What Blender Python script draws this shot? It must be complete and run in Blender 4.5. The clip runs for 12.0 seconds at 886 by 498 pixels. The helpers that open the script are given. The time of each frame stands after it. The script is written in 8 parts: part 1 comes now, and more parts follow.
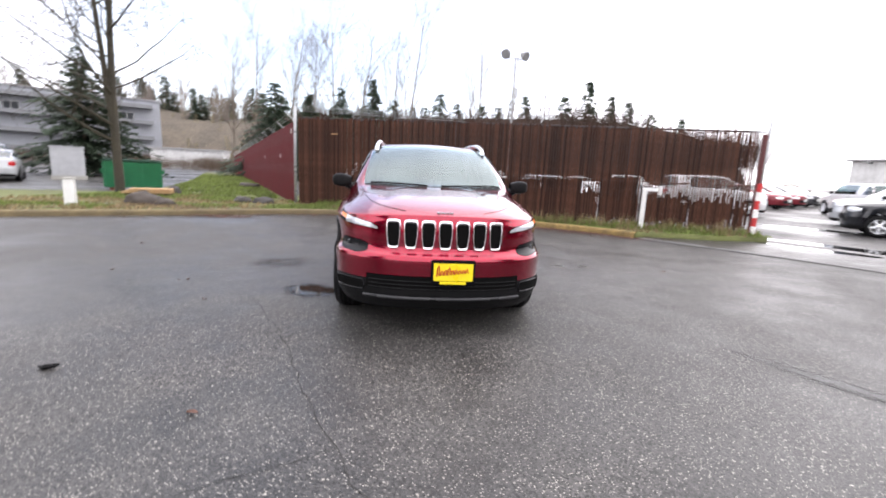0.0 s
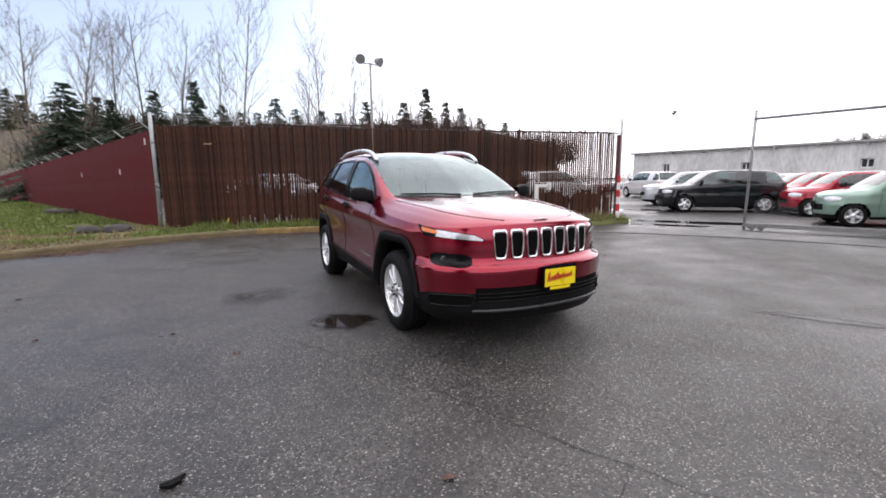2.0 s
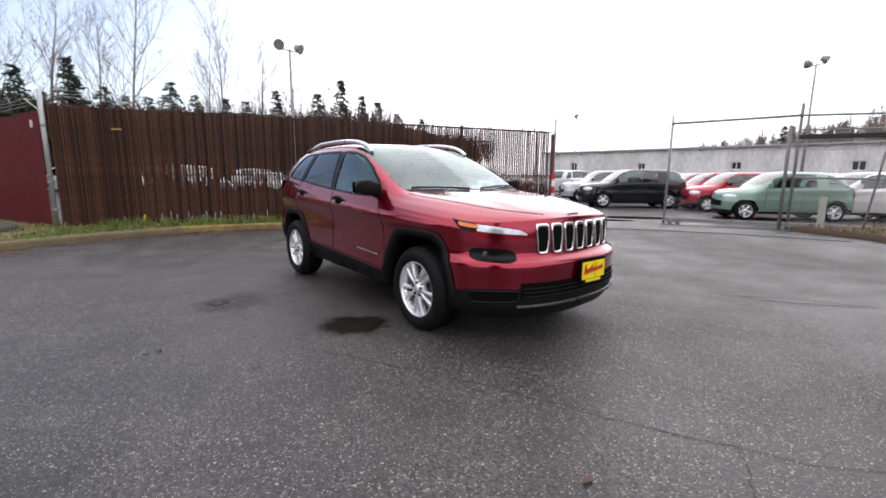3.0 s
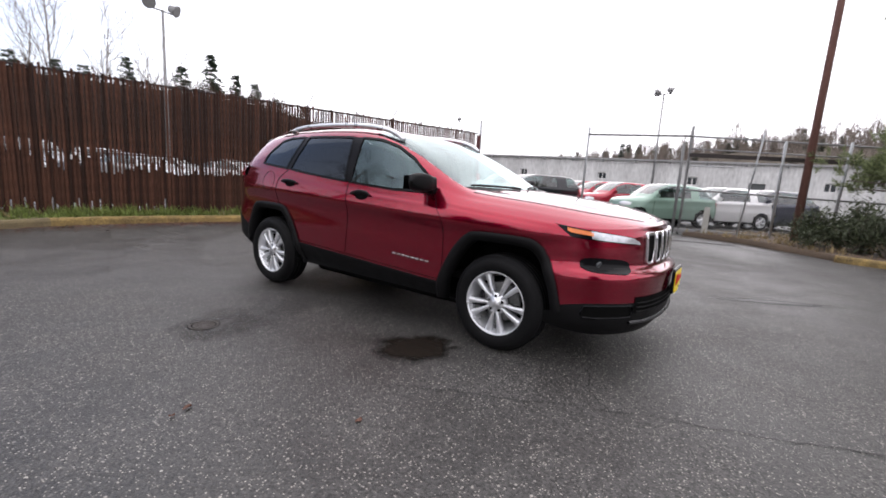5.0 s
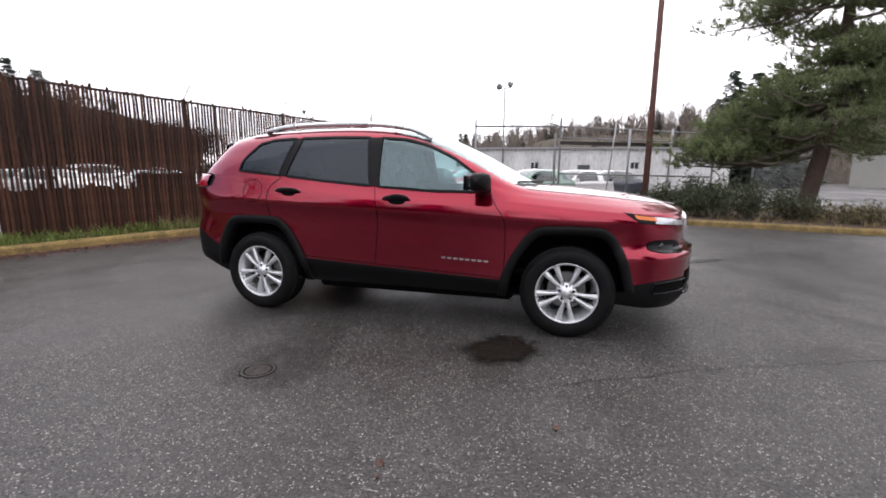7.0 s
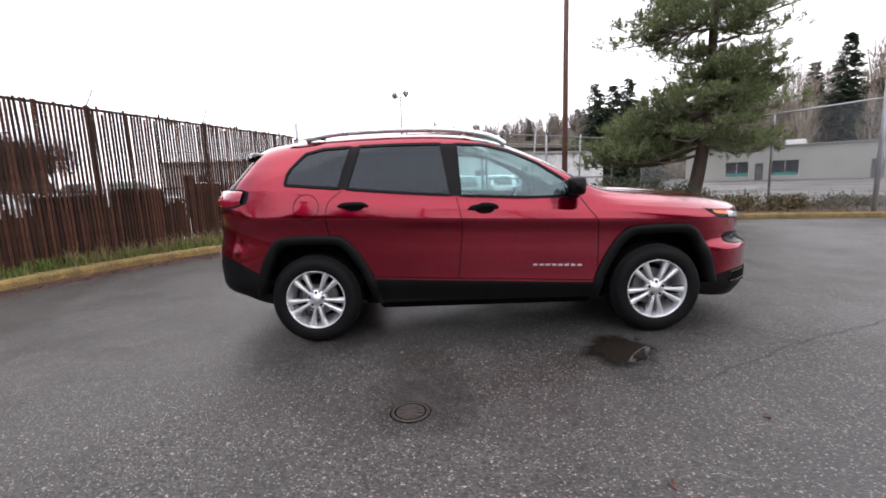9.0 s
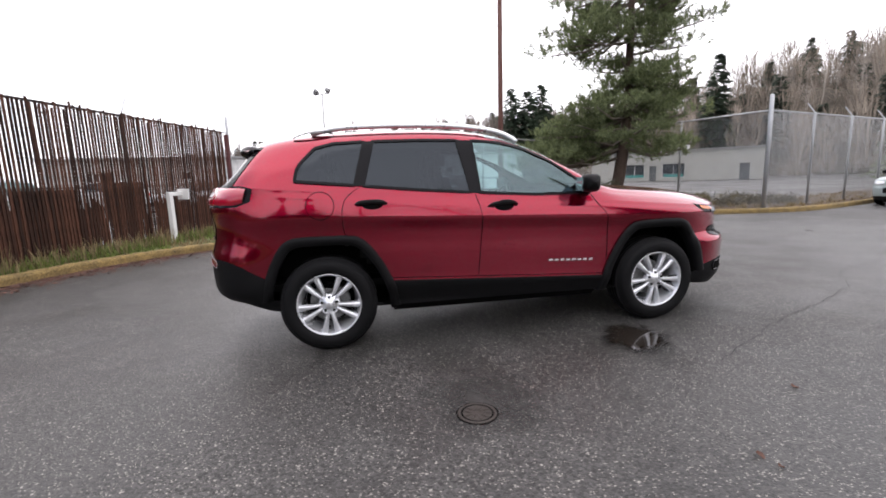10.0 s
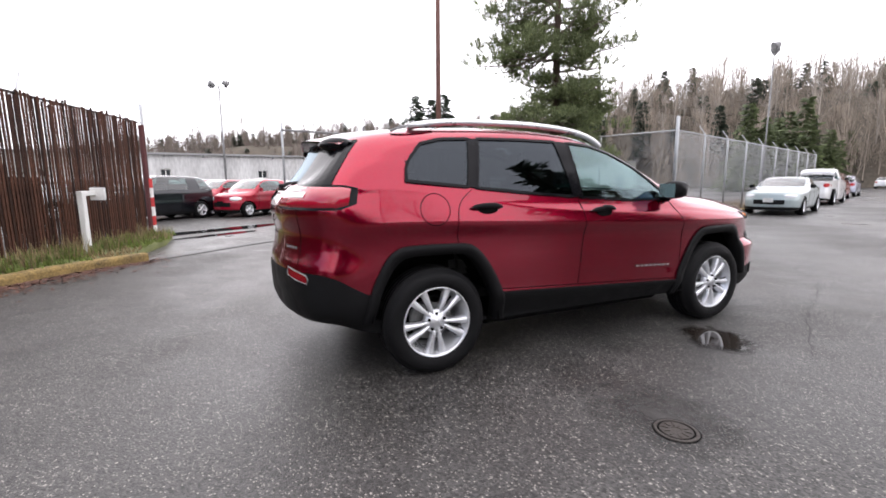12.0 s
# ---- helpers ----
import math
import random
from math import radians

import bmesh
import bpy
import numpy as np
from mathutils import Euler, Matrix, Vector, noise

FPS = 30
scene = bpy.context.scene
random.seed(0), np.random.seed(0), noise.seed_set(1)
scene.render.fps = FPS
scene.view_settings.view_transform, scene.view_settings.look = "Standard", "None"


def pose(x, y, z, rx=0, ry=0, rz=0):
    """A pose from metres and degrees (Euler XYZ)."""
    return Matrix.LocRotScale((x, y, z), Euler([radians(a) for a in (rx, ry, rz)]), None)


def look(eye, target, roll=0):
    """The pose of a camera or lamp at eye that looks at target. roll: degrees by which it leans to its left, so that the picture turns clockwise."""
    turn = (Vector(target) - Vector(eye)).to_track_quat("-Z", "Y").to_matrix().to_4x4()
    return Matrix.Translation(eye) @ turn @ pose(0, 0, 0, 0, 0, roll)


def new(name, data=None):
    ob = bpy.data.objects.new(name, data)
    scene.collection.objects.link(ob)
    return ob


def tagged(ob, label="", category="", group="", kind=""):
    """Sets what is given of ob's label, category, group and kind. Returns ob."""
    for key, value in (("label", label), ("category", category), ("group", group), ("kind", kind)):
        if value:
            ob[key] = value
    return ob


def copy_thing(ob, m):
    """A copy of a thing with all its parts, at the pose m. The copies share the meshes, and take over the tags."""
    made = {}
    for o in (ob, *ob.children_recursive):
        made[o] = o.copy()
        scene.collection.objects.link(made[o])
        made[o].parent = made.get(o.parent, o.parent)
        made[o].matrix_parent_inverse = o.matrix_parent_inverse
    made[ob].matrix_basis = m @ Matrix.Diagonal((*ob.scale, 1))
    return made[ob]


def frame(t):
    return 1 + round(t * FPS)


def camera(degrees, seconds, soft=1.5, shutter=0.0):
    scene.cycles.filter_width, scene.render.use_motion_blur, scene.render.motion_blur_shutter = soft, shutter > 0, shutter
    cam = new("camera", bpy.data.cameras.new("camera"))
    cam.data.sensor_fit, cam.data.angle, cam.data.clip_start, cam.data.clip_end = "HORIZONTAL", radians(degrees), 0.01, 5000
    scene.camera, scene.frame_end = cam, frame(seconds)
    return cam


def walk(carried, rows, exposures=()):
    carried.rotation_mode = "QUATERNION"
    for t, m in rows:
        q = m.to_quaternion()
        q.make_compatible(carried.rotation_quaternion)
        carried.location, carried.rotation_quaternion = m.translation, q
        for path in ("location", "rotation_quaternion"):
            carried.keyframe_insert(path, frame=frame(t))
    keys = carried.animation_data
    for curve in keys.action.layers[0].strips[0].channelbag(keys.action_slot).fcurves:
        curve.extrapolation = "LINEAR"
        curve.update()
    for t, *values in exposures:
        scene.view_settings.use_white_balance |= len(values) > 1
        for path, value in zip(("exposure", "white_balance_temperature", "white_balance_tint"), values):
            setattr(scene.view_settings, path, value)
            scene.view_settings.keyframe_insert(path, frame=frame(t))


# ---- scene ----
cam = camera(90.7, 12.0, soft=1.7, shutter=0.3)
PATH = [
    (0, (-0.338, -5.58, 1.323), (-0.129, -3.622, 0.974), 2.7),
    (0.2, (-0.521, -5.607, 1.335), (-0.19, -3.658, 1.029), 0.6),
    (0.5, (-0.852, -5.573, 1.351), (-0.442, -3.644, 1.018), -0.6),
    (1, (-1.309, -5.378, 1.342), (-0.782, -3.475, 1.026), -1.6),
    (1.5, (-1.783, -5.168, 1.333), (-1.053, -3.323, 1.079), -1.3),
    (2, (-2.212, -4.899, 1.32), (-1.31, -3.141, 1.005), -0.5),
    (2.5, (-2.566, -4.565, 1.31), (-1.534, -2.892, 0.941), 1.4),
    (3, (-2.932, -4.259, 1.293), (-1.696, -2.723, 0.961), 0.3),
    (3.2, (-3.025, -4.129, 1.265), (-1.757, -2.62, 0.931), 0.6),
    (4.8, (-3.575, -2.912, 1.241), (-1.987, -1.739, 0.927), 2.8),
    (5, (-3.625, -2.76, 1.237), (-2.0, -1.641, 0.91), 3.5),
    (5.5, (-3.839, -2.415, 1.233), (-2.109, -1.461, 0.922), 3.7),
    (6, (-4.019, -2.052, 1.237), (-2.264, -1.141, 0.932), 2.4),
    (6.5, (-4.097, -1.66, 1.241), (-2.287, -0.882, 0.899), 2.5),
    (7, (-4.23, -1.278, 1.242), (-2.326, -0.767, 0.904), 0.4),
    (7.2, (-4.208, -1.169, 1.265), (-2.302, -0.693, 0.892), -0.6),
    (8.8, (-4.281, 0.135, 1.243), (-2.303, 0.178, 0.947), -1.7),
    (9, (-4.251, 0.306, 1.25), (-2.275, 0.319, 0.944), -2.0),
    (9.5, (-4.205, 0.691, 1.248), (-2.233, 0.489, 0.977), -1.2),
    (10, (-4.123, 1.075, 1.248), (-2.18, 0.72, 0.932), -1.8),
    (10.5, (-3.951, 1.424, 1.24), (-2.026, 0.978, 0.927), -2.7),
    (11, (-3.823, 1.792, 1.242), (-1.962, 1.144, 0.902), -2.9),
    (11.5, (-3.644, 2.133, 1.236), (-1.818, 1.384, 0.916), -2.9),
    (12, (-3.399, 2.439, 1.249), (-1.595, 1.629, 0.95), -0.4),
]
walk(cam, [(t, look(eye, target, roll)) for t, eye, target, roll in PATH],
     exposures=[(t, stops, 6500, 17) for t, stops in ((0, 1.02), (0.5, 0.89), (1.0, 0.71), (1.5, 0.49), (2.5, 0.30), (4.0, 0.30), (5.5, 0.33), (7.0, 0.35), (9.5, 0.48), (11.0, 0.61), (12.0, 0.73))])

# ---- light ----
sun = new("sun", bpy.data.lights.new("sun", "SUN"))
sun.data.energy, sun.data.angle, sun.data.color = 0.9, radians(110), (1.0, 0.97, 0.92)
sun.matrix_world = look((0, 0, 30), (-20, -14, 0))
world = bpy.data.worlds.new("overcast")
scene.world = world
world.use_nodes = True
wn, wl = world.node_tree.nodes, world.node_tree.links
wn.clear()
w_out, w_bg = wn.new("ShaderNodeOutputWorld"), wn.new("ShaderNodeBackground")
w_sky = wn.new("ShaderNodeTexSky")
w_sky.sky_type, w_sky.sun_disc = "NISHITA", False
w_sky.sun_elevation, w_sky.sun_rotation = radians(38), radians(55)
w_dim = wn.new("ShaderNodeVectorMath")
w_dim.operation = "SCALE"
w_dim.inputs["Scale"].default_value = 0.15
w_co, w_map, w_noise = wn.new("ShaderNodeTexCoord"), wn.new("ShaderNodeMapping"), wn.new("ShaderNodeTexNoise")
w_map.inputs["Scale"].default_value = (1.0, 1.0, 2.6)
w_noise.inputs["Scale"].default_value, w_noise.inputs["Detail"].default_value = 1.7, 5
w_ramp = wn.new("ShaderNodeValToRGB")
w_ramp.color_ramp.elements[0].position, w_ramp.color_ramp.elements[0].color = 0.30, (0.93, 0.93, 0.93, 1)
w_ramp.color_ramp.elements[1].position, w_ramp.color_ramp.elements[1].color = 0.52, (0.99, 0.99, 0.99, 1)
w_dot = wn.new("ShaderNodeVectorMath")
w_dot.operation = "DOT_PRODUCT"
w_dot.inputs[1].default_value = Vector((-0.14, 0.90, 0.38)).normalized()
w_thin = wn.new("ShaderNodeMapRange")
w_thin.interpolation_type = "SMOOTHSTEP"
w_thin.inputs["From Min"].default_value, w_thin.inputs["From Max"].default_value = 0.76, 1.0
w_thin.inputs["To Min"].default_value, w_thin.inputs["To Max"].default_value = 0.0, 0.85
w_sub = wn.new("ShaderNodeMath")
w_sub.operation = "SUBTRACT"
w_sub.use_clamp = True
wl.new(w_co.outputs["Generated"], w_dot.inputs[0])
wl.new(w_dot.outputs["Value"], w_thin.inputs["Value"])
w_mix = wn.new("ShaderNodeMix")
w_mix.data_type = "RGBA"
w_mix.inputs["B"].default_value = (1.50, 1.52, 1.56, 1)
wl.new(w_co.outputs["Generated"], w_map.inputs["Vector"])
wl.new(w_map.outputs["Vector"], w_noise.inputs["Vector"])
wl.new(w_noise.outputs["Fac"], w_ramp.inputs["Fac"])
wl.new(w_ramp.outputs["Color"], w_sub.inputs[0])
wl.new(w_thin.outputs["Result"], w_sub.inputs[1])
wl.new(w_sub.outputs["Value"], w_mix.inputs["Factor"])
wl.new(w_sky.outputs["Color"], w_dim.inputs[0])
wl.new(w_dim.outputs["Vector"], w_mix.inputs["A"])
wl.new(w_mix.outputs["Result"], w_bg.inputs["Color"])
wl.new(w_bg.outputs["Background"], w_out.inputs["Surface"])
w_bg.inputs["Strength"].default_value = 1.0


# ---- materials ----
def mat(name, color, rough=0.6, metal=0.0, vary=0.25, scale=6.0, fine=60.0, bump=0.0, bump_scale=80.0, coat=0.0, spec=0.5, rvary=0.1, stretch=(1, 1, 1), by_object=0.0, by_island=0.0):
    m = bpy.data.materials.new(name)
    m.use_nodes = True
    n, l = m.node_tree.nodes, m.node_tree.links
    b = n["Principled BSDF"]
    b.inputs["Metallic"].default_value, b.inputs["Coat Weight"].default_value = metal, coat
    b.inputs["Specular IOR Level"].default_value = spec
    b.inputs["Coat Roughness"].default_value = 0.03
    co, mp = n.new("ShaderNodeTexCoord"), n.new("ShaderNodeMapping")
    mp.inputs["Scale"].default_value = stretch
    l.new(co.outputs["Object"], mp.inputs["Vector"])
    big, small = n.new("ShaderNodeTexNoise"), n.new("ShaderNodeTexNoise")
    big.inputs["Scale"].default_value, small.inputs["Scale"].default_value = scale, fine
    big.inputs["Detail"].default_value, small.inputs["Detail"].default_value = 5, 3
    add = n.new("ShaderNodeMath")
    add.operation = "ADD"
    for k, tex in enumerate((big, small)):
        l.new(mp.outputs["Vector"], tex.inputs["Vector"])
        l.new(tex.outputs["Fac"], add.inputs[k])
    last = add.outputs[0]
    ranged = n.new("ShaderNodeMapRange")
    ranged.inputs["From Min"].default_value, ranged.inputs["From Max"].default_value = 0.6, 1.4
    ranged.inputs["To Min"].default_value, ranged.inputs["To Max"].default_value = 1 - vary, 1 + vary
    l.new(last, ranged.inputs["Value"])
    factor = ranged.outputs[0]
    for source, amount in (("ShaderNodeObjectInfo", by_object), ("ShaderNodeNewGeometry", by_island)):
        if amount:
            info, mr, mul = n.new(source), n.new("ShaderNodeMapRange"), n.new("ShaderNodeMath")
            mr.inputs["To Min"].default_value, mr.inputs["To Max"].default_value = 1 - amount, 1 + amount
            l.new(info.outputs["Random" if source == "ShaderNodeObjectInfo" else "Random Per Island"], mr.inputs["Value"])
            mul.operation = "MULTIPLY"
            l.new(factor, mul.inputs[0])
            l.new(mr.outputs[0], mul.inputs[1])
            factor = mul.outputs[0]
    tint = n.new("ShaderNodeVectorMath")
    tint.operation = "SCALE"
    tint.inputs[0].default_value = color
    l.new(factor, tint.inputs["Scale"])
    l.new(tint.outputs["Vector"], b.inputs["Base Color"])
    rr = n.new("ShaderNodeMapRange")
    rr.inputs["From Min"].default_value, rr.inputs["From Max"].default_value = 0.3, 0.7
    rr.inputs["To Min"].default_value, rr.inputs["To Max"].default_value = max(0.02, rough - rvary), min(1, rough + rvary)
    l.new(big.outputs["Fac"], rr.inputs["Value"])
    l.new(rr.outputs[0], b.inputs["Roughness"])
    if bump:
        bt, bn = n.new("ShaderNodeTexNoise"), n.new("ShaderNodeBump")
        bt.inputs["Scale"].default_value, bt.inputs["Detail"].default_value = bump_scale, 4
        l.new(mp.outputs["Vector"], bt.inputs["Vector"])
        bn.inputs["Strength"].default_value, bn.inputs["Distance"].default_value = bump, 0.01
        l.new(bt.outputs["Fac"], bn.inputs["Height"])
        l.new(bn.outputs["Normal"], b.inputs["Normal"])
    return m


def asphalt_material(name, base, wet, speck):
    m = bpy.data.materials.new(name)
    m.use_nodes = True
    n, l = m.node_tree.nodes, m.node_tree.links
    b = n["Principled BSDF"]
    co = n.new("ShaderNodeTexCoord")
    vec = co.outputs["Object"]

    def tex(kind, scale, detail=4.0):
        x = n.new(kind)
        x.inputs["Scale"].default_value = scale
        if kind == "ShaderNodeTexNoise":
            x.inputs["Detail"].default_value = detail
        l.new(vec, x.inputs["Vector"])
        return x

    def ranged(socket, a, c, lo, hi):
        x = n.new("ShaderNodeMapRange")
        for key, v in (("From Min", a), ("From Max", c), ("To Min", lo), ("To Max", hi)):
            x.inputs[key].default_value = v
        l.new(socket, x.inputs["Value"])
        return x.outputs[0]

    def math_(op, a, c):
        x = n.new("ShaderNodeMath")
        x.operation = op
        for k, v in enumerate((a, c)):
            if isinstance(v, (int, float)):
                x.inputs[k].default_value = v
            else:
                l.new(v, x.inputs[k])
        return x.outputs[0]

    stones = tex("ShaderNodeTexVoronoi", 95.0)
    coarse = tex("ShaderNodeTexVoronoi", 38.0)
    patch, mid, grain = tex("ShaderNodeTexNoise", 0.23, 6), tex("ShaderNodeTexNoise", 1.9, 6), tex("ShaderNodeTexNoise", 240.0, 2)
    sep = n.new("ShaderNodeSeparateColor")
    l.new(stones.outputs["Color"], sep.inputs[0])
    sep2 = n.new("ShaderNodeSeparateColor")
    l.new(coarse.outputs["Color"], sep2.inputs[0])
    pale = math_("MULTIPLY", ranged(sep.outputs[0], 0.68, 0.94, 0.0, 1.0), ranged(stones.outputs["Distance"], 0.25, 0.45, 1.0, 0.0))
    pale2 = math_("MULTIPLY", ranged(sep2.outputs[1], 0.91, 0.98, 0.0, 0.9), ranged(coarse.outputs["Distance"], 0.18, 0.32, 1.0, 0.0))
    pale = math_("MAXIMUM", pale, pale2)
    tone = math_("MULTIPLY", ranged(patch.outputs["Fac"], 0.35, 0.65, 0.86, 1.12), ranged(mid.outputs["Fac"], 0.32, 0.68, 0.66, 1.30))
    tone = math_("MULTIPLY", tone, ranged(sep.outputs[1], 0, 1, 0.25, 1.9))
    dark = n.new("ShaderNodeVectorMath")
    dark.operation = "SCALE"
    dark.inputs[0].default_value = base
    l.new(tone, dark.inputs["Scale"])
    mix = n.new("ShaderNodeMix")
    mix.data_type = "RGBA"
    l.new(math_("MULTIPLY", pale, speck), mix.inputs["Factor"])
    l.new(dark.outputs["Vector"], mix.inputs["A"])
    mix.inputs["B"].default_value = (0.40, 0.375, 0.335, 1)
    l.new(mix.outputs["Result"], b.inputs["Base Color"])
    l.new(math_("MULTIPLY", ranged(patch.outputs["Fac"], 0.36, 0.62, wet, 0.62), ranged(mid.outputs["Fac"], 0.3, 0.7, 0.85, 1.2)), b.inputs["Roughness"])
    bn = n.new("ShaderNodeBump")
    bn.inputs["Strength"].default_value, bn.inputs["Distance"].default_value = 0.75, 0.004
    l.new(math_("ADD", math_("MULTIPLY", stones.outputs["Distance"], -0.7), math_("MULTIPLY", grain.outputs["Fac"], 0.5)), bn.inputs["Height"])
    l.new(bn.outputs["Normal"], b.inputs["Normal"])
    b.inputs["Specular IOR Level"].default_value = 0.45
    return m


def thin_glass(name, tint, facing=0.05, gloss=(1, 1, 1), rough=0.0):
    m = bpy.data.materials.new(name)
    m.use_nodes = True
    n, l = m.node_tree.nodes, m.node_tree.links
    n.clear()
    out, mx, tr, gl, lw, pw, mr = (n.new("ShaderNode" + k) for k in ("OutputMaterial", "MixShader", "BsdfTransparent", "BsdfGlossy", "LayerWeight", "Math", "MapRange"))
    tr.inputs["Color"].default_value = (*tint, 1)
    gl.inputs["Color"].default_value = (*gloss, 1)
    gl.inputs["Roughness"].default_value = rough
    lw.inputs["Blend"].default_value = 0.5
    pw.operation = "POWER"
    pw.inputs[1].default_value = 4.0
    mr.inputs["To Min"].default_value = facing
    l.new(lw.outputs["Facing"], pw.inputs[0])
    l.new(pw.outputs[0], mr.inputs["Value"])
    l.new(mr.outputs[0], mx.inputs[0])
    l.new(tr.outputs[0], mx.inputs[1])
    l.new(gl.outputs[0], mx.inputs[2])
    l.new(mx.outputs[0], out.inputs["Surface"])
    return m


def paint(name, color, flake=0.5, rough=0.35):
    m = mat(name, color, rough, flake, 0.06, 3, 400, coat=1.0, rvary=0.04, spec=0.1)
    m.node_tree.nodes["Principled BSDF"].inputs["Coat IOR"].default_value = 1.5
    return m


ASPHALT = asphalt_material("wet_asphalt", (0.0345, 0.0330, 0.0312), 0.28, 0.9)
RED = paint("deep_cherry_paint", (0.25, 0.0012, 0.019), 0.85, 0.2)
BLACK_PLASTIC = mat("black_plastic", (0.007, 0.007, 0.0075), 0.5, 0, 0.2, 8, 300, 0.15, 600, spec=0.12)
GLOSS_BLACK = mat("gloss_black", (0.005, 0.005, 0.006), 0.15, 0, 0.1, spec=0.13)
DARK = mat("dark_void", (0.004, 0.004, 0.004), 0.8, 0, 0.2, spec=0.05)
RUBBER = mat("tyre_rubber", (0.0065, 0.0065, 0.007), 0.6, 0, 0.25, 12, 200, 0.2, 300, spec=0.13)
CHROME = mat("chrome", (0.80, 0.80, 0.82), 0.10, 1.0, 0.05, rvary=0.04)
MIRROR = mat("tinted_mirror", (0.36, 0.42, 0.43), 0.04, 1.0, 0.05, rvary=0.02)
ALLOY = mat("silver_alloy", (0.74, 0.75, 0.77), 0.30, 0.70, 0.06, rvary=0.06)
GLASS = thin_glass("window_glass", (0.66, 0.86, 0.87), 0.11, (0.74, 0.96, 1.0))
WINDSHIELD = thin_glass("windshield_glass", (0.62, 0.76, 0.74), 0.10, (0.84, 0.97, 0.97))
TINT = thin_glass("privacy_glass", (0.05, 0.055, 0.06), 0.046, (0.80, 0.90, 1.0))
HATCH = thin_glass("hatch_glass", (0.05, 0.055, 0.06), 0.05, (0.42, 0.50, 0.55))
BROWN_SLAT = mat("brown_slat", (0.054, 0.0225, 0.0135), 0.8, 0, 0.65, 2.5, 40, 0.2, 60, spec=0.25, by_object=0.6, stretch=(1, 1, 0.3))
RED_FENCE = mat("red_brown_panel", (0.098, 0.0095, 0.013), 0.7, 0, 0.25, 1.2, 30, 0.1, 40, by_object=0.08, spec=0.15)
GALV = mat("galvanised_steel", (0.42, 0.43, 0.44), 0.45, 0.6, 0.25, 4, 60)
DULL_STEEL = mat("weathered_steel", (0.22, 0.22, 0.22), 0.6, 0.3, 0.35, 4, 60)
RUST = mat("rusty_steel", (0.20, 0.072, 0.048), 0.8, 0.1, 0.45, 3, 40)
GRASS_SOIL = mat("mossy_soil", (0.110, 0.122, 0.040), 0.95, 0, 0.5, 1.3, 30, 0.6, 40)
BROWN_SOIL = mat("brown_soil", (0.075, 0.052, 0.034), 0.95, 0, 0.5, 1.3, 30, 0.6, 40)
GRASS = mat("grass_blades", (0.155, 0.200, 0.050), 0.8, 0, 0.35, 0.7, 30, by_island=0.45)
DRY_GRASS = mat("dry_grass_blades", (0.25, 0.19, 0.10), 0.85, 0, 0.3, 0.7, 30, by_island=0.4)
KERB = mat("mossy_kerb", (0.135, 0.105, 0.055), 0.9, 0, 0.55, 3, 40, 0.5, 60)
KERB_YELLOW = mat("worn_yellow_kerb", (0.20, 0.138, 0.05), 0.9, 0, 0.8, 5, 40, 0.4, 60)
WHITE_WALL = mat("white_block_wall", (0.56, 0.56, 0.55), 0.8, 0, 0.34, 0.9, 7, 0.1, 30, stretch=(1, 1, 0.3))
GREY_WALL = mat("grey_beige_wall", (0.36, 0.355, 0.32), 0.85, 0, 0.12, 0.6, 15)
WHITE_PAINT = mat("white_paint", (0.72, 0.72, 0.70), 0.55, 0, 0.12, 4, 40)
# Fir green is lightened and greyed: the haze of distance sits in the colour.
FIR = mat("hazed_fir_needles", (0.060, 0.084, 0.056), 0.8, 0, 0.4, 0.6, 12, by_island=0.4)
PINE = mat("pine_needles", (0.155, 0.185, 0.085), 0.75, 0, 0.35, 0.8, 14, by_island=0.5)
BARK = mat("grey_bark", (0.15, 0.125, 0.10), 0.9, 0, 0.35, 4, 40, 0.5, 30)
MOSSY_BARK = mat("mossy_bark", (0.045, 0.039, 0.026), 0.9, 0, 0.5, 3, 40, 0.6, 30)
BRUSH = mat("bare_brush", (0.098, 0.070, 0.048), 0.95, 0, 0.35, 0.4, 6, by_island=0.35)
SHRUB = mat("shrub_leaves", (0.048, 0.060, 0.028), 0.75, 0, 0.4, 1, 20, by_island=0.5)
LEAF = mat("fallen_leaves", (0.105, 0.050, 0.034), 0.8, 0, 0.4, 4, 40, by_island=0.5)


def leafy(m, share):
    """Lets light through thin leaves."""
    n, l = m.node_tree.nodes, m.node_tree.links
    b, out = n["Principled BSDF"], n["Material Output"]
    tl, mx = n.new("ShaderNodeBsdfTranslucent"), n.new("ShaderNodeMixShader")
    l.new(b.inputs["Base Color"].links[0].from_socket, tl.inputs["Color"])
    mx.inputs[0].default_value = share
    l.new(b.outputs[0], mx.inputs[1])
    l.new(tl.outputs[0], mx.inputs[2])
    l.new(mx.outputs[0], out.inputs["Surface"])
    return m


for m in (PINE, FIR, GRASS, DRY_GRASS):
    leafy(m, 0.4)
WATER = mat("puddle_water", (0.02, 0.02, 0.02), 0.03, 0, 0.1, rvary=0.01, spec=0.6)


# ---- mesh helpers ----
def part(name, bm, material, parent=None, label="", smooth=False):
    me = bpy.data.meshes.new(name)
    bm.normal_update()
    bm.to_mesh(me)
    bm.free()
    me.materials.append(material)
    if smooth:
        me.shade_smooth()
    ob = new(name, me)
    if parent:
        ob.parent = parent
    if label:
        ob["label"] = label
    return ob


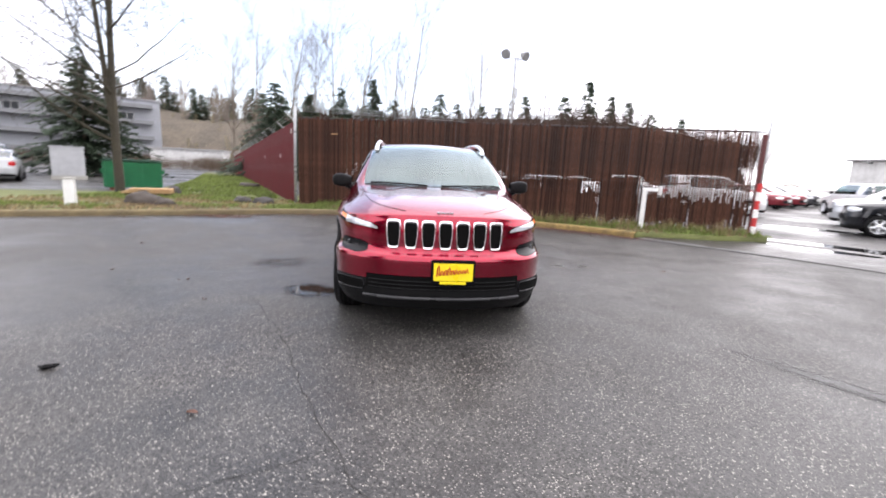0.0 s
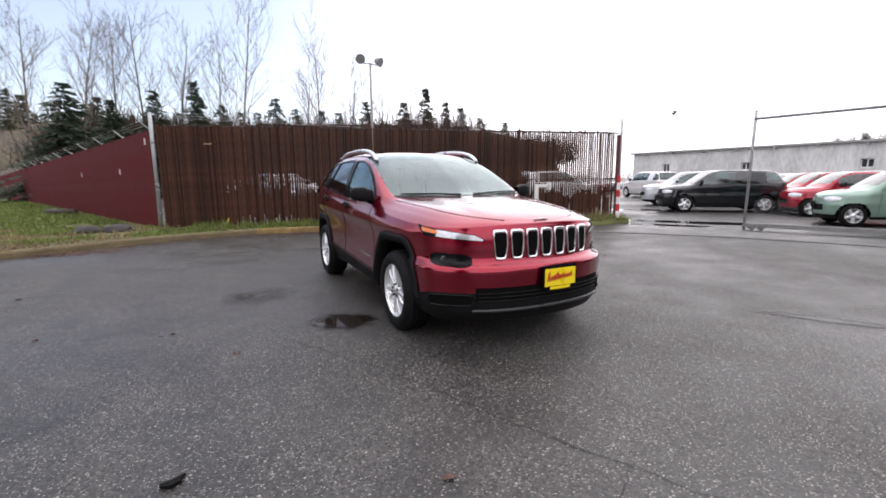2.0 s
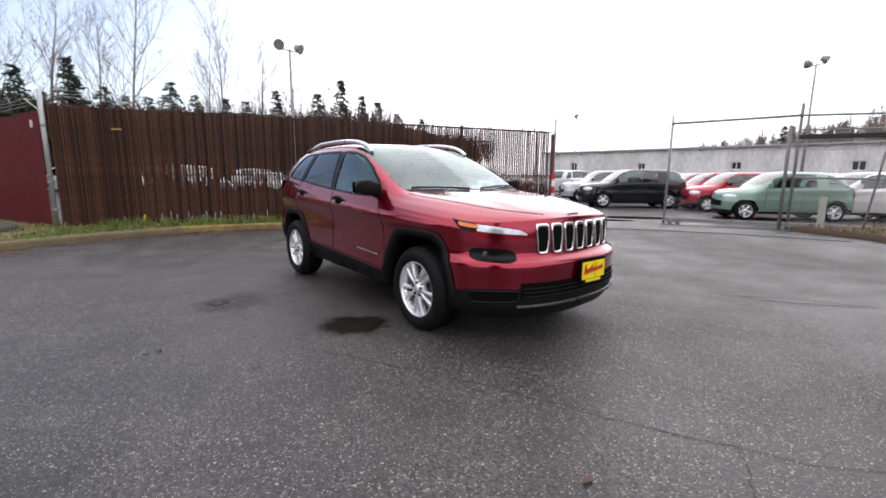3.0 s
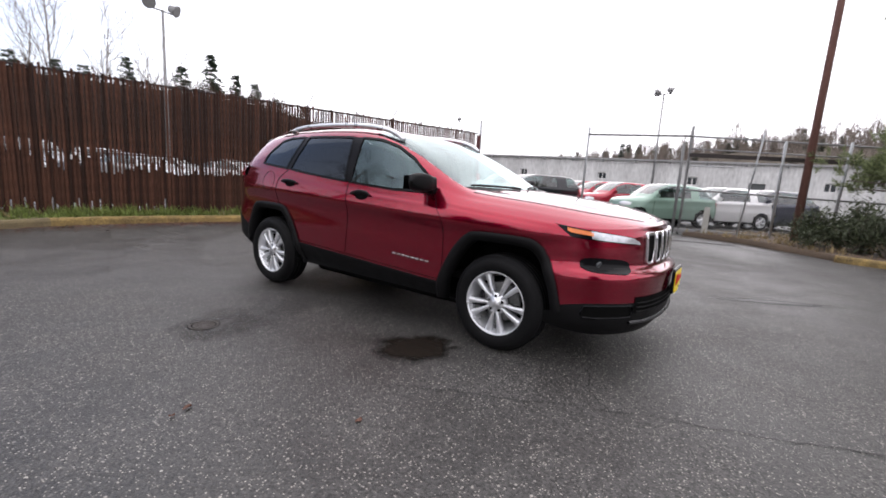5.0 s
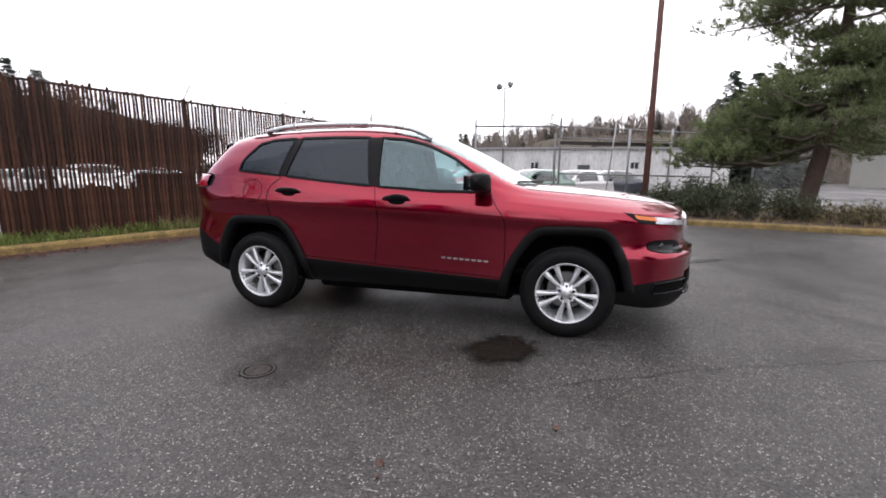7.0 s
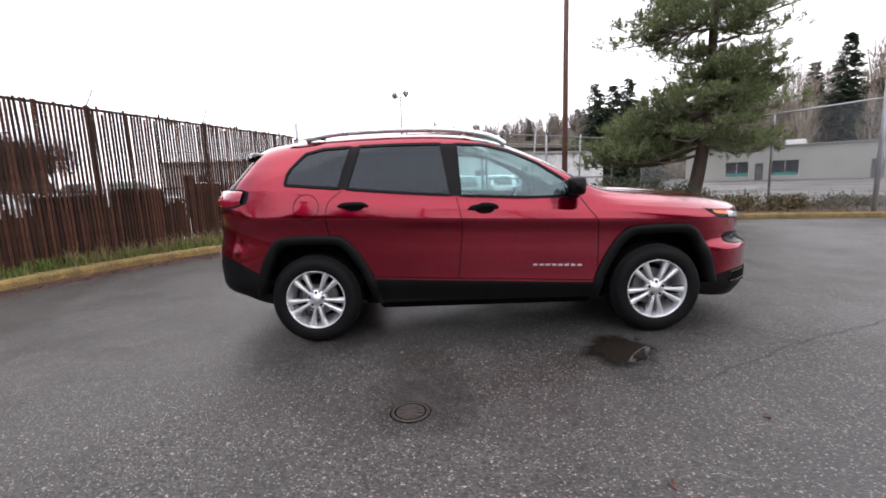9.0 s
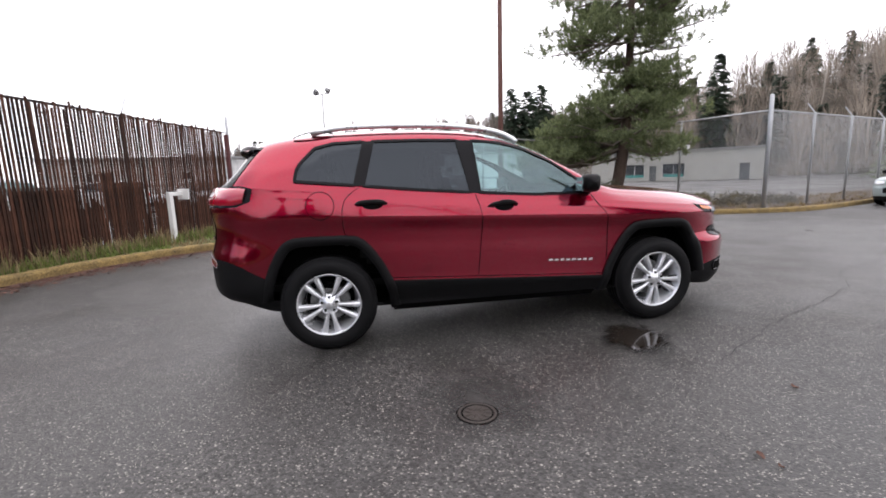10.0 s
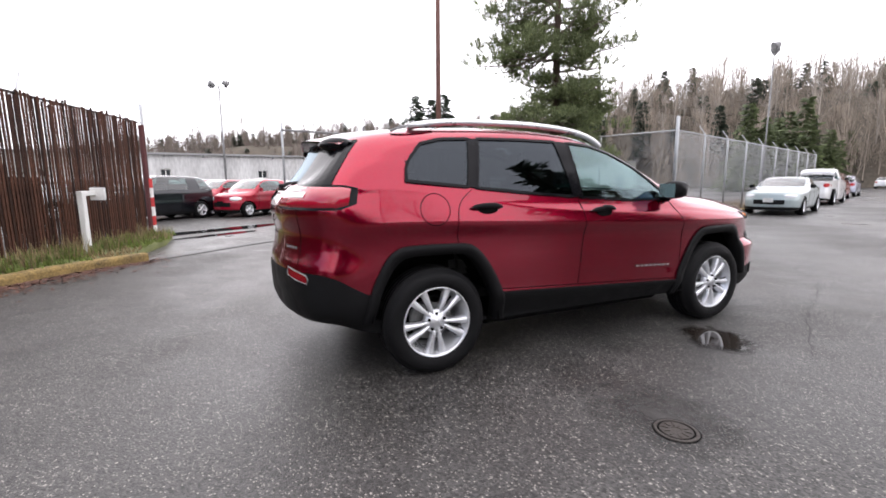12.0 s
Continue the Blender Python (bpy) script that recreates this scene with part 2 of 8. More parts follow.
def box(bm, centre, size, rot=0.0, bevel=0.0, taper=1.0):
    made = bmesh.ops.create_cube(bm, size=1.0)["verts"]
    for v in made:
        k = taper if v.co.z > 0 else 1.0
        v.co = Vector((v.co.x * size[0] * k, v.co.y * size[1] * k, v.co.z * size[2]))
    if bevel:
        edges = list({e for v in made for e in v.link_edges})
        made = list({v for f in bmesh.ops.bevel(bm, geom=edges, offset=bevel, segments=2, affect="EDGES")["faces"] for v in f.verts} | {v for v in made if v.is_valid})
    m = Matrix.Translation(centre) @ Matrix.Rotation(rot, 4, "Z")
    for v in made:
        v.co = m @ v.co
    return made


def tube(bm, points, radius, sides=8, closed=False, cap=True):
    """A tube along points; radius a number or one per point."""
    pts = [Vector(p) for p in points]
    rad = radius if isinstance(radius, (list, tuple)) else [radius] * len(pts)
    rings, prev = [], None
    for i, p in enumerate(pts):
        a = pts[i - 1] if (i or closed) else p
        c = pts[(i + 1) % len(pts)] if (i + 1 < len(pts) or closed) else p
        d = (c - a).normalized()
        if prev is None:
            prev = d.orthogonal().normalized()
        side = (prev - d * prev.dot(d))
        side = side.normalized() if side.length > 1e-6 else d.orthogonal().normalized()
        prev = side
        up = d.cross(side)
        rings.append([bm.verts.new(p + rad[i] * (side * math.cos(k * math.tau / sides) + up * math.sin(k * math.tau / sides))) for k in range(sides)])
    count = len(rings) if closed else len(rings) - 1
    for i in range(count):
        a, c = rings[i], rings[(i + 1) % len(rings)]
        for k in range(sides):
            bm.faces.new((a[k], a[(k + 1) % sides], c[(k + 1) % sides], c[k]))
    if cap and not closed:
        bm.faces.new(rings[0][::-1])
        bm.faces.new(rings[-1])


def sheet(bm, rows, closed=False):
    """A grid of quads over rows of points."""
    vs = [[bm.verts.new(p) for p in r] for r in rows]
    for a, c in zip(vs, vs[1:]):
        for k in range(len(a) - (0 if closed else 1)):
            j = (k + 1) % len(a)
            bm.faces.new((a[k], a[j], c[j], c[k]))
    return vs


def spline(points, per):
    """Catmull-Rom through rows of numbers."""
    p = np.array(points, float)
    out = []
    for i in range(len(p) - 1):
        a, b2, c, d = p[max(i - 1, 0)], p[i], p[i + 1], p[min(i + 2, len(p) - 1)]
        for k in range(per):
            u = k / per
            out.append(0.5 * (2 * b2 + (c - a) * u + (2 * a - 5 * b2 + 4 * c - d) * u * u + (3 * b2 - a - 3 * c + d) * u ** 3))
    out.append(p[-1])
    return np.array(out)


def empty(name, place=(0, 0, 0), turn=0.0):
    ob = new(name)
    ob.matrix_world = pose(*place, 0, 0, turn)
    return ob


def lathe(bm, profile, sides=32, axis="X", centre=(0, 0, 0)):
    """Turns (radius, along) round an axis."""
    c = Vector(centre)
    rows = []
    for r, a in profile:
        row = []
        for k in range(sides):
            ang = k * math.tau / sides
            u, v = r * math.cos(ang), r * math.sin(ang)
            row.append(c + (Vector((a, u, v)) if axis == "X" else Vector((u, v, a))))
        rows.append(row)
    return sheet(bm, rows, closed=True)


# ---- ground ----
KERB_LINE = [(-60, -14), (-30, -4.5), (-14, 1.9), (-8.4, 4.1), (-5.3, 5.5), (-3.2, 6.5), (-1.2, 6.85), (0.3, 6.58), (2.0, 6.05), (3.3, 5.5), (4.4, 4.75), (5.1, 3.95)]
KERB_RIGHT = [(8.12, -4.3), (7.65, -6.0), (7.1, -8.3), (6.55, -10.2), (6.5, -11.8), (7.3, -14.5), (9.2, -20.0), (14.0, -34.5), (22.0, -58.0)]
FENCE_A, FENCE_B = Vector((-3.48, 8.70)), Vector((8.38, 4.45))


def flat_fill(bm, outline, z=0.0):
    vs = [bm.verts.new((x, y, z)) for x, y in outline]
    es = [bm.edges.new((vs[i], vs[(i + 1) % len(vs)])) for i in range(len(vs))]
    bmesh.ops.triangle_fill(bm, use_beauty=True, edges=es, normal=(0, 0, 1))
    for f in bm.faces:
        f.normal_update()
        if f.normal.z < 0:
            f.normal_flip()


def offset_line(line, o):
    out = []
    for i, p in enumerate(line):
        a, c = Vector(line[max(i - 1, 0)]), Vector(line[min(i + 1, len(line) - 1)])
        d = (c - a).normalized()
        out.append((p[0] - d.y * o, p[1] + d.x * o))
    return out


def kerb(name, line, material, label, side, parent=None):
    """A kerb with a rounded top edge; side: which way the pavement lies."""
    profile = [(0.0, -0.02), (0.004, 0.09), (0.02, 0.122), (0.045, 0.132), (0.15, 0.135), (0.155, -0.02)]
    rows = []
    for o, z in profile:
        rows.append([(x, y, z + 0.008 * noise.noise((x * 1.7, y * 1.7, z))) for x, y in offset_line(line, side * o)])
    bm = bmesh.new()
    sheet(bm, rows)
    bmesh.ops.recalc_face_normals(bm, faces=bm.faces)
    return tagged(part(name, bm, material), label, "kerb", kind="structure")


bm = bmesh.new()
sheet(bm, [[(x, y, 0) for x in (-900, -60, 0, 60, 900)] for y in (-900, -60, 0, 60, 900)])
ground = tagged(part("ground", bm, ASPHALT), "wet grey asphalt ground with pale aggregate", "ground", kind="structure")

line = [tuple(p) for p in spline(KERB_LINE, 10)]
cut = [i for i, p in enumerate(line) if p[0] < -1.2][-1]
kerb("kerb_left", line[: cut + 1], KERB, "low mossy concrete kerb along the verge", 1)
kerb("kerb_fence", line[cut:], KERB_YELLOW, "low kerb with worn yellow paint and moss", 1)
line_r = [tuple(p) for p in spline(KERB_RIGHT, 8)]
kerb("kerb_right", line_r, KERB_YELLOW, "low kerb with worn yellow paint beside shrubs", 1)


def verge(name, outline, label, z=0.115, material=GRASS_SOIL):
    bm = bmesh.new()
    flat_fill(bm, outline, z)
    for _ in range(2):
        long_edges = [e for e in bm.edges if e.calc_length() > 1.2]
        bmesh.ops.subdivide_edges(bm, edges=long_edges, cuts=2, use_grid_fill=True)
        bmesh.ops.triangulate(bm, faces=bm.faces)
    for v in bm.verts:
        v.co.z += 0.02 * noise.noise((v.co.x * 0.9, v.co.y * 0.9, 0)) + 0.006 * noise.noise((v.co.x * 4, v.co.y * 4, 3))
    rim = [e for e in bm.edges if e.is_boundary]
    for v in bmesh.ops.extrude_edge_only(bm, edges=rim)["geom"]:
        if isinstance(v, bmesh.types.BMVert):
            v.co.z = -0.02
    return tagged(part(name, bm, material, smooth=True), label, "verge", kind="structure")


inner = offset_line(line, 0.14)
left_verge = [p for p in inner if p[0] > -32] + [(5.6, 4.25), (7.2, 4.0), (8.55, 4.05), (8.75, 4.65), (3.0, 7.0), (-3.0, 9.1), (-16.8, 43.5), (-20.0, 42.0), (-12.6, 22.0), (-9.4, 11.6), (-14, 9.2), (-32, 3.0)]
verge("ground_verge", left_verge, "mossy grass verge with bare soil")
inner_r = offset_line(line_r, 0.14)
right_verge = [(10.3, -1.3), (9.75, -2.75), (8.7, -3.95)] + inner_r + [(25, -57), (17.5, -35.5), (12.0, -20), (9.2, -12.5), (9.6, -10.6), (14.5, -9.0), (14.0, -5.0), (12.6, -2.6)]
verge("ground_verge_shrubs", right_verge, "soil verge with leaf litter under shrubs", material=BROWN_SOIL)


def blades(name, spots, height, material, label, lean=0.5, per=7, width=0.012):
    """Tufts of bent grass blades at (x, y, z, scale)."""
    verts, faces = [], []
    for x, y, z, k in spots:
        for _ in range(per):
            a, h = random.uniform(0, math.tau), height * k * random.uniform(0.5, 1.15)
            px, py = x + random.gauss(0, 0.05), y + random.gauss(0, 0.05)
            dx, dy, l = math.cos(a), math.sin(a), lean * h * random.uniform(0.2, 1.2)
            w = width * random.uniform(0.7, 1.4)
            n = len(verts)
            verts += [(px - dy * w, py + dx * w, z), (px + dy * w, py - dx * w, z), (px + dx * l * 0.4 + dy * w * 0.7, py + dy * l * 0.4 - dx * w * 0.7, z + h * 0.6), (px + dx * l * 0.4 - dy * w * 0.7, py + dy * l * 0.4 + dx * w * 0.7, z + h * 0.6), (px + dx * l, py + dy * l, z + h)]
            faces += [(n, n + 1, n + 2, n + 3), (n + 3, n + 2, n + 4)]
    me = bpy.data.meshes.new(name)
    me.from_pydata(verts, [], faces)
    me.materials.append(material)
    return tagged(new(name, me), label, "grass", kind="stuff")


pick_rng = np.random.default_rng(12)


def poly_pick(poly, count, keep=lambda x, y: True):
    p = np.array(poly, float)
    q = np.roll(p, -1, axis=0)
    out = []
    while len(out) < count:
        x, y = pick_rng.uniform(p[:, 0].min(), p[:, 0].max(), 4000), pick_rng.uniform(p[:, 1].min(), p[:, 1].max(), 4000)
        hit = np.zeros(4000, bool)
        for (x1, y1), (x2, y2) in zip(p, q):
            if y1 != y2:
                hit ^= ((y1 > y) != (y2 > y)) & (x < (x2 - x1) * (y - y1) / (y2 - y1) + x1)
        out += [(float(a), float(c)) for a, c in zip(x[hit], y[hit]) if keep(a, c)]
    return out[:count]


def inside(poly, y, z):
    hit = False
    for (y1, z1), (y2, z2) in zip(poly, poly[1:] + poly[:1]):
        if (z1 > z) != (z2 > z) and y < (y2 - y1) * (z - z1) / (z2 - z1) + y1:
            hit = not hit
    return hit


def fence_depth(x, y):
    """Metres in front of the slat fence."""
    d = (FENCE_B - FENCE_A).normalized()
    p = Vector((x, y)) - FENCE_A
    return -(d.x * p.y - d.y * p.x)


near = [p for p in left_verge if -12 < p[0] and p[1] < 24]
grassy = lambda x, y: noise.noise((x * 0.8, y * 0.8, 5)) > -0.12 + (0.35 if x < -4 and y < 8 else 0)
blades("grass", [(x, y, 0.11, random.uniform(0.5, 1.2)) for x, y in poly_pick(near, 3600, grassy)], 0.085, GRASS, "short green grass and moss on the verge", 0.8, 6)
blades("dry_grass", [(x, y, 0.11, random.uniform(0.5, 1.2)) for x, y in poly_pick(near, 1100, lambda x, y: not grassy(x, y))], 0.10, DRY_GRASS, "short dry grass on the verge", 0.9, 5)
blades("lawn_grass", [(x, y, 0.11, random.uniform(0.7, 1.3)) for x, y in poly_pick([(-4.4, 10.2), (-9.2, 11.8), (-12.4, 22.0), (-16.5, 33.0), (-13.5, 34.0)], 3000)], 0.10, GRASS, "green lawn beside the red fence", 0.9, 5, 0.022)
tall = poly_pick(near, 330, lambda x, y: x > -2.8 and -0.02 < fence_depth(x, y) < 0.75)
blades("tall_grass", [(x, y, 0.11, random.uniform(0.4, 1.2)) for x, y in tall if x > 2.5], 0.34, DRY_GRASS, "tall dry grass along the slat fence", 0.5, 9, 0.006)
blades("green_grass", [(x, y, 0.11, random.uniform(0.5, 1.1)) for x, y in tall], 0.22, GRASS, "green grass along the slat fence", 0.7, 12, 0.008)
blades("verge_grass", [(x, y, 0.11, random.uniform(0.5, 1.1)) for x, y in poly_pick([p for p in right_verge if p[1] > -22], 700)], 0.14, DRY_GRASS, "dry grass under the shrubs", 0.8, 6)


def litter(name, spots, size, material, label):
    verts, faces = [], []
    for x, y, z in spots:
        a, s, t = random.uniform(0, math.tau), size * random.uniform(0.5, 1.3), random.uniform(-0.4, 0.4)
        c, sn = math.cos(a) * s, math.sin(a) * s
        n = len(verts)
        verts += [(x - c, y - sn, z), (x + sn * 0.6, y - c * 0.6, z + s * abs(t)), (x + c, y + sn, z + 0.004), (x - sn * 0.6, y + c * 0.6, z + s * abs(t) * 0.5)]
        faces.append((n, n + 1, n + 2, n + 3))
    me = bpy.data.meshes.new(name)
    me.from_pydata(verts, [], faces)
    me.materials.append(material)
    return tagged(new(name, me), label, "leaves", kind="stuff")


spots = []
for _ in range(2300):
    x, y = line[int(random.triangular(0.30, 1.0, 0.97) * (len(line) - 1))]
    o = -abs(random.gauss(0, 0.30)) - 0.02
    spots.append((x + random.gauss(0, 0.15), y + o, 0.006) if x < 4.2 else (x + random.gauss(0.3, 0.5), y + random.gauss(0, 0.35), 0.008))
spots += [(-4.6 + random.gauss(0, 0.45), 5.45 + random.gauss(0, 0.16), 0.01) for _ in range(500)]
for _ in range(1800):
    x, y = line[int(random.uniform(0.62, 1.0) * (len(line) - 1))]
    spots.append((x + random.gauss(0, 0.1), y - 0.03 - abs(random.gauss(0, 0.11)), 0.006))
spots += [(x, y, 0.14) for x, y in poly_pick(near, 900)]
spots += [(-6.3 + random.gauss(0, 1.0), 6.25 + random.gauss(0, 0.45), 0.145) for _ in range(900)]
spots += [(x, y, 0.14) for x, y in poly_pick([p for p in right_verge if p[1] > -22], 2600)]
litter("fallen_leaves", spots, 0.035, LEAF, "wet brown fallen leaves along the kerb")


def crack(points, width, label="dark asphalt crack"):
    pts = spline(points, 14)
    bm = bmesh.new()
    rows = []
    for i, p in enumerate(pts):
        a, c = pts[max(i - 1, 0)], pts[min(i + 1, len(pts) - 1)]
        d = Vector(c - a).normalized()
        j = 0.035 * noise.noise((p[0] * 5, p[1] * 5, 1)) + 0.012 * noise.noise((p[0] * 22, p[1] * 22, 2))
        w = width * (0.35 + 0.9 * abs(noise.noise((p[0] * 9, p[1] * 9, 7))))
        c0 = Vector((p[0] - d.y * j, p[1] + d.x * j))
        rows.append([(c0.x - d.y * w, c0.y + d.x * w, 0.004), (c0.x + d.y * w, c0.y - d.x * w, 0.004)])
    sheet(bm, rows)
    ob = part("crack", bm, CRACK, ground)
    return ob


CRACK = mat("crack_fill", (0.030, 0.029, 0.028), 0.85, 0, 0.3)
crack([(-1.75, -1.2), (-1.6, -1.5), (-1.2, -2.27), (-0.9, -3.02), (-0.6, -3.65), (-0.37, -4.06), (0.1, -4.6), (0.4, -5.6)], 0.0055)
crack([(-0.6, -3.65), (-0.84, -3.78), (-1.2, -3.95)], 0.004)
crack([(-1.2, -2.27), (-1.0, -2.1), (-0.6, -2.0)], 0.005)
crack([(-1.70, 0.82), (-1.56, 0.70), (-1.47, 0.45), (-1.58, 0.22), (-1.85, 0.06), (-2.17, 0.05)], 0.004)
crack([(2.2, -2.2), (2.5, -2.45), (3.04, -3.15), (3.8, -3.6)], 0.003)
crack([(5.3, -1.3), (4.75, -1.75), (4.5, -2.1), (4.55, -2.8), (4.7, -3.6)], 0.004)


def puddle(x, y, rx, ry, turn, label, seed, z=0.004, thin=1.0):
    bm = bmesh.new()
    pts = []
    for k in range(48):
        a = k * math.tau / 48
        r = 1 + 0.35 * noise.noise((math.cos(a) * 1.6 + seed, math.sin(a) * 1.6, seed)) + 0.12 * noise.noise((math.cos(a) * 6, math.sin(a) * 6 + seed, 0))
        u, v = rx * r * math.cos(a), ry * r * math.sin(a)
        c, s = math.cos(turn), math.sin(turn)
        pts.append((x + u * c - v * s, y + u * s + v * c))
    flat_fill(bm, pts, z)
    return tagged(part("water", bm, WATER), label, "puddle", kind="structure")


puddle(10.2, 3.1, 2.3, 0.42, -0.95, "long shallow puddle across the gateway", 8)
puddle(8.9, 3.0, 1.1, 0.24, -0.95, "narrow puddle across the gateway", 11)
puddle(13.2, 7.6, 1.6, 0.35, -0.8, "shallow puddle on the parking lot", 5)

def soft_patch(name, material, edge):
    """Fades a wet patch out towards its rim and breaks it up."""
    m = material
    n, l = m.node_tree.nodes, m.node_tree.links
    b, out = n["Principled BSDF"], n["Material Output"]
    co, ln, nz, ad, mr = (n.new("ShaderNode" + k) for k in ("TexCoord", "VectorMath", "TexNoise", "Math", "MapRange"))
    ln.operation, ad.operation = "LENGTH", "ADD"
    nz.inputs["Scale"].default_value, nz.inputs["Detail"].default_value = 2.2, 6
    l.new(co.outputs["Object"], ln.inputs[0])
    l.new(co.outputs["Object"], nz.inputs["Vector"])
    l.new(ln.outputs["Value"], ad.inputs[0])
    l.new(nz.outputs["Fac"], ad.inputs[1])
    mr.inputs["From Min"].default_value, mr.inputs["From Max"].default_value = edge, 1.4
    mr.inputs["To Min"].default_value, mr.inputs["To Max"].default_value = 1.0, 0.0
    l.new(ad.outputs[0], mr.inputs["Value"])
    tr, mx = n.new("ShaderNodeBsdfTransparent"), n.new("ShaderNodeMixShader")
    l.new(mr.outputs[0], mx.inputs[0])
    l.new(tr.outputs[0], mx.inputs[1])
    l.new(b.outputs[0], mx.inputs[2])
    l.new(mx.outputs[0], out.inputs["Surface"])
    return m


DAMP = soft_patch("damp", mat("damp_asphalt", (0.014, 0.0135, 0.013), 0.35, 0, 0.3, 8, 90, 0.3, 120), 0.75)
FAINT = soft_patch("faint", mat("worn_asphalt", (0.031, 0.029, 0.027), 0.55, 0, 0.3, 8, 90, 0.3, 120), 0.5)
PUDDLE = soft_patch("puddle", mat("shallow_water", (0.020, 0.016, 0.013), 0.03, 0, 0.2, rvary=0.01), 1.1)


def damp(x, y, rx, ry, turn, material, z=0.003):
    bm = bmesh.new()
    bmesh.ops.create_circle(bm, cap_ends=True, segments=40, radius=1.0)
    ob = part("damp_patch", bm, material, ground)
    ob.matrix_basis = pose(x, y, z, 0, 0, math.degrees(turn))
    ob.scale = (rx, ry, 1)


damp(-1.24, -0.92, 0.40, 0.30, -0.6, DAMP)
damp(-1.22, -0.93, 0.33, 0.24, -0.6, PUDDLE, 0.005)
damp(-1.88, 0.46, 0.48, 0.38, 0.3, FAINT)
damp(2.78, -3.15, 0.95, 0.13, -1.03, DAMP)

# joint strips across the driveway
for o in (0.0, 0.28):
    bm = bmesh.new()
    pts = spline([(4.9 + o, 4.05 + o * 0.4), (5.7 + o, 3.2), (6.75 + o, 2.0), (7.75 + o, 0.55), (8.6 + o, -1.2), (9.0 + o, -2.6)], 8)
    sheet(bm, [[(p[0] - 0.03, p[1] - 0.02, 0.004), (p[0] - 0.01, p[1], 0.014), (p[0] + 0.03, p[1] + 0.02, 0.004)] for p in pts])
    part("joint_strip", bm, DULL_STEEL if o else CRACK, ground, "dark joint across the driveway")

# valve cover in the asphalt
cover = empty("valve_cover", (-2.01, 0.53, 0))
cover.scale = (0.9, 0.9, 1)
tagged(cover, "small round cast iron cover set in the asphalt", "manhole cover")
IRON = mat("cast_iron", (0.040, 0.033, 0.028), 0.55, 0.2, 0.35, 20, 200, 0.3, 200)
bm = bmesh.new()
lathe(bm, [(0.118, 0.0), (0.116, 0.007), (0.100, 0.008), (0.097, 0.003), (0.088, 0.003), (0.086, 0.007), (0.030, 0.008), (0.028, 0.005), (0.001, 0.005)], 40, "Z")
part("cover_plate", bm, IRON, cover, smooth=False)
bm = bmesh.new()
lathe(bm, [(0.119, 0.004), (0.126, 0.004)], 40, "Z")
lathe(bm, [(0.088, 0.0055), (0.097, 0.0055)], 40, "Z")
part("dark_gap", bm, DARK, cover)
for k in range(10):
    a = k * math.tau / 10
    bm = bmesh.new()
    box(bm, (0.058 * math.cos(a), 0.058 * math.sin(a), 0.009), (0.038, 0.010, 0.004), a)
    part("raised_bar", bm, IRON, cover)

# bits lying on the asphalt
bm = bmesh.new()
tube(bm, [(-2.53, -2.80, 0.012), (-2.49, -2.815, 0.016), (-2.46, -2.80, 0.018), (-2.44, -2.765, 0.012)], [0.010, 0.018, 0.016, 0.008], 6)
tagged(part("black_scrap", bm, BLACK_PLASTIC), "small black plastic scrap on the asphalt", "scrap")
for i, (x, y, s, c) in enumerate(((-2.17, -1.31, 0.022, LEAF), (-2.65, -0.58, 0.022, LEAF), (-1.39, -3.34, 0.030, LEAF), (-2.73, -0.60, 0.014, LEAF), (-3.67, -0.2, 0.025, LEAF), (-4.3, 1.6, 0.03, LEAF), (1.2, 1.9, 0.03, LEAF), (3.6, 0.4, 0.03, LEAF))):
    bm = bmesh.new()
    rows = [[(x + u * s, y + v * s * 0.6 * (1 - u * u * 0.7), 0.006 + 0.012 * abs(v) * abs(math.sin(i + u))) for v in (-1, -0.5, 0, 0.5, 1)] for u in np.linspace(-1, 1, 6)]
    sheet(bm, rows)
    tagged(part("leaf", bm, c), "single wet reddish leaf on the asphalt", "leaf", "scattered leaves")


# ---- fences ----
def chain_link(name, a, c, z0, z1, parent, pitch=0.075, w=0.0022, material=GALV):
    """Woven wire as two families of slanting strips."""
    a, c = Vector(a), Vector(c)
    d, h = (c - a), z1 - z0
    length = d.length
    d = d / length
    n = Vector((-d.y, d.x)) * 0.004
    verts, faces = [], []
    count = int((length + h) / pitch)
    for fam in (1, -1):
        for k in range(count):
            s0 = k * pitch - h if fam > 0 else k * pitch
            u0, u1, v0, v1 = s0, s0 + fam * h, z0, z1
            if fam < 0:
                u0, u1 = k * pitch, k * pitch - h
            lo, hi = min(u0, u1), max(u0, u1)
            if hi < 0 or lo > length:
                continue
            t0 = 0.0 if 0 <= u0 <= length else ((0 if u0 < 0 else length) - u0) / (u1 - u0)
            t1 = 1.0 if 0 <= u1 <= length else ((length if u1 > length else 0) - u0) / (u1 - u0)
            p, q = a + d * (u0 + (u1 - u0) * t0) + n * fam, a + d * (u0 + (u1 - u0) * t1) + n * fam
            zp, zq = z0 + h * t0, z0 + h * t1
            i = len(verts)
            verts += [(p.x - d.x * w, p.y - d.y * w, zp), (p.x + d.x * w, p.y + d.y * w, zp), (q.x + d.x * w, q.y + d.y * w, zq), (q.x - d.x * w, q.y - d.y * w, zq)]
            faces.append((i, i + 1, i + 2, i + 3))
    me = bpy.data.meshes.new(name)
    me.from_pydata(verts, [], faces)
    me.materials.append(material)
    ob = new(name, me)
    ob.parent = parent
    ob["kind"] = "stuff"
    return ob


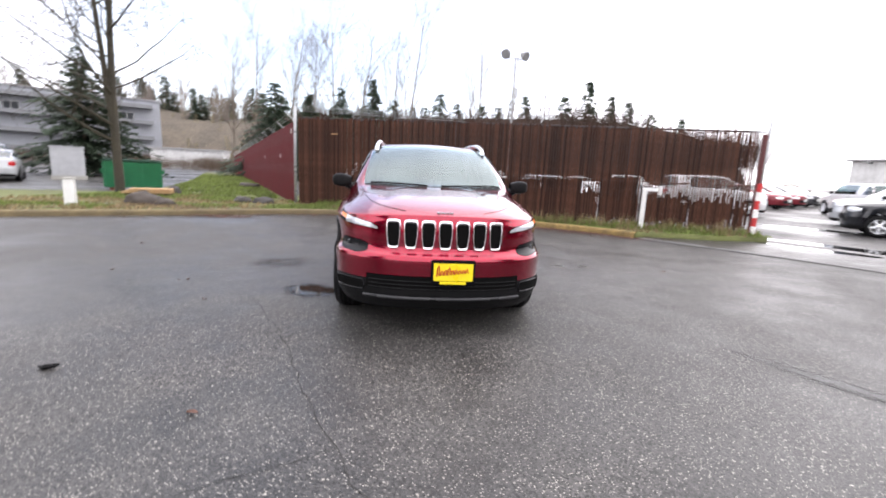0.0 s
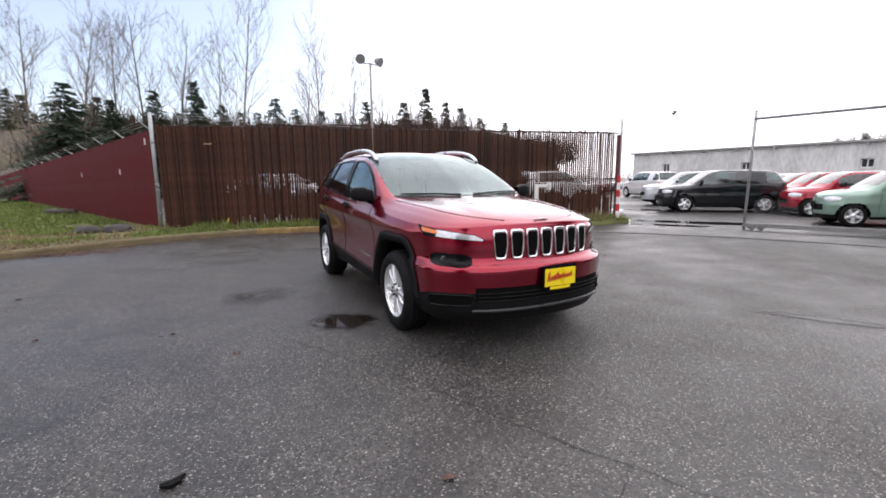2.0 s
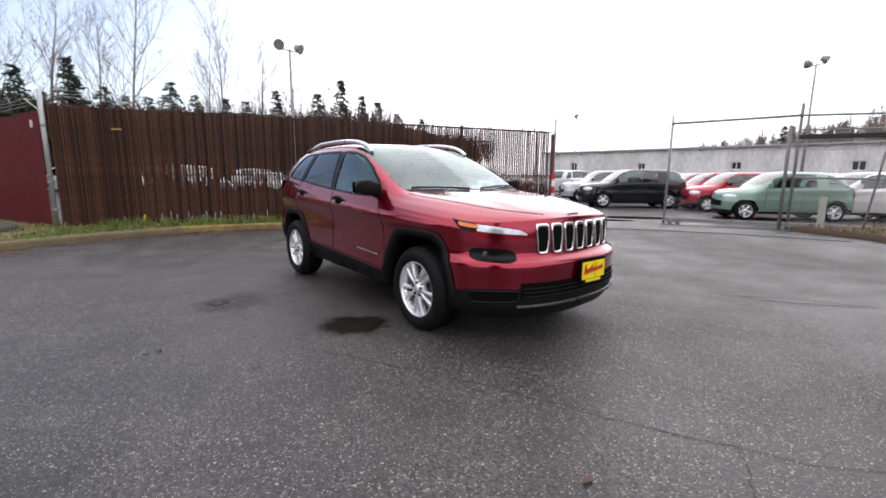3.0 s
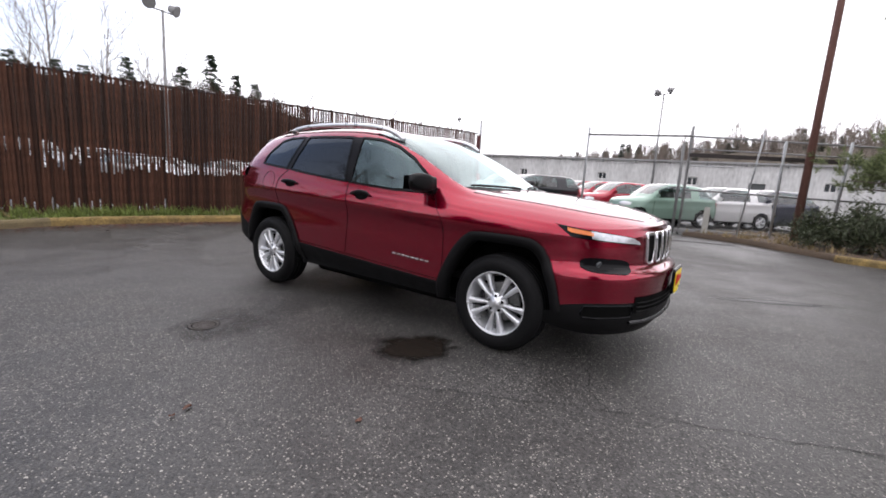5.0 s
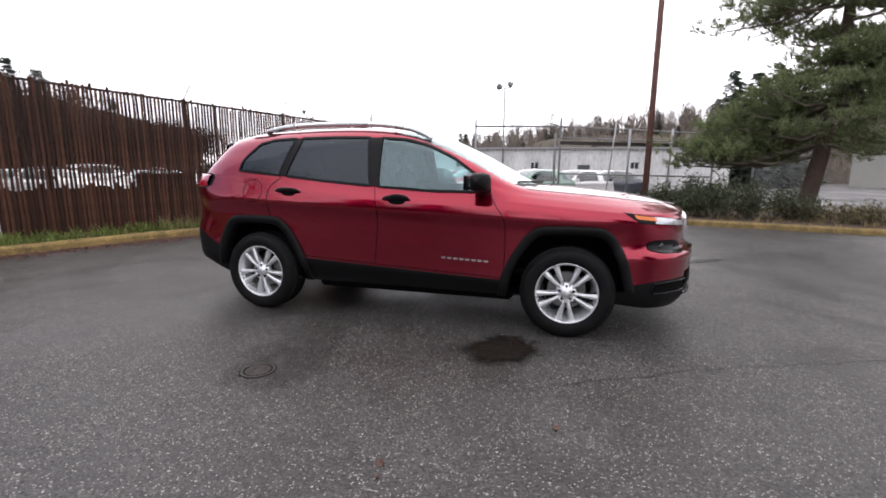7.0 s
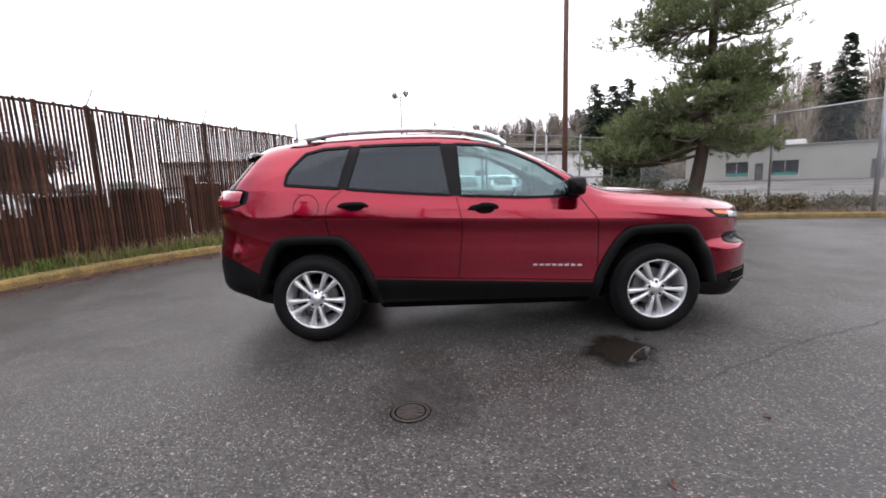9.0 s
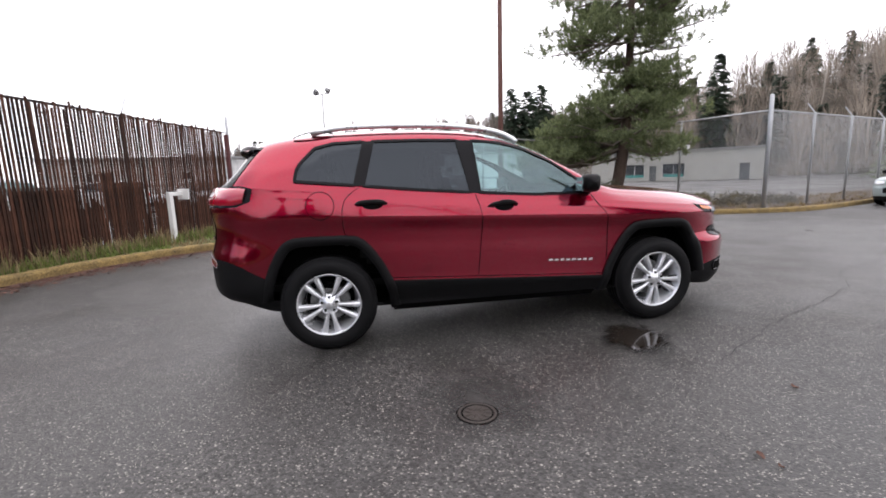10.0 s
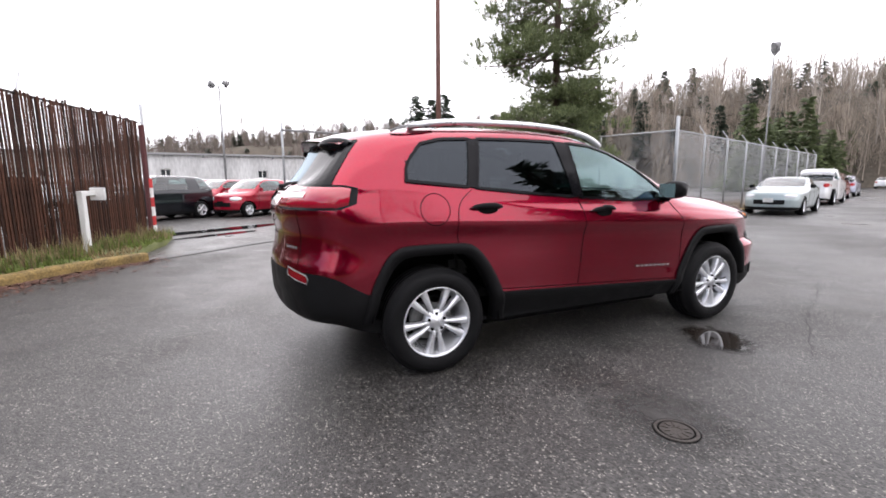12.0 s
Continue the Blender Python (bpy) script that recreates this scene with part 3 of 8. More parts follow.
def post(x, y, z0, z1, r, material, parent, name="post", lean=(0, 0), sides=10):
    bm = bmesh.new()
    tube(bm, [(x, y, z0), (x + lean[0], y + lean[1], z1 - 0.03), (x + lean[0], y + lean[1], z1)], [r, r, r * 0.5], sides)
    return part(name, bm, material, parent, smooth=True)


def rail(a, c, r, material, parent, name="rail"):
    bm = bmesh.new()
    tube(bm, [a, c], r, 8)
    return part(name, bm, material, parent, smooth=True)


d_f = (FENCE_B - FENCE_A)
L_F = d_f.length
d_f = d_f / L_F
ang_f = math.atan2(d_f.y, d_f.x)
back = Vector((-d_f.y, d_f.x))
slat_fence = empty("slat_fence", (FENCE_A.x, FENCE_A.y, 0), math.degrees(ang_f))
tagged(slat_fence, "tall brown slatted chain-link fence, weathered with gaps", "fence")
# slats, along the fence's own x
SLAT_W = 0.064


def slat_mesh(top, bottom, seed, w=SLAT_W):
    bm = bmesh.new()
    r = random.Random(seed)
    n = 6
    rows = []
    for j in range(n + 1):
        z = bottom + (top - bottom) * j / n
        k = r.uniform(-0.004, 0.004)
        rows.append([(x * w / 2 + k, y, z + (r.uniform(-0.03, 0.01) if j == n else 0)) for x, y in ((-1, 0.0), (-0.85, -0.009), (0.85, -0.009), (1, 0.0), (0.85, 0.007), (-0.85, 0.007))])
    sheet(bm, rows, closed=True)
    me = bpy.data.meshes.new("slat")
    bm.normal_update()
    bm.to_mesh(me)
    bm.free()
    me.materials.append(BROWN_SLAT)
    return me


fence_lift = lambda x: 0.20 - 0.010 * x
full = [slat_mesh(2.53 + 0.012 * k, 0.14, k, 0.043) for k in range(6)]
wide = [slat_mesh(2.52 + 0.02 * k, 0.14, 60 + k, 0.062) for k in range(4)]
low = [slat_mesh(0.93 + 0.025 * k, 0.14, 20 + k, 0.046) for k in range(5)]
low_gate = [slat_mesh(0.66 + 0.07 * k, 0.14, 40 + k, 0.046) for k in range(5)]
rs = random.Random(4)
pitch = 0.063


def slat(meshes, x, y, z=0.0, lift=0.0, tip=0.12):
    ob = new("slat", rs.choice(meshes))
    ob.parent = slat_fence
    ob.matrix_basis = pose(x, y, z, 0, rs.gauss(0, tip), 0)
    ob.scale.z = 1 + lift / 2.58


for k in range(int((L_F - 0.08) / pitch)):
    x = 0.05 + k * pitch
    # the whole row of upright slats
    slat(full, x + rs.uniform(-0.003, 0.003), rs.uniform(-0.003, 0.003), rs.choice((0, 0, 0, -0.02, 0.025, -0.05)), fence_lift(x))
    # a second row fills the gaps: full height by the corner, low down further on
    if x < 1.6 or (x < 3.3 and rs.random() < 0.35):
        slat(wide, x + pitch / 2, 0.018, rs.uniform(-0.06, 0.0), fence_lift(x))
    elif x < 4.4 and rs.random() < 0.6:
        slat(low, x + pitch / 2, 0.018, rs.uniform(0.05, 0.30))
    elif x < 8.6:
        slat(low, x + pitch / 2, 0.018, rs.uniform(-0.03, 0.03))
    elif x > 8.6 and rs.random() < 0.9:
        slat(low_gate, x + pitch / 2, 0.018, rs.uniform(0.0, 0.2))
BOARD = mat("brown_board", (0.042, 0.017, 0.012), 0.8, 0, 0.45, 1.5, 25, 0.2, 40, by_object=0.3, stretch=(1, 1, 0.3))
# rusty boards set up behind the slats near the gate
for x0, x1, z0, z1 in ((6.3, 7.42, 0.15, 1.22), (7.45, 8.52, 0.15, 1.27), (9.0, 9.26, 0.66, 1.56), (9.27, 9.88, 0.62, 1.38), (10.35, 11.0, 0.42, 0.92), (11.3, 12.2, 0.45, 0.86)):
    bm = bmesh.new()
    box(bm, ((x0 + x1) / 2, 0.085, (z0 + z1) / 2), (x1 - x0, 0.02, z1 - z0), 0.01, bevel=0.004)
    part("board", bm, BOARD, slat_fence, "rust-brown board behind the slats")
DARK_STEEL = mat("dark_fence_steel", (0.035, 0.028, 0.026), 0.6, 0.3, 0.3)
for x in (2.4, 5.0, 7.3, 9.62):
    post(x, 0.06, 0.0, 2.60 + fence_lift(x), 0.030, DARK_STEEL, slat_fence, "fence_post")
rail((0, 0.04, 2.73), (L_F, 0.04, 2.61), 0.024, DARK_STEEL, slat_fence, "top_rail")
rail((0, 0.04, 1.28), (L_F, 0.04, 1.30), 0.016, DARK_STEEL, slat_fence, "middle_rail")
for x in (9.62, 7.3):
    bm = bmesh.new()
    tube(bm, [(x, 0.05, 2.60 + fence_lift(x)), (x + 0.16, 0.10, 2.88 + fence_lift(x))], 0.014, 6)
    part("barb_arm", bm, GALV, slat_fence)
for z in (2.95, 3.02, 3.09):
    rail((0.0, 0.04 + (z - 2.9) * 0.5, z), (5.2, 0.04 + (z - 2.9) * 0.5, z - 0.22), 0.004, GALV, slat_fence, "barbed_wire")
chain_link("wire_mesh", (FENCE_A.x + back.x * 0.03, FENCE_A.y + back.y * 0.03), (FENCE_B.x + back.x * 0.03, FENCE_B.y + back.y * 0.03), 0.12, 2.62, None, 0.066, 0.0034, material=DARK_STEEL).parent = None
bpy.data.objects["wire_mesh"].parent = slat_fence
bpy.data.objects["wire_mesh"].matrix_parent_inverse = slat_fence.matrix_world.inverted()
# pale tag and yellow stub in the fence
bm = bmesh.new()
box(bm, (1.25, -0.012, 2.28), (0.20, 0.006, 0.035), 0.0)
part("fence_tag", bm, mat("tan_tag", (0.35, 0.20, 0.09), 0.7), slat_fence)
bm = bmesh.new()
tube(bm, [(1.62, -0.25, 0.10), (1.70, -0.27, 0.36)], 0.018, 8)
tagged(part("yellow_stub", bm, mat("yellow_plastic", (0.75, 0.50, 0.06), 0.5)), "short yellow plastic marker stub in the grass", "marker")
bpy.data.objects["yellow_stub"].matrix_world = pose(FENCE_A.x, FENCE_A.y, 0, 0, 0, math.degrees(ang_f))

corner = empty("corner_post", (-3.55, 8.66, 0))
tagged(corner, "galvanised corner post between red and brown fences", "post")
post(0, 0, 0, 3.06, 0.045, GALV, corner, "post_tube")
for z in (0.5, 1.1, 1.25, 2.3):
    bm = bmesh.new()
    lathe(bm, [(0.052, z - 0.03), (0.056, z - 0.02), (0.056, z + 0.02), (0.052, z + 0.03)], 12, "Z")
    part("clamp", bm, DULL_STEEL, corner)
end_post = empty("gate_end_post", (8.45, 4.40, 0))
tagged(end_post, "galvanised gate post wrapped in red and white tape", "post")
post(0, 0, 0, 3.02, 0.036, GALV, end_post, "post_tube")
bm = bmesh.new()
tube(bm, [(-0.07, 0.02, 0.05), (-0.07, 0.02, 2.55)], 0.06, 10)
part("post_sleeve", bm, mat("dull_maroon", (0.10, 0.03, 0.03), 0.7), end_post)
STRIPE_R, STRIPE_W = mat("red_tape", (0.50, 0.03, 0.03), 0.5), mat("white_tape", (0.75, 0.74, 0.72), 0.5)
for k in range(6):
    bm = bmesh.new()
    z = 0.13 + 0.21 * k
    tube(bm, [(-0.045, -0.02, z), (-0.045, -0.02, z + 0.209)], 0.066, 10)
    part("tape_band", bm, STRIPE_R if k % 2 else STRIPE_W, end_post)
rail((-0.35, 0.0, 2.58), (0.18, 0.0, 2.60), 0.014, GALV, end_post, "stub_rail")

# red fence
RED_A, RED_B = Vector((-3.62, 8.78)), Vector((-18.2, 45.0))
d_r = RED_B - RED_A
L_R = d_r.length
d_r = d_r / L_R
red_fence = empty("red_fence", (RED_A.x, RED_A.y, 0), math.degrees(math.atan2(d_r.y, d_r.x)))
tagged(red_fence, "dark red slatted fence with barbed wire arms", "fence")
bm = bmesh.new()
sheet(bm, [[(x * 0.0605, y, z) for x, y in ((-1, 0.0), (-0.86, 0.008), (0.86, 0.008), (1, 0.0))] for z in (0.12, 0.8, 1.6, 2.62)])
me = bpy.data.meshes.new("red_slat")
bm.to_mesh(me)
bm.free()
me.materials.append(RED_FENCE)
drop = lambda x: 0.75 * x / L_R
for k in range(int(L_R / 0.145)):
    ob = new("slat", me)
    ob.parent = red_fence
    ob.matrix_basis = pose(0.072 + 0.145 * k, 0.0, rs.uniform(-0.012, 0.012))
    ob.scale = (1.2, 1, 1 - drop(0.145 * k) / 2.62)
for k in range(16):
    x = 0.05 + 2.45 * k
    post(x, -0.06, 0, 2.68 - drop(x), 0.03, GALV, red_fence, "fence_post")
    bm = bmesh.new()
    tube(bm, [(x, -0.04, 2.64 - drop(x)), (x - 0.02, 0.18, 2.84 - drop(x))], 0.014, 6)
    part("barb_arm", bm, GALV, red_fence)
for o, z in ((0.06, 2.73), (0.11, 2.78), (0.17, 2.83)):
    rail((0, o, z), (L_R, o, z - 0.75), 0.004, GALV, red_fence, "barbed_wire")
rail((0, -0.05, 2.60), (L_R, -0.05, 1.85), 0.02, GALV, red_fence, "top_rail")
for x, z in ((3.0, 1.62), (0.35, 2.36), (8.2, 1.6)):
    bm = bmesh.new()
    box(bm, (x, 0.016, z), (0.13, 0.006, 0.16))
    part("fence_notice", bm, mat("pale_notice", (0.55, 0.50, 0.48), 0.6), red_fence)

# gateway on the other side of the drive
gate = empty("lot_gate", (0, 0, 0))
tagged(gate, "chain-link lot gate with weathered steel posts and rails", "gate")
G1, G2, G3, G4 = (9.55, 1.40), (10.62, -1.15), (11.3, -3.3), (13.2, -6.3)
post(*G1, 0, 2.92, 0.032, GALV, gate, "gate_post", (0.05, 0.0))
post(*G2, 0, 3.05, 0.036, DULL_STEEL, gate, "gate_post", (0.05, 0.0))
post(G2[0] - 0.10, G2[1] + 0.14, 0, 2.55, 0.040, DULL_STEEL, gate, "gate_post", (0.05, 0.02))
post(10.45, -2.55, 0, 2.85, 0.022, GALV, gate, "gate_post", (0.20, -0.25))
post(*G3, 0, 2.7, 0.035, GALV, gate, "gate_post")
post(11.9, -4.6, 0, 2.75, 0.035, GALV, gate, "gate_post", (0.1, -0.1))
post(*G4, 0, 2.6, 0.035, GALV, gate, "gate_post")
rail((*G1, 2.70), (*G2, 2.76), 0.030, DULL_STEEL, gate, "gate_rail")
rail((*G2, 2.76), (*G4, 2.66), 0.026, DULL_STEEL, gate, "gate_rail")
rail((*G2, 2.42), (*G4, 2.36), 0.020, DULL_STEEL, gate, "gate_rail")
bm = bmesh.new()
c, e = Vector((*G2, 2.28)), Vector((*G4, 2.22))
dd = e - c
box(bm, (c + e) / 2, (dd.length, 0.06, 0.11), math.atan2(dd.y, dd.x))
part("gate_beam", bm, DARK_STEEL, gate)
rail((*G2, 1.28), (*G4, 1.20), 0.026, DULL_STEEL, gate, "gate_rail")
rail((*G2, 1.95), (10.95, -2.2, 1.95), 0.014, GALV, gate, "gate_rail")
bm = bmesh.new()
c, e = Vector((*G1, 0.12)), Vector((*G2, 0.12))
dd = e - c
box(bm, (c + e) / 2 , (dd.length, 0.09, 0.10), math.atan2(dd.y, dd.x))
part("ground_beam", bm, DULL_STEEL, gate)
bm = bmesh.new()
c, e = Vector((*G2, 0.10)), Vector((*G3, 0.10))
dd = e - c
box(bm, (c + e) / 2, (dd.length, 0.12, 0.14), math.atan2(dd.y, dd.x))
part("ground_beam", bm, DULL_STEEL, gate)
for k, (x, y) in enumerate(((9.6, 1.25), (9.68, 1.08))):
    bm = bmesh.new()
    lathe(bm, [(0.001, -0.03), (0.075, -0.03), (0.085, 0.0), (0.075, 0.03), (0.001, 0.03)], 14, "X", (x, y, 0.085))
    part("gate_roller", bm, DULL_STEEL, gate)
chain_link("wire_mesh", G2, G4, 0.1, 1.25, gate, 0.08, 0.003)
chain_link("wire_mesh", (9.62, 1.25), (9.95, 0.45), 0.15, 0.75, gate, 0.07, 0.0014)
for u in (0.30,):
    bm = bmesh.new()
    x, y = G2[0] + (G3[0] - G2[0]) * u - 0.25, G2[1] + (G3[1] - G2[1]) * u
    box(bm, (x, y, 0.42), (0.12, 0.14, 0.84), 0.2, bevel=0.02)
    part("concrete_bollard", bm, GREY_WALL, gate)

# tall fence by the road
road_fence = empty("road_fence", (0, 0, 0))
tagged(road_fence, "tall galvanised chain-link fence with barbed wire arms", "fence")
C0, C_FAR, C_BACK = Vector((6.75, -10.45)), Vector((13.1, -31.6)), Vector((14.2, -7.9))
post(C0.x, C0.y, 0, 3.32, 0.055, GALV, road_fence, "fence_post")
dd = (C_FAR - C0)
for k in range(1, 10):
    p = C0 + dd * (k / 9)
    post(p.x, p.y, 0, 2.92, 0.034, GALV, road_fence, "fence_post")
    bm = bmesh.new()
    n = Vector((dd.y, -dd.x)).normalized()
    tube(bm, [(p.x, p.y, 2.90), (p.x - n.x * 0.22, p.y - n.y * 0.22, 3.22)], 0.018, 6)
    part("barb_arm", bm, GALV, road_fence)
rail((C0.x, C0.y, 2.88), (C_FAR.x, C_FAR.y, 2.88), 0.022, GALV, road_fence, "top_rail")
chain_link("wire_mesh", C0, C_FAR, 0.1, 2.88, road_fence, 0.065, 0.0065)
dd = (C_BACK - C0)
for k in range(1, 4):
    p = C0 + dd * (k / 3)
    post(p.x, p.y, 0, 2.92, 0.034, GALV, road_fence, "fence_post")
rail((C0.x, C0.y, 2.88), (C_BACK.x, C_BACK.y, 2.88), 0.024, GALV, road_fence, "top_rail")
chain_link("wire_mesh", C0, C_BACK, 0.1, 2.88, road_fence, 0.075, 0.0042)

# rusty pole, lot lamps
pole = tagged(empty("utility_pole", (10.8, -3.8, 0)), "tall rust-red steel utility pole", "pole")
bm = bmesh.new()
tube(bm, [(0, 0, 0), (0.06, -0.03, 6), (0.15, -0.08, 14)], [0.095, 0.08, 0.06], 12)
part("pole_shaft", bm, mat("faded_red_steel", (0.165, 0.078, 0.062), 0.75, 0.1, 0.35, 1.2, 30, stretch=(1, 1, 0.2)), pole, smooth=True)
bm = bmesh.new()
box(bm, (0, 0, 0.06), (0.34, 0.34, 0.12), 0.3, bevel=0.02)
part("pole_foot", bm, GREY_WALL, pole)


def flood_lamp(x, y, h, turn, label, shaft=GALV, thick=1.0):
    ob = tagged(empty("flood_lamp", (x, y, 0), turn), label, "street lamp", "flood lamps")
    bm = bmesh.new()
    tube(bm, [(0, 0, 0), (0, 0, h)], [0.09 * thick, 0.05 * thick], 10)
    part("lamp_pole", bm, shaft, ob, smooth=True)
    bm = bmesh.new()
    tube(bm, [(-0.5, 0, h - 0.05), (0.5, 0, h - 0.05)], 0.03, 6)
    part("cross_arm", bm, DULL_STEEL, ob)
    for s in (-1, 1):
        bm = bmesh.new()
        lathe(bm, [(0.001, -0.22), (0.14, -0.20), (0.20, 0.02), (0.26, 0.14), (0.23, 0.15), (0.001, 0.10)], 16, "Z")
        bm.transform(Matrix.Translation((s * 0.55, 0.05, h + 0.16)) @ Matrix.Rotation(radians(115), 4, "X") @ Matrix.Rotation(radians(s * 25), 4, "Y"))
        part("lamp_head", bm, DULL_STEEL, ob, smooth=True)
    return ob


flood_lamp(5.75, 19.05, 7.55, 10, "tall twin floodlight on a slim steel pole", DULL_STEEL)
flood_lamp(33.0, 3.6, 8.2, 60, "tall twin floodlight on a slim steel pole beside the lot", DULL_STEEL)
flood_lamp(12.75, -25.5, 8.5, 120, "twin floodlight on a weathered steel pole beside the road", DULL_STEEL, 0.6)
flood_lamp(52.0, 34.0, 9.5, 40, "far twin floodlight on a slim pole over the lot")

# card reader post by the gate
reader = tagged(empty("card_post", (5.80, 4.93, 0), -18), "white post with a bent arm and small plate", "post")
bm = bmesh.new()
box(bm, (0, 0, 0.62), (0.10, 0.09, 1.06), bevel=0.008)
part("post_tube", bm, WHITE_PAINT, reader)
bm = bmesh.new()
box(bm, (0.17, 0, 1.115), (0.44, 0.08, 0.08), bevel=0.008)
part("post_arm", bm, WHITE_PAINT, reader)
bm = bmesh.new()
box(bm, (0.34, -0.05, 1.10), (0.05, 0.24, 0.22), bevel=0.01)
part("reader_plate", bm, WHITE_PAINT, reader)


# ---- buildings ----
def wall_building(name, label, a, c, depth, h, material, roof, windows, doors=(), signs=()):
    """A long block from a to c; windows and doors as (along, bottom, width, height)."""
    a, c = Vector(a), Vector(c)
    d = c - a
    length = d.length
    ob = empty(name, (a.x, a.y, 0), math.degrees(math.atan2(d.y, d.x)))
    tagged(ob, label, "building")
    # front wall in panels round the openings
    holes = sorted([(u, b, w, hh) for u, b, w, hh in list(windows) + list(doors)])
    x = 0.0

    def panel(cen, size):
        bm = bmesh.new()
        box(bm, cen, size)
        part("wall_panel", bm, material, ob)
    for u, b, w, hh in holes:
        if u - w / 2 > x:
            panel(((x + u - w / 2) / 2, 0.15, h / 2), (u - w / 2 - x, 0.3, h))
        if b > 0.02:
            panel((u, 0.15, b / 2), (w, 0.3, b))
        panel((u, 0.15, (b + hh + h) / 2), (w, 0.3, h - b - hh))
        x = u + w / 2
    panel(((x + length) / 2, 0.15, h / 2), (length - x, 0.3, h))
    for nm, cen, size in (("end_wall", (0.15, depth / 2, h / 2), (0.3, depth - 0.62, h)), ("end_wall", (length - 0.15, depth / 2, h / 2), (0.3, depth - 0.62, h)), ("back_wall", (length / 2, depth - 0.15, h / 2), (length, 0.3, h))):
        bm = bmesh.new()
        box(bm, cen, size)
        part(nm, bm, material, ob)
    bm = bmesh.new()
    box(bm, (length / 2, depth / 2, h + 0.06), (length + 0.5, depth + 0.5, 0.12))
    part("roof", bm, roof, ob)
    for k in range(int(length / 2.4)):
        bm = bmesh.new()
        box(bm, (1.2 + 2.4 * k, -0.18, h - 0.09), (0.10, 0.36, 0.14))
        part("eaves_bracket", bm, roof, ob)
    for u, b, w, hh in holes:
        isdoor = b < 0.1
        bm = bmesh.new()
        box(bm, (u, 0.20, b + hh / 2), (w, 0.04, hh))
        win = part("door" if isdoor else "window", bm, DARK_PANE if not isdoor else DOOR_PAINT, ob)
        if not isdoor:
            bm = bmesh.new()
            for xx in (-w / 2 + 0.03, 0, w / 2 - 0.03):
                box(bm, (u + xx, 0.155, b + hh / 2), (0.05, 0.05, hh))
            for zz in (0.03, hh - 0.03):
                box(bm, (u, 0.152, b + zz), (w - 0.1, 0.05, 0.05))
            part("window_frame", bm, WHITE_PAINT, win)
    return ob


DARK_PANE = mat("dark_pane", (0.03, 0.035, 0.04), 0.15, 0, 0.2)
DOOR_PAINT = mat("door_paint", (0.10, 0.11, 0.11), 0.6, 0, 0.2)
ROOF_GREY = mat("roof_grey", (0.30, 0.30, 0.30), 0.8, 0, 0.2, 1, 12)
# the long white building faces the gate
wb_a, wb_c = (35.6, -14.0), (31.4, 22.9)
wb = wall_building("white_building", "long low white block building with small windows", wb_c, wb_a, 14, 3.35, WHITE_WALL, ROOF_GREY, [(3.0, 1.45, 0.6, 1.0), (9.0, 1.8, 0.6, 0.55), (15.6, 1.8, 0.65, 0.55), (22.0, 1.7, 0.7, 0.6), (30.0, 1.7, 0.7, 0.6)], [(26.0, 0.0, 1.0, 2.05)])
gb = wall_building("grey_building", "low grey-beige commercial building with shop windows", (58.0, -33.6), (43.8, -49.4), 14, 4.1, GREY_WALL, ROOF_GREY, [(6.0, 0.5, 2.6, 1.9), (11.0, 0.5, 2.8, 1.9)], [(8.4, 0.0, 0.9, 2.1), (19.2, 0.0, 1.1, 2.1)])
bm = bmesh.new()
box(bm, (11.6, 3, 4.5), (2.2, 1.6, 0.8), bevel=0.05)
part("roof_unit", bm, WHITE_PAINT, gb)
TEAL = mat("teal_paint", (0.04, 0.22, 0.20), 0.5)
for u in (6.0, 11.0):
    bm = bmesh.new()
    box(bm, (u, 0.14, 0.72), (2.4, 0.06, 0.4))
    part("window_banner", bm, TEAL, gb)
apt = wall_building("apartment_block", "far grey apartment block behind trees", (-62, 49), (-36, 66), 12, 9.5, mat("pale_grey_cladding", (0.27, 0.28, 0.30), 0.8, 0, 0.15, 0.3, 4), ROOF_GREY, [(3 + 4 * k, 6.2, 1.6, 1.4) for k in range(7)])
for r in range(4):
    bm = bmesh.new()
    box(bm, (15, -0.8, 1.9 + 2.2 * r), (30, 1.4, 0.5))
    part("balcony", bm, mat("balcony_grey", (0.17, 0.175, 0.185), 0.7), apt)
for x, y, w, h, tn in ((-30, 62, 9, 2.6, 10), (-52, 88, 16, 3.2, 5)):
    b = tagged(empty("white_shed", (x, y, 0), tn), "far low white shed with a flat roof", "building")
    bm = bmesh.new()
    box(bm, (0, 0, h / 2), (w, 5, h))
    part("shed_wall", bm, WHITE_WALL, b)
    bm = bmesh.new()
    box(bm, (0, 0, h + 0.1), (w + 0.4, 5.4, 0.2))
    part("shed_roof", bm, ROOF_GREY, b)


# ---- cars ----
from mathutils.bvhtree import BVHTree


def ease(a, b2, x):
    u = min(max((x - a) / (b2 - a), 0.0), 1.0)
    return u * u * (3 - 2 * u)


def face_out(bm):
    """Turns every face away from the car's middle."""
    for f in bm.faces:
        f.normal_update()
        c = f.calc_center_median()
        if f.normal.dot(c - Vector((0, c.y * 0.7, 0.6))) < 0:
            f.normal_flip()


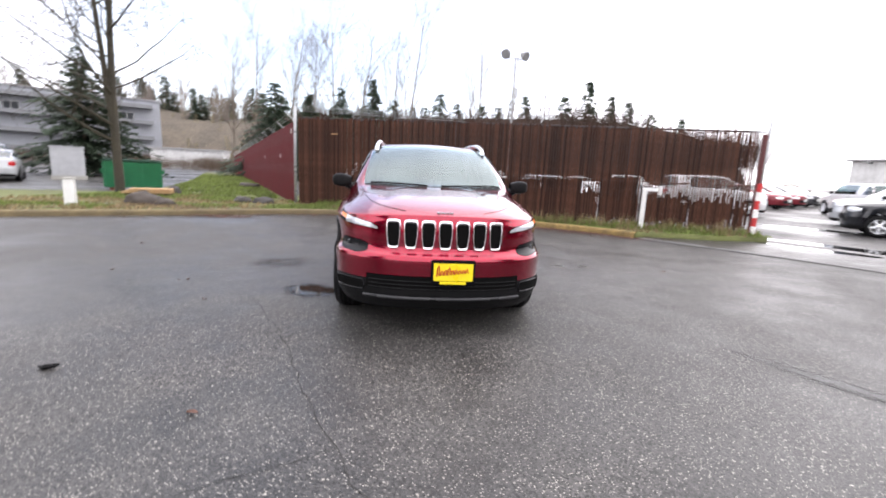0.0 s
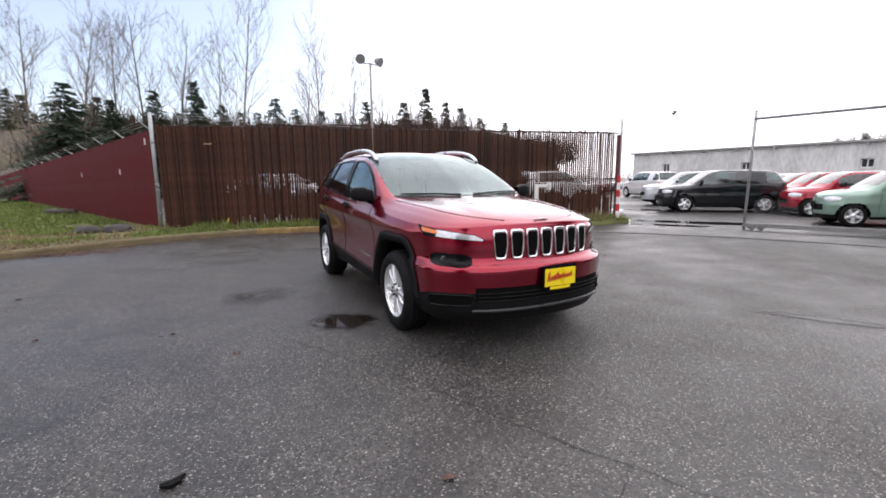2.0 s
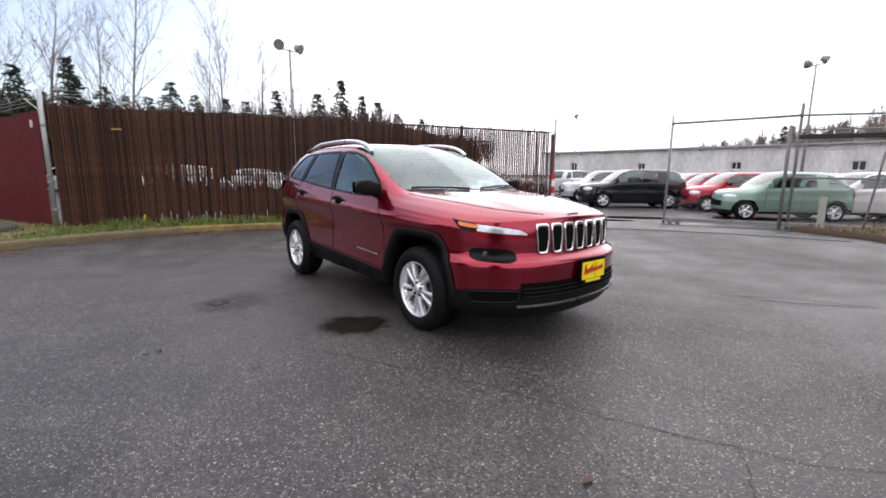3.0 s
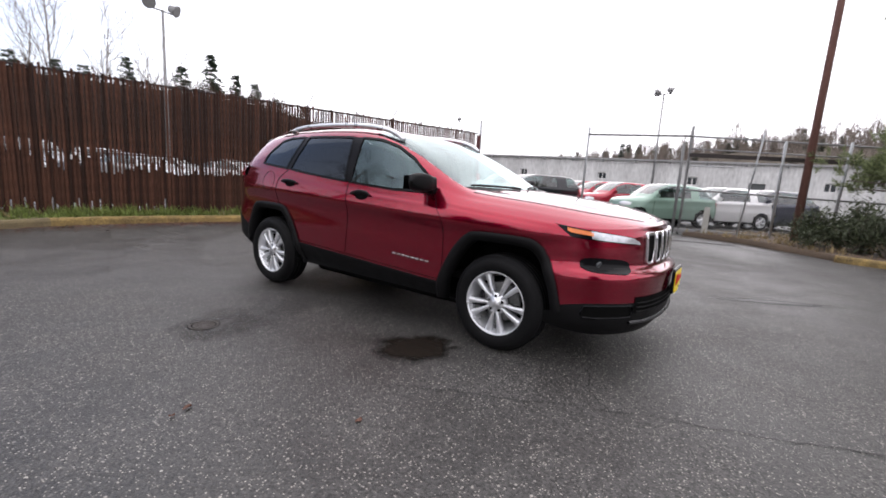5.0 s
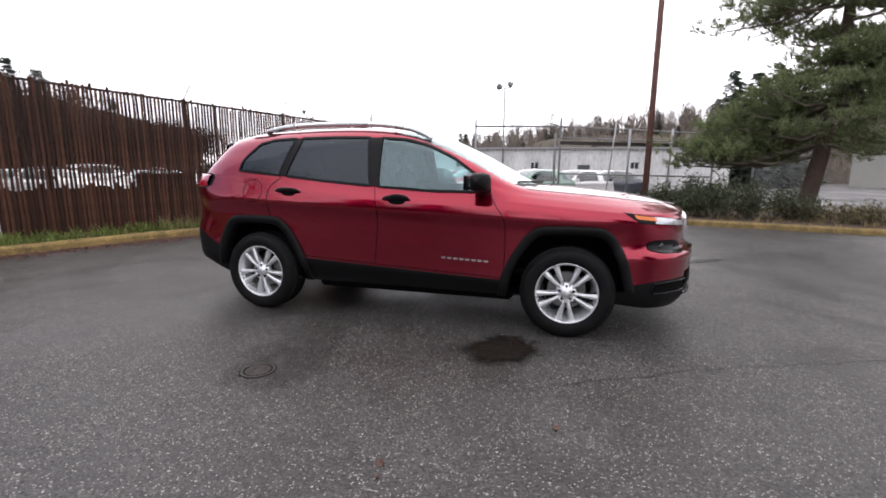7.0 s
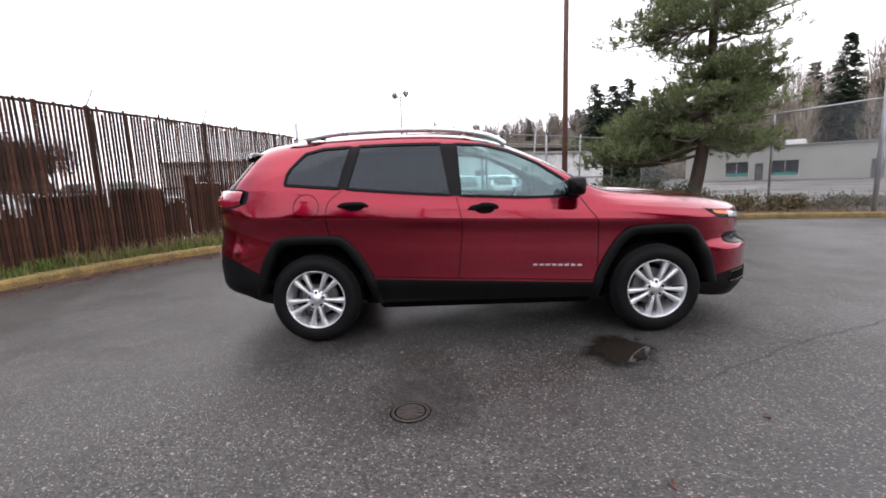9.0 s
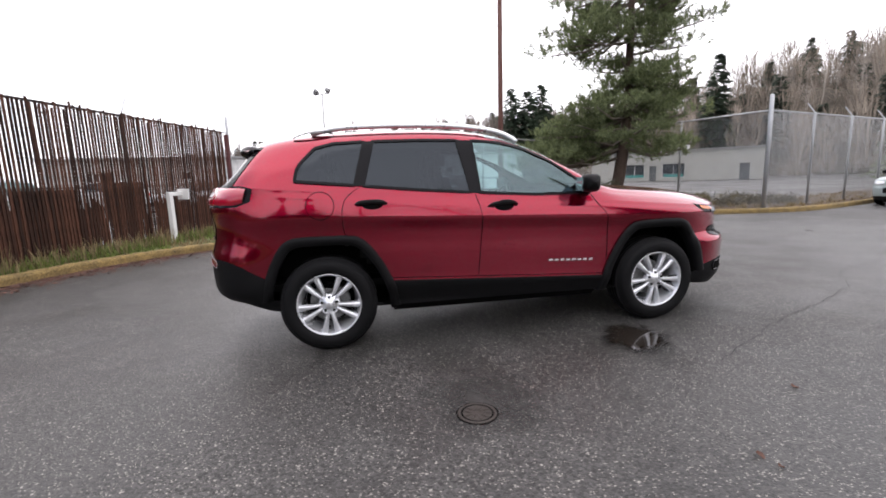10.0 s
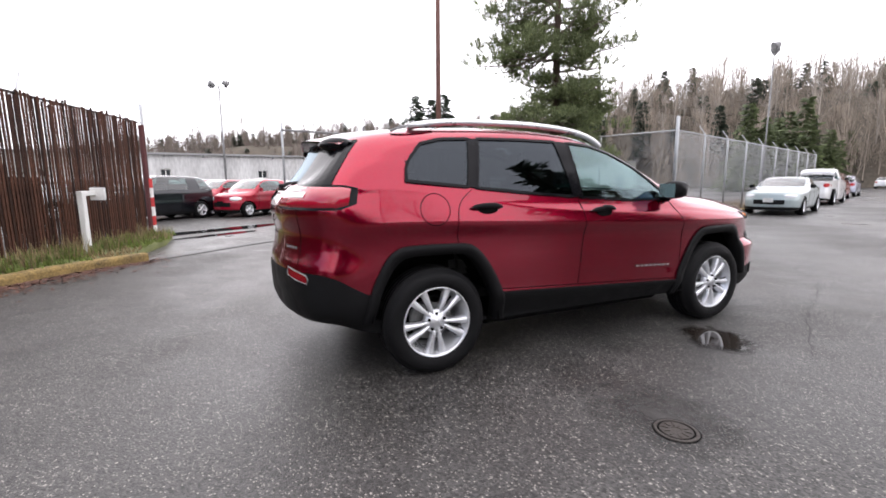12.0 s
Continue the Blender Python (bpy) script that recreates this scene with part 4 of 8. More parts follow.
class Shell:
    """A car body as a loft: an upper skin from the belt to the middle line, and a lower skin from the belt to the sill."""

    def __init__(self, stations, side, front, rear, bottoms, clads, per=4, upper=18, lower=18, clad=6, wedge=0.0, tilt=0.0, smooth=0, bulge=None):
        rows = spline(stations, per)
        self.count = len(rows)
        self.rows, self.per = rows, per
        y0, y1 = rows[0][1], rows[-1][1]
        self.upper, self.lower, self.clad = [], [], []
        for i, (ex, ey, ez, rx, ry, rz, cy, cz) in enumerate(rows):
            a, c = rows[max(i - 1, 0)], rows[min(i + 1, self.count - 1)]
            d = Vector((c[0] - a[0], c[1] - a[1]))
            normal = Vector((d.y, -d.x)).normalized() if d.length > 1e-6 else Vector((0, -1))
            if i == 0:
                normal = Vector((0, -1))
            if i == self.count - 1:
                normal = Vector((0, 1))
            wf, wr = 1 - ease(y0 + 0.25, y0 + 0.75, ey), ease(y1 - 0.65, y1 - 0.2, ey)
            middle = (1 - wf) * (1 - wr)
            mid = np.array((ex + (rx - ex) * 0.42 + 0.012, ey + (ry - ey) * 0.5, ez + (rz - ez) * 0.5))
            inner = np.array((rx * 0.55, ry + (cy - ry) * 0.62, rz + (cz - rz) * 0.80))
            curve = spline([(ex, ey, ez), mid, (rx, ry, rz), inner, (0, cy, cz)], upper // 4 + 1)
            self.upper.append([Vector(p) + Vector((0, 0, bulge(p) if bulge else 0.0)) for p in curve])

            def blend(three):
                return three[1] + (three[0] - three[1]) * wf + (three[2] - three[1]) * wr

            def at(z):
                o = blend([np.interp(z - (tilt * ey * middle if t is side else 0.0), *t) for t in (front, side, rear)]) * min(max((ez - z) / 0.05, 0.0), 1.0)
                return Vector((max(ex + normal.x * o, 0.0), ey + normal.y * o, z))

            wr = ease(y1 - 0.50, y1 - 0.18, ey)
            zc, zb = min(blend(clads) + wedge * ey * (1 - wf) * (1 - wr), ez - 0.02), blend(bottoms)
            self.lower.append([at(ez + (zc - ez) * k / lower) for k in range(lower + 1)])
            self.clad.append([at(zc + (zb - zc) * k / clad) for k in range(clad + 1)])
        for _ in range(smooth):
            for grid in (self.upper, self.lower, self.clad):
                old = [[p.copy() for p in row] for row in grid]
                for i in range(1, self.count - 1):
                    for k in range(len(old[0])):
                        grid[i][k] = old[i][k] * 0.5 + (old[i - 1][k] + old[i + 1][k]) * 0.25
        self.columns = len(self.upper[0]) - 1

    def skin(self, grid, keep=lambda i, k, p: True, sides=(1, -1)):
        bm = bmesh.new()
        for s in sides:
            made = {}

            def vert(i, k):
                if (i, k) not in made:
                    p = grid[i][k]
                    made[i, k] = bm.verts.new((s * p.x, p.y, p.z))
                return made[i, k]

            for i in range(self.count - 1):
                for k in range(len(grid[0]) - 1):
                    mid = (grid[i][k] + grid[i + 1][k + 1]) / 2
                    if keep(i, k, mid):
                        f = [vert(i, k), vert(i + 1, k), vert(i + 1, k + 1), vert(i, k + 1)]
                        bm.faces.new(f if s > 0 else f[::-1])
        bmesh.ops.remove_doubles(bm, verts=bm.verts, dist=0.0008)
        face_out(bm)
        return bm

    def tree(self):
        verts, faces = [], []
        for grid in (self.upper, self.lower, self.clad):
            for s in (1, -1):
                base = len(verts)
                w = len(grid[0])
                verts += [Vector((s * p.x, p.y, p.z)) for row in grid for p in row]
                for i in range(self.count - 1):
                    for k in range(w - 1):
                        a = base + i * w + k
                        faces.append((a, a + w, a + w + 1, a + 1))
        return BVHTree.FromPolygons(verts, faces)


# Rows: edge x y z, roof or bonnet edge x y z, middle y z
SUV = [
    (0.0, -2.250, 0.985, 0.0, -2.250, 0.985, -2.250, 0.985),
    (0.30, -2.235, 0.982, 0.22, -2.20, 1.000, -2.200, 1.005),
    (0.56, -2.150, 0.968, 0.40, -2.09, 1.025, -2.105, 1.035),
    (0.73, -2.000, 0.958, 0.51, -1.93, 1.045, -1.960, 1.060),
    (0.825, -1.80, 0.962, 0.58, -1.75, 1.068, -1.790, 1.082),
    (0.872, -1.52, 0.985, 0.63, -1.50, 1.095, -1.560, 1.105),
    (0.895, -1.22, 1.010, 0.67, -1.22, 1.118, -1.300, 1.128),
    (0.905, -0.98, 1.032, 0.71, -0.98, 1.142, -1.130, 1.140),
    (0.905, -0.80, 1.045, 0.735, -0.80, 1.215, -0.970, 1.195),
    (0.905, -0.55, 1.060, 0.715, -0.52, 1.365, -0.680, 1.365),
    (0.905, -0.25, 1.075, 0.690, -0.19, 1.500, -0.340, 1.525),
    (0.905, 0.05, 1.090, 0.675, 0.08, 1.570, -0.080, 1.612),
    (0.905, 0.40, 1.110, 0.665, 0.42, 1.600, 0.350, 1.662),
    (0.905, 0.90, 1.150, 0.655, 0.92, 1.602, 0.900, 1.668),
    (0.900, 1.35, 1.195, 0.640, 1.36, 1.585, 1.400, 1.645),
    (0.880, 1.66, 1.215, 0.620, 1.66, 1.555, 1.740, 1.612),
    (0.845, 1.86, 1.220, 0.600, 1.82, 1.510, 1.930, 1.572),
    (0.785, 2.00, 1.218, 0.585, 1.93, 1.400, 2.000, 1.440),
    (0.665, 2.11, 1.210, 0.520, 2.05, 1.280, 2.100, 1.300),
    (0.400, 2.19, 1.202, 0.330, 2.16, 1.212, 2.175, 1.215),
    (0.0, 2.215, 1.20, 0.0, 2.215, 1.20, 2.215, 1.20),
]


def profile(points, per=8):
    """A rounded outline through (height, offset)."""
    p = spline(points, per)
    order = np.argsort(p[:, 0])
    return p[order, 0], p[order, 1]


SIDE = profile([(0.30, -0.05), (0.38, -0.01), (0.44, 0.018), (0.52, 0.017), (0.66, 0.019), (0.78, 0.019), (0.86, 0.024), (0.905, 0.036), (0.935, 0.047), (0.960, 0.049), (0.99, 0.044), (1.04, 0.031), (1.10, 0.015), (1.18, 0.003), (1.28, 0.0)], 6)
FRONT = profile([(0.22, 0.0), (0.30, 0.06), (0.36, 0.085), (0.50, 0.090), (0.60, 0.098), (0.645, 0.100), (0.675, 0.086), (0.695, 0.052), (0.72, 0.032), (0.76, 0.028), (0.82, 0.030), (0.92, 0.02), (0.98, 0.0)], 6)
REAR = profile([(0.38, -0.02), (0.45, 0.06), (0.60, 0.078), (0.70, 0.078), (0.755, 0.070), (0.80, 0.056), (0.86, 0.042), (0.94, 0.036), (1.02, 0.050), (1.07, 0.058), (1.12, 0.050), (1.20, 0.0)], 6)


def bonnet_bulge(p):
    """Two soft folds along the bonnet."""
    x, y = abs(p[0]), p[1]
    along_y = ease(-2.16, -1.75, y) * (1 - ease(-1.15, -0.98, y))
    return 0.016 * along_y * (1 - ease(0.36, 0.48, x + 0.06 * (y + 1.6)))


hero = empty("red_suv", (0.03, 0, 0))
tagged(hero, "deep cherry red SUV with black wheel arch trim on asphalt", "car")
body = Shell(SUV, SIDE, FRONT, REAR, (0.25, 0.30, 0.40), (0.485, 0.46, 0.72), per=8, upper=36, lower=40, clad=8, wedge=0.048, tilt=0.037, smooth=16, bulge=bonnet_bulge)
skin_tree = body.tree()
AXLES = (-1.35, 1.35)


def on_side(s, y, z, lift=0.0):
    place, normal, _, _ = skin_tree.ray_cast(Vector((s * 2.0, y, z)), Vector((-s, 0, 0)))
    if place is None:
        return Vector((s * 0.9, y, z))
    if normal.x * s < 0:
        normal = -normal
    return place + normal * lift


def on_front(x, z, lift=0.0, way=-1):
    place, normal, _, _ = skin_tree.ray_cast(Vector((x, way * 4.0, z)), Vector((0, -way, 0)))
    if place is None:
        return Vector((x, way * 2.2, z))
    if normal.y * way < 0:
        normal = -normal
    return place + normal * lift


def on_corner(s, cy, angle, z, lift=0.0, way=-1, cx=0.35):
    """From an upright axis inside a corner, outwards at an angle from straight ahead (or astern)."""
    d = Vector((s * math.sin(radians(angle)), way * math.cos(radians(angle)), 0))
    start = Vector((s * cx, cy, z))
    place, normal, _, _ = skin_tree.ray_cast(start + d * 3, -d)
    if place is None:
        return start + d * 0.6
    if normal.dot(d) < 0:
        normal = -normal
    return place + normal * lift


def on_top(x, y, lift=0.0):
    place, normal, _, _ = skin_tree.ray_cast(Vector((x, y, 4.0)), Vector((0, 0, -1)))
    return place + (normal if normal.z > 0 else -normal) * lift


ARCH = [(0.475, 0.40), (0.462, 0.46), (0.425, 0.60), (0.372, 0.715), (0.318, 0.800), (0.262, 0.846), (0.190, 0.864), (0.0, 0.868), (-0.190, 0.862), (-0.262, 0.838), (-0.330, 0.775), (-0.400, 0.675), (-0.455, 0.570), (-0.500, 0.460), (-0.53, 0.30)]


def arch_line(k, way=1, steps=4):
    """Outline of a wheel arch round its axle, its flatter end towards the doors."""
    return [(way * p[0] * k, 0.36 + (p[1] - 0.36) * k if p[1] > 0.36 else p[1]) for p in spline(ARCH, steps)]


LOWER_Y, LOWER_Z = [-0.76, -0.31, 0.19, 0.68, 1.15, 1.47, 1.56], [1.105, 1.105, 1.135, 1.175, 1.222, 1.252, 1.262]
UPPER_Y, UPPER_Z = [-0.76, -0.62, -0.43, -0.21, -0.02, 0.24, 0.62, 1.02, 1.25, 1.39, 1.49, 1.56], [1.112, 1.235, 1.365, 1.468, 1.518, 1.538, 1.545, 1.54, 1.53, 1.495, 1.39, 1.275]


def pane_grid(b0, b1, t0, t1, nu=22, nv=8):
    rows = []
    for j in range(nv + 1):
        v, row = j / nv, []
        for i in range(nu + 1):
            u = i / nu
            yb, yt = b0 + (b1 - b0) * u, t0 + (t1 - t0) * u
            zb, zt = np.interp(yb, LOWER_Y, LOWER_Z), np.interp(yt, UPPER_Y, UPPER_Z)
            row.append((yb + (yt - yb) * v, zb + (zt - zb) * v))
        rows.append(row)
    return rows


PANES = {"front": pane_grid(-0.74, 0.18, -0.74, 0.205), "rear": pane_grid(0.25, 1.055, 0.32, 0.965), "quarter": pane_grid(1.115, 1.535, 1.03, 1.52)}
LOOPS = {k: g[0] + [r[-1] for r in g[1:]] + g[-1][::-1][1:] + [r[0] for r in g[::-1][1:-1]] for k, g in PANES.items()}


def no_window(i, k, p):
    return not any(inside(loop, p.y, p.z) for loop in LOOPS.values())


HOLES = {a: arch_line(0.92, 1 if a > 0 else -1) for a in AXLES}


def no_arch(i, k, p):
    return not any(inside(HOLES[a], p.y - a, p.z) for a in AXLES)


def station_of(y):
    return min(range(body.count), key=lambda i: abs(body.rows[i][6] - y))


R_COL = body.columns // 2
WS0, WS1 = station_of(-1.08), station_of(-0.10)
HG0, HG1 = station_of(1.955), station_of(2.13)
HOOD0, HOOD1 = station_of(-2.22), WS0 - 3
is_ws = lambda i, k, p: WS0 <= i < WS1 and k >= R_COL
is_hatch = lambda i, k, p: HG0 <= i < HG1 and k >= R_COL
is_hood = lambda i, k, p: HOOD0 <= i < HOOD1 and k >= R_COL - 2
is_cowl = lambda i, k, p: HOOD1 <= i < WS0 and k >= R_COL
shell = body.skin(body.upper, lambda i, k, p: not (is_ws(i, k, p) or is_hatch(i, k, p) or is_hood(i, k, p) or is_cowl(i, k, p)) and no_window(i, k, p))
flank = bpy.data.meshes.new("flank")
low_bm = body.skin(body.lower, no_arch)
low_bm.to_mesh(flank)
low_bm.free()
shell.from_mesh(flank)
bpy.data.meshes.remove(flank)
bmesh.ops.remove_doubles(shell, verts=shell.verts, dist=0.0012)
face_out(shell)
part("body_shell", shell, RED, hero, smooth=True)
part("hood", body.skin(body.upper, is_hood), RED, hero, smooth=True)
part("cowl", body.skin(body.upper, is_cowl), BLACK_PLASTIC, hero, "black plastic cowl", smooth=True)
part("windshield", body.skin(body.upper, is_ws), WINDSHIELD, hero, "pale reflecting glass", smooth=True)
part("hatch_glass", body.skin(body.upper, is_hatch), HATCH, hero, "dark tinted rear glass", smooth=True)
part("lower_cladding", body.skin(body.clad, no_arch), BLACK_PLASTIC, hero, "matt black plastic cladding", smooth=True)
bm = bmesh.new()
bottom = [[Vector((s * p.x, p.y, p.z)) for s, p in ((-1, row[-1]), (1, row[-1]))] for row in body.clad]
sheet(bm, bottom)
part("underbody", bm, DARK, hero)
# Unseen slabs added beneath the floor to keep far-side light off the ground.
bm = bmesh.new()
box(bm, (0, -0.02, 0.255), (1.36, 1.80, 0.11), bevel=0.02)
box(bm, (0, 1.52, 0.40), (1.00, 0.50, 0.12), bevel=0.02)
box(bm, (0, -1.62, 0.27), (1.10, 0.70, 0.10), bevel=0.02)
part("under_car_light_block", bm, DARK, hero, "unseen dark slabs added under the car to block light")


def ribbon(bm, loop, project, inner, outer, lift, closed=True):
    """A flat band along an outline, laid on the body."""
    n = len(loop)
    rows = []
    for i in range(n + (1 if closed else 0)):
        a, p, c = (Vector(loop[j % n]) if closed else Vector(loop[min(max(j, 0), n - 1)]) for j in (i - 1, i, i + 1))
        d = (c - a).normalized()
        nn = Vector((d.y, -d.x))
        rows.append([project(*(p + nn * o), lf) for o, lf in ((inner, 0.0), (inner, lift), (outer, lift), (outer, 0.0))])
    sheet(bm, rows)


def seam(name, points, parent=None, radius=0.0032):
    bm = bmesh.new()
    tube(bm, points, radius, 5)
    return part(name, bm, DARK, parent or hero)


for s in (1, -1):
    side_point = lambda y, z, lift=0.0: on_side(s, y, z, lift)
    for key, g in PANES.items():
        bm = bmesh.new()
        sheet(bm, [[on_side(s, y, z, 0.004) for y, z in row] for row in g])
        bmesh.ops.remove_doubles(bm, verts=bm.verts, dist=0.0005)
        face_out(bm)
        pane = part("side_window", bm, GLASS if key == "front" else TINT, hero, "clear greenish glass" if key == "front" else "dark privacy glass", smooth=True)
        bm = bmesh.new()
        ribbon(bm, LOOPS[key], side_point, -0.010, 0.008, 0.012)
        part("window_trim", bm, GLOSS_BLACK, pane)
    # pillars between the panes
    for b0, b1, t0, t1 in ((0.18, 0.25, 0.205, 0.32), (1.055, 1.115, 0.965, 1.03)):
        bm = bmesh.new()
        sheet(bm, [[on_side(s, y, z, 0.009) for y, z in row] for row in pane_grid(b0 - 0.012, b1 + 0.012, t0 - 0.012, t1 + 0.012, 6, 14)])
        part("pillar_cover", bm, GLOSS_BLACK, hero)
    # wheel arch flares and liners
    for a in AXLES:
        way = 1 if a > 0 else -1
        outer, mid, inner = arch_line(1.0, way), arch_line(0.95, way), arch_line(0.865, way)
        bm = bmesh.new()
        rows = []
        for (o1, o2), (m1, m2), (i1, i2) in zip(outer, mid, inner):
            po, pm, pi = on_side(s, a + o1, o2, 0.003), on_side(s, a + m1, m2, 0.022), on_side(s, a + i1, i2, 0.016)
            rows.append([po, on_side(s, a + o1, o2, 0.016), pm, pi, Vector((s * (abs(pi.x) - 0.10), pi.y, pi.z))])
        sheet(bm, rows)
        part("wheel_arch_flare", bm, BLACK_PLASTIC, hero, "black plastic wheel arch trim", smooth=True)
        bm = bmesh.new()
        rows = [[Vector((s * x, a + y, z)) for x in (0.90, 0.55)] for y, z in arch_line(0.90, way, 2)]
        sheet(bm, rows)
        sheet(bm, [[Vector((s * 0.56, a + y, zz)) for zz in (z, 0.25)] for y, z in arch_line(0.90, way, 2)])
        part("wheel_arch_liner", bm, DARK, hero)
    # shut lines
    for points in (
        [(-0.745, 1.09), (-0.80, 1.0), (-0.865, 0.90), (-0.875, 0.7), (-0.87, 0.49)],
        [(0.215, 1.13), (0.185, 1.0), (0.175, 0.9), (0.19, 0.7), (0.21, 0.50)],
        [(1.085, 1.21), (1.19, 1.12), (1.215, 1.0), (1.20, 0.87), (1.12, 0.83)],
        [(-0.86, 0.445), (-0.3, 0.472), (0.3, 0.50), (0.9, 0.53)],
    ):
        seam("door_seam", [on_side(s, y, z, 0.0) for y, z in spline(points, 5)])
    # door handles
    for y, z in ((1.005, 1.085), (0.01, 1.035)):
        bm = bmesh.new()
        centre = on_side(s, y, z)
        rows = []
        for j in range(13):
            u = -1 + j / 6
            r = 0.017 * (1 - abs(u) ** 4) ** 0.5 + 0.001
            yy = y + 0.118 * u
            c = on_side(s, yy, z + 0.008 * (1 - u * u), 0.012 + 0.022 * (1 - abs(u) ** 3))
            rows.append([c + Vector((s * 0.012 * math.cos(q), 0, r * math.sin(q))) for q in [k * math.tau / 10 for k in range(10)]])
        sheet(bm, rows, closed=True)
        handle = part("door_handle", bm, BLACK_PLASTIC, hero, "black door handle", smooth=True)
        # a flat dark disc on the door stands in for the hollow's shade
        bm = bmesh.new()
        loop = [(y - 0.01 + 0.075 * math.cos(k * math.tau / 20), z - 0.006 + 0.034 * math.sin(k * math.tau / 20)) for k in range(20)]
        sheet(bm, [[on_side(s, y - 0.01, z - 0.006, 0.003)] * 20, [on_side(s, p, q, 0.003) for p, q in loop]], closed=True)
        part("handle_recess_shade", bm, DARK, handle)
    # sill highlight strip
    bm = bmesh.new()
    ribbon(bm, [(y, np.interp(y, [-0.9, 0.9], [0.418, 0.503])) for y in np.linspace(-0.88, 0.90, 24)], side_point, -0.008, 0.008, 0.010, closed=False)
    part("sill_moulding", bm, BLACK_PLASTIC, hero)
    # mirror
    bm = bmesh.new()
    rows = []
    for j in range(13):
        u = j / 12
        x = 0.875 + 0.215 * u
        k = (1 - max(0, (u - 0.45) / 0.55) ** 3.0) ** 0.5 if u > 0.45 else 0.72 + 0.28 * ease(0, 0.45, u)
        k = max(k, 0.03)
        rows.append([Vector((s * x, -0.70 + 0.03 * u + 0.070 * k * math.copysign(abs(math.cos(q)) ** 0.5, math.cos(q)), 1.178 + 0.008 * u + 0.070 * k * math.copysign(abs(math.sin(q)) ** 0.5, math.sin(q)))) for q in [i * math.tau / 20 for i in range(20)]])
    sheet(bm, rows, closed=True)
    mirror = part("door_mirror", bm, BLACK_PLASTIC, hero, "satin black door mirror", smooth=True)
    bm = bmesh.new()
    sheet(bm, [[Vector((s * (0.90 + 0.17 * u), -0.606 + 0.03 * u, 1.125 + 0.105 * v)) for u in (0, 0.5, 1)] for v in (0, 0.5, 1)])
    part("mirror_glass", bm, MIRROR, mirror)
    bm = bmesh.new()
    tube(bm, [(s * 0.83, -0.70, 1.115), (s * 0.90, -0.70, 1.125), (s * 0.95, -0.70, 1.15)], [0.05, 0.04, 0.035], 10)
    part("mirror_arm", bm, GLOSS_BLACK, mirror, smooth=True)
    # roof rails
    line = spline([(0.655, -0.20, 0), (0.65, -0.02, 1), (0.635, 0.5, 1), (0.62, 1.1, 1), (0.60, 1.42, 0)], 8)
    pts = []
    for x, y, h in line:
        base = on_top(s * (x - 0.03), y)
        pts.append(base + Vector((s * 0.015, 0, 0.010 + 0.034 * min(max(h, 0), 1) ** 0.6)))
    bm = bmesh.new()
    tube(bm, pts, 0.023, 8)
    rail = part("roof_rail", bm, ALLOY, hero, "silver roof rail", smooth=True)
    for yy, ll in ((-0.08, 0.22), (1.25, 0.30)):
        bm = bmesh.new()
        sheet(bm, [[on_top(s * x, yy + ll * u, 0.012 + 0.028 * (1 - abs(2 * u - 1) ** 2)) for x in (0.595, 0.615, 0.635)] for u in np.linspace(0, 1, 8)])
        part("rail_foot", bm, GLOSS_BLACK, rail)
    # headlamp, wrapped round the corner
    def lamp(u, v, lift):
        ang = 11 + 50 * u
        lo, hi = 0.862 + 0.032 * u + 0.014 * u * u, 0.896 + 0.076 * u ** 0.8
        lo += 0.070 * max(u - 0.82, 0) / 0.18
        hi -= 0.035 * max(0.12 - u, 0) / 0.12
        return on_corner(s, -1.45, ang, lo + (hi - lo) * v, lift)
    bm = bmesh.new()
    sheet(bm, [[lamp(u, v, 0.003) for u in np.linspace(0, 1, 24)] for v in np.linspace(0, 1, 6)])
    head = part("headlamp", bm, GLOSS_BLACK, hero, "slim headlamp with an amber indicator", smooth=True)
    for u0, u1, v0, v1, m2, nm in ((0.04, 0.60, 0.12, 0.90, "white", "lamp_reflector"), (0.58, 0.86, 0.40, 0.84, "amber", "indicator")):
        bm = bmesh.new()
        sheet(bm, [[lamp(u, v, 0.008) for u in np.linspace(u0, u1, 14)] for v in np.linspace(v0, v1, 5)])
        part(nm, bm, mat("lamp_white", (0.55, 0.57, 0.60), 0.14, 0.5, 0.35, 30, 90) if m2 == "white" else mat("amber_lens", (0.62, 0.16, 0.03), 0.2, 0, 0.1), head)
    # fog lamp pocket
    def fog(u, v, lift):
        ang = 19 + 27 * u
        lo, hi = 0.672 + 0.012 * u, 0.765 + 0.010 * u
        r = 1 - (1 - (2 * abs(u - 0.5)) ** 5) * 1.0
        mid = (lo + hi) / 2
        return on_corner(s, -1.45, ang, mid + (hi - lo) * (v - 0.5) * (1 - 0.55 * r), lift)
    bm = bmesh.new()
    sheet(bm, [[fog(u, v, 0.004) for u in np.linspace(0, 1, 16)] for v in np.linspace(0, 1, 6)])
    pocket = part("fog_lamp_pocket", bm, GLOSS_BLACK, hero)
    bm = bmesh.new()
    c = fog(0.62, 0.5, 0.0)
    lathe(bm, [(0.001, 0.006), (0.020, 0.008), (0.025, 0.002), (0.025, -0.02)], 16)
    turn = Matrix.Translation(c) @ Vector((s * 0.5, -0.86, 0)).to_track_quat("X", "Z").to_matrix().to_4x4()
    bm.transform(turn)
    part("fog_lamp", bm, mat("fog_lens", (0.07, 0.075, 0.08), 0.15, 0.3), pocket)
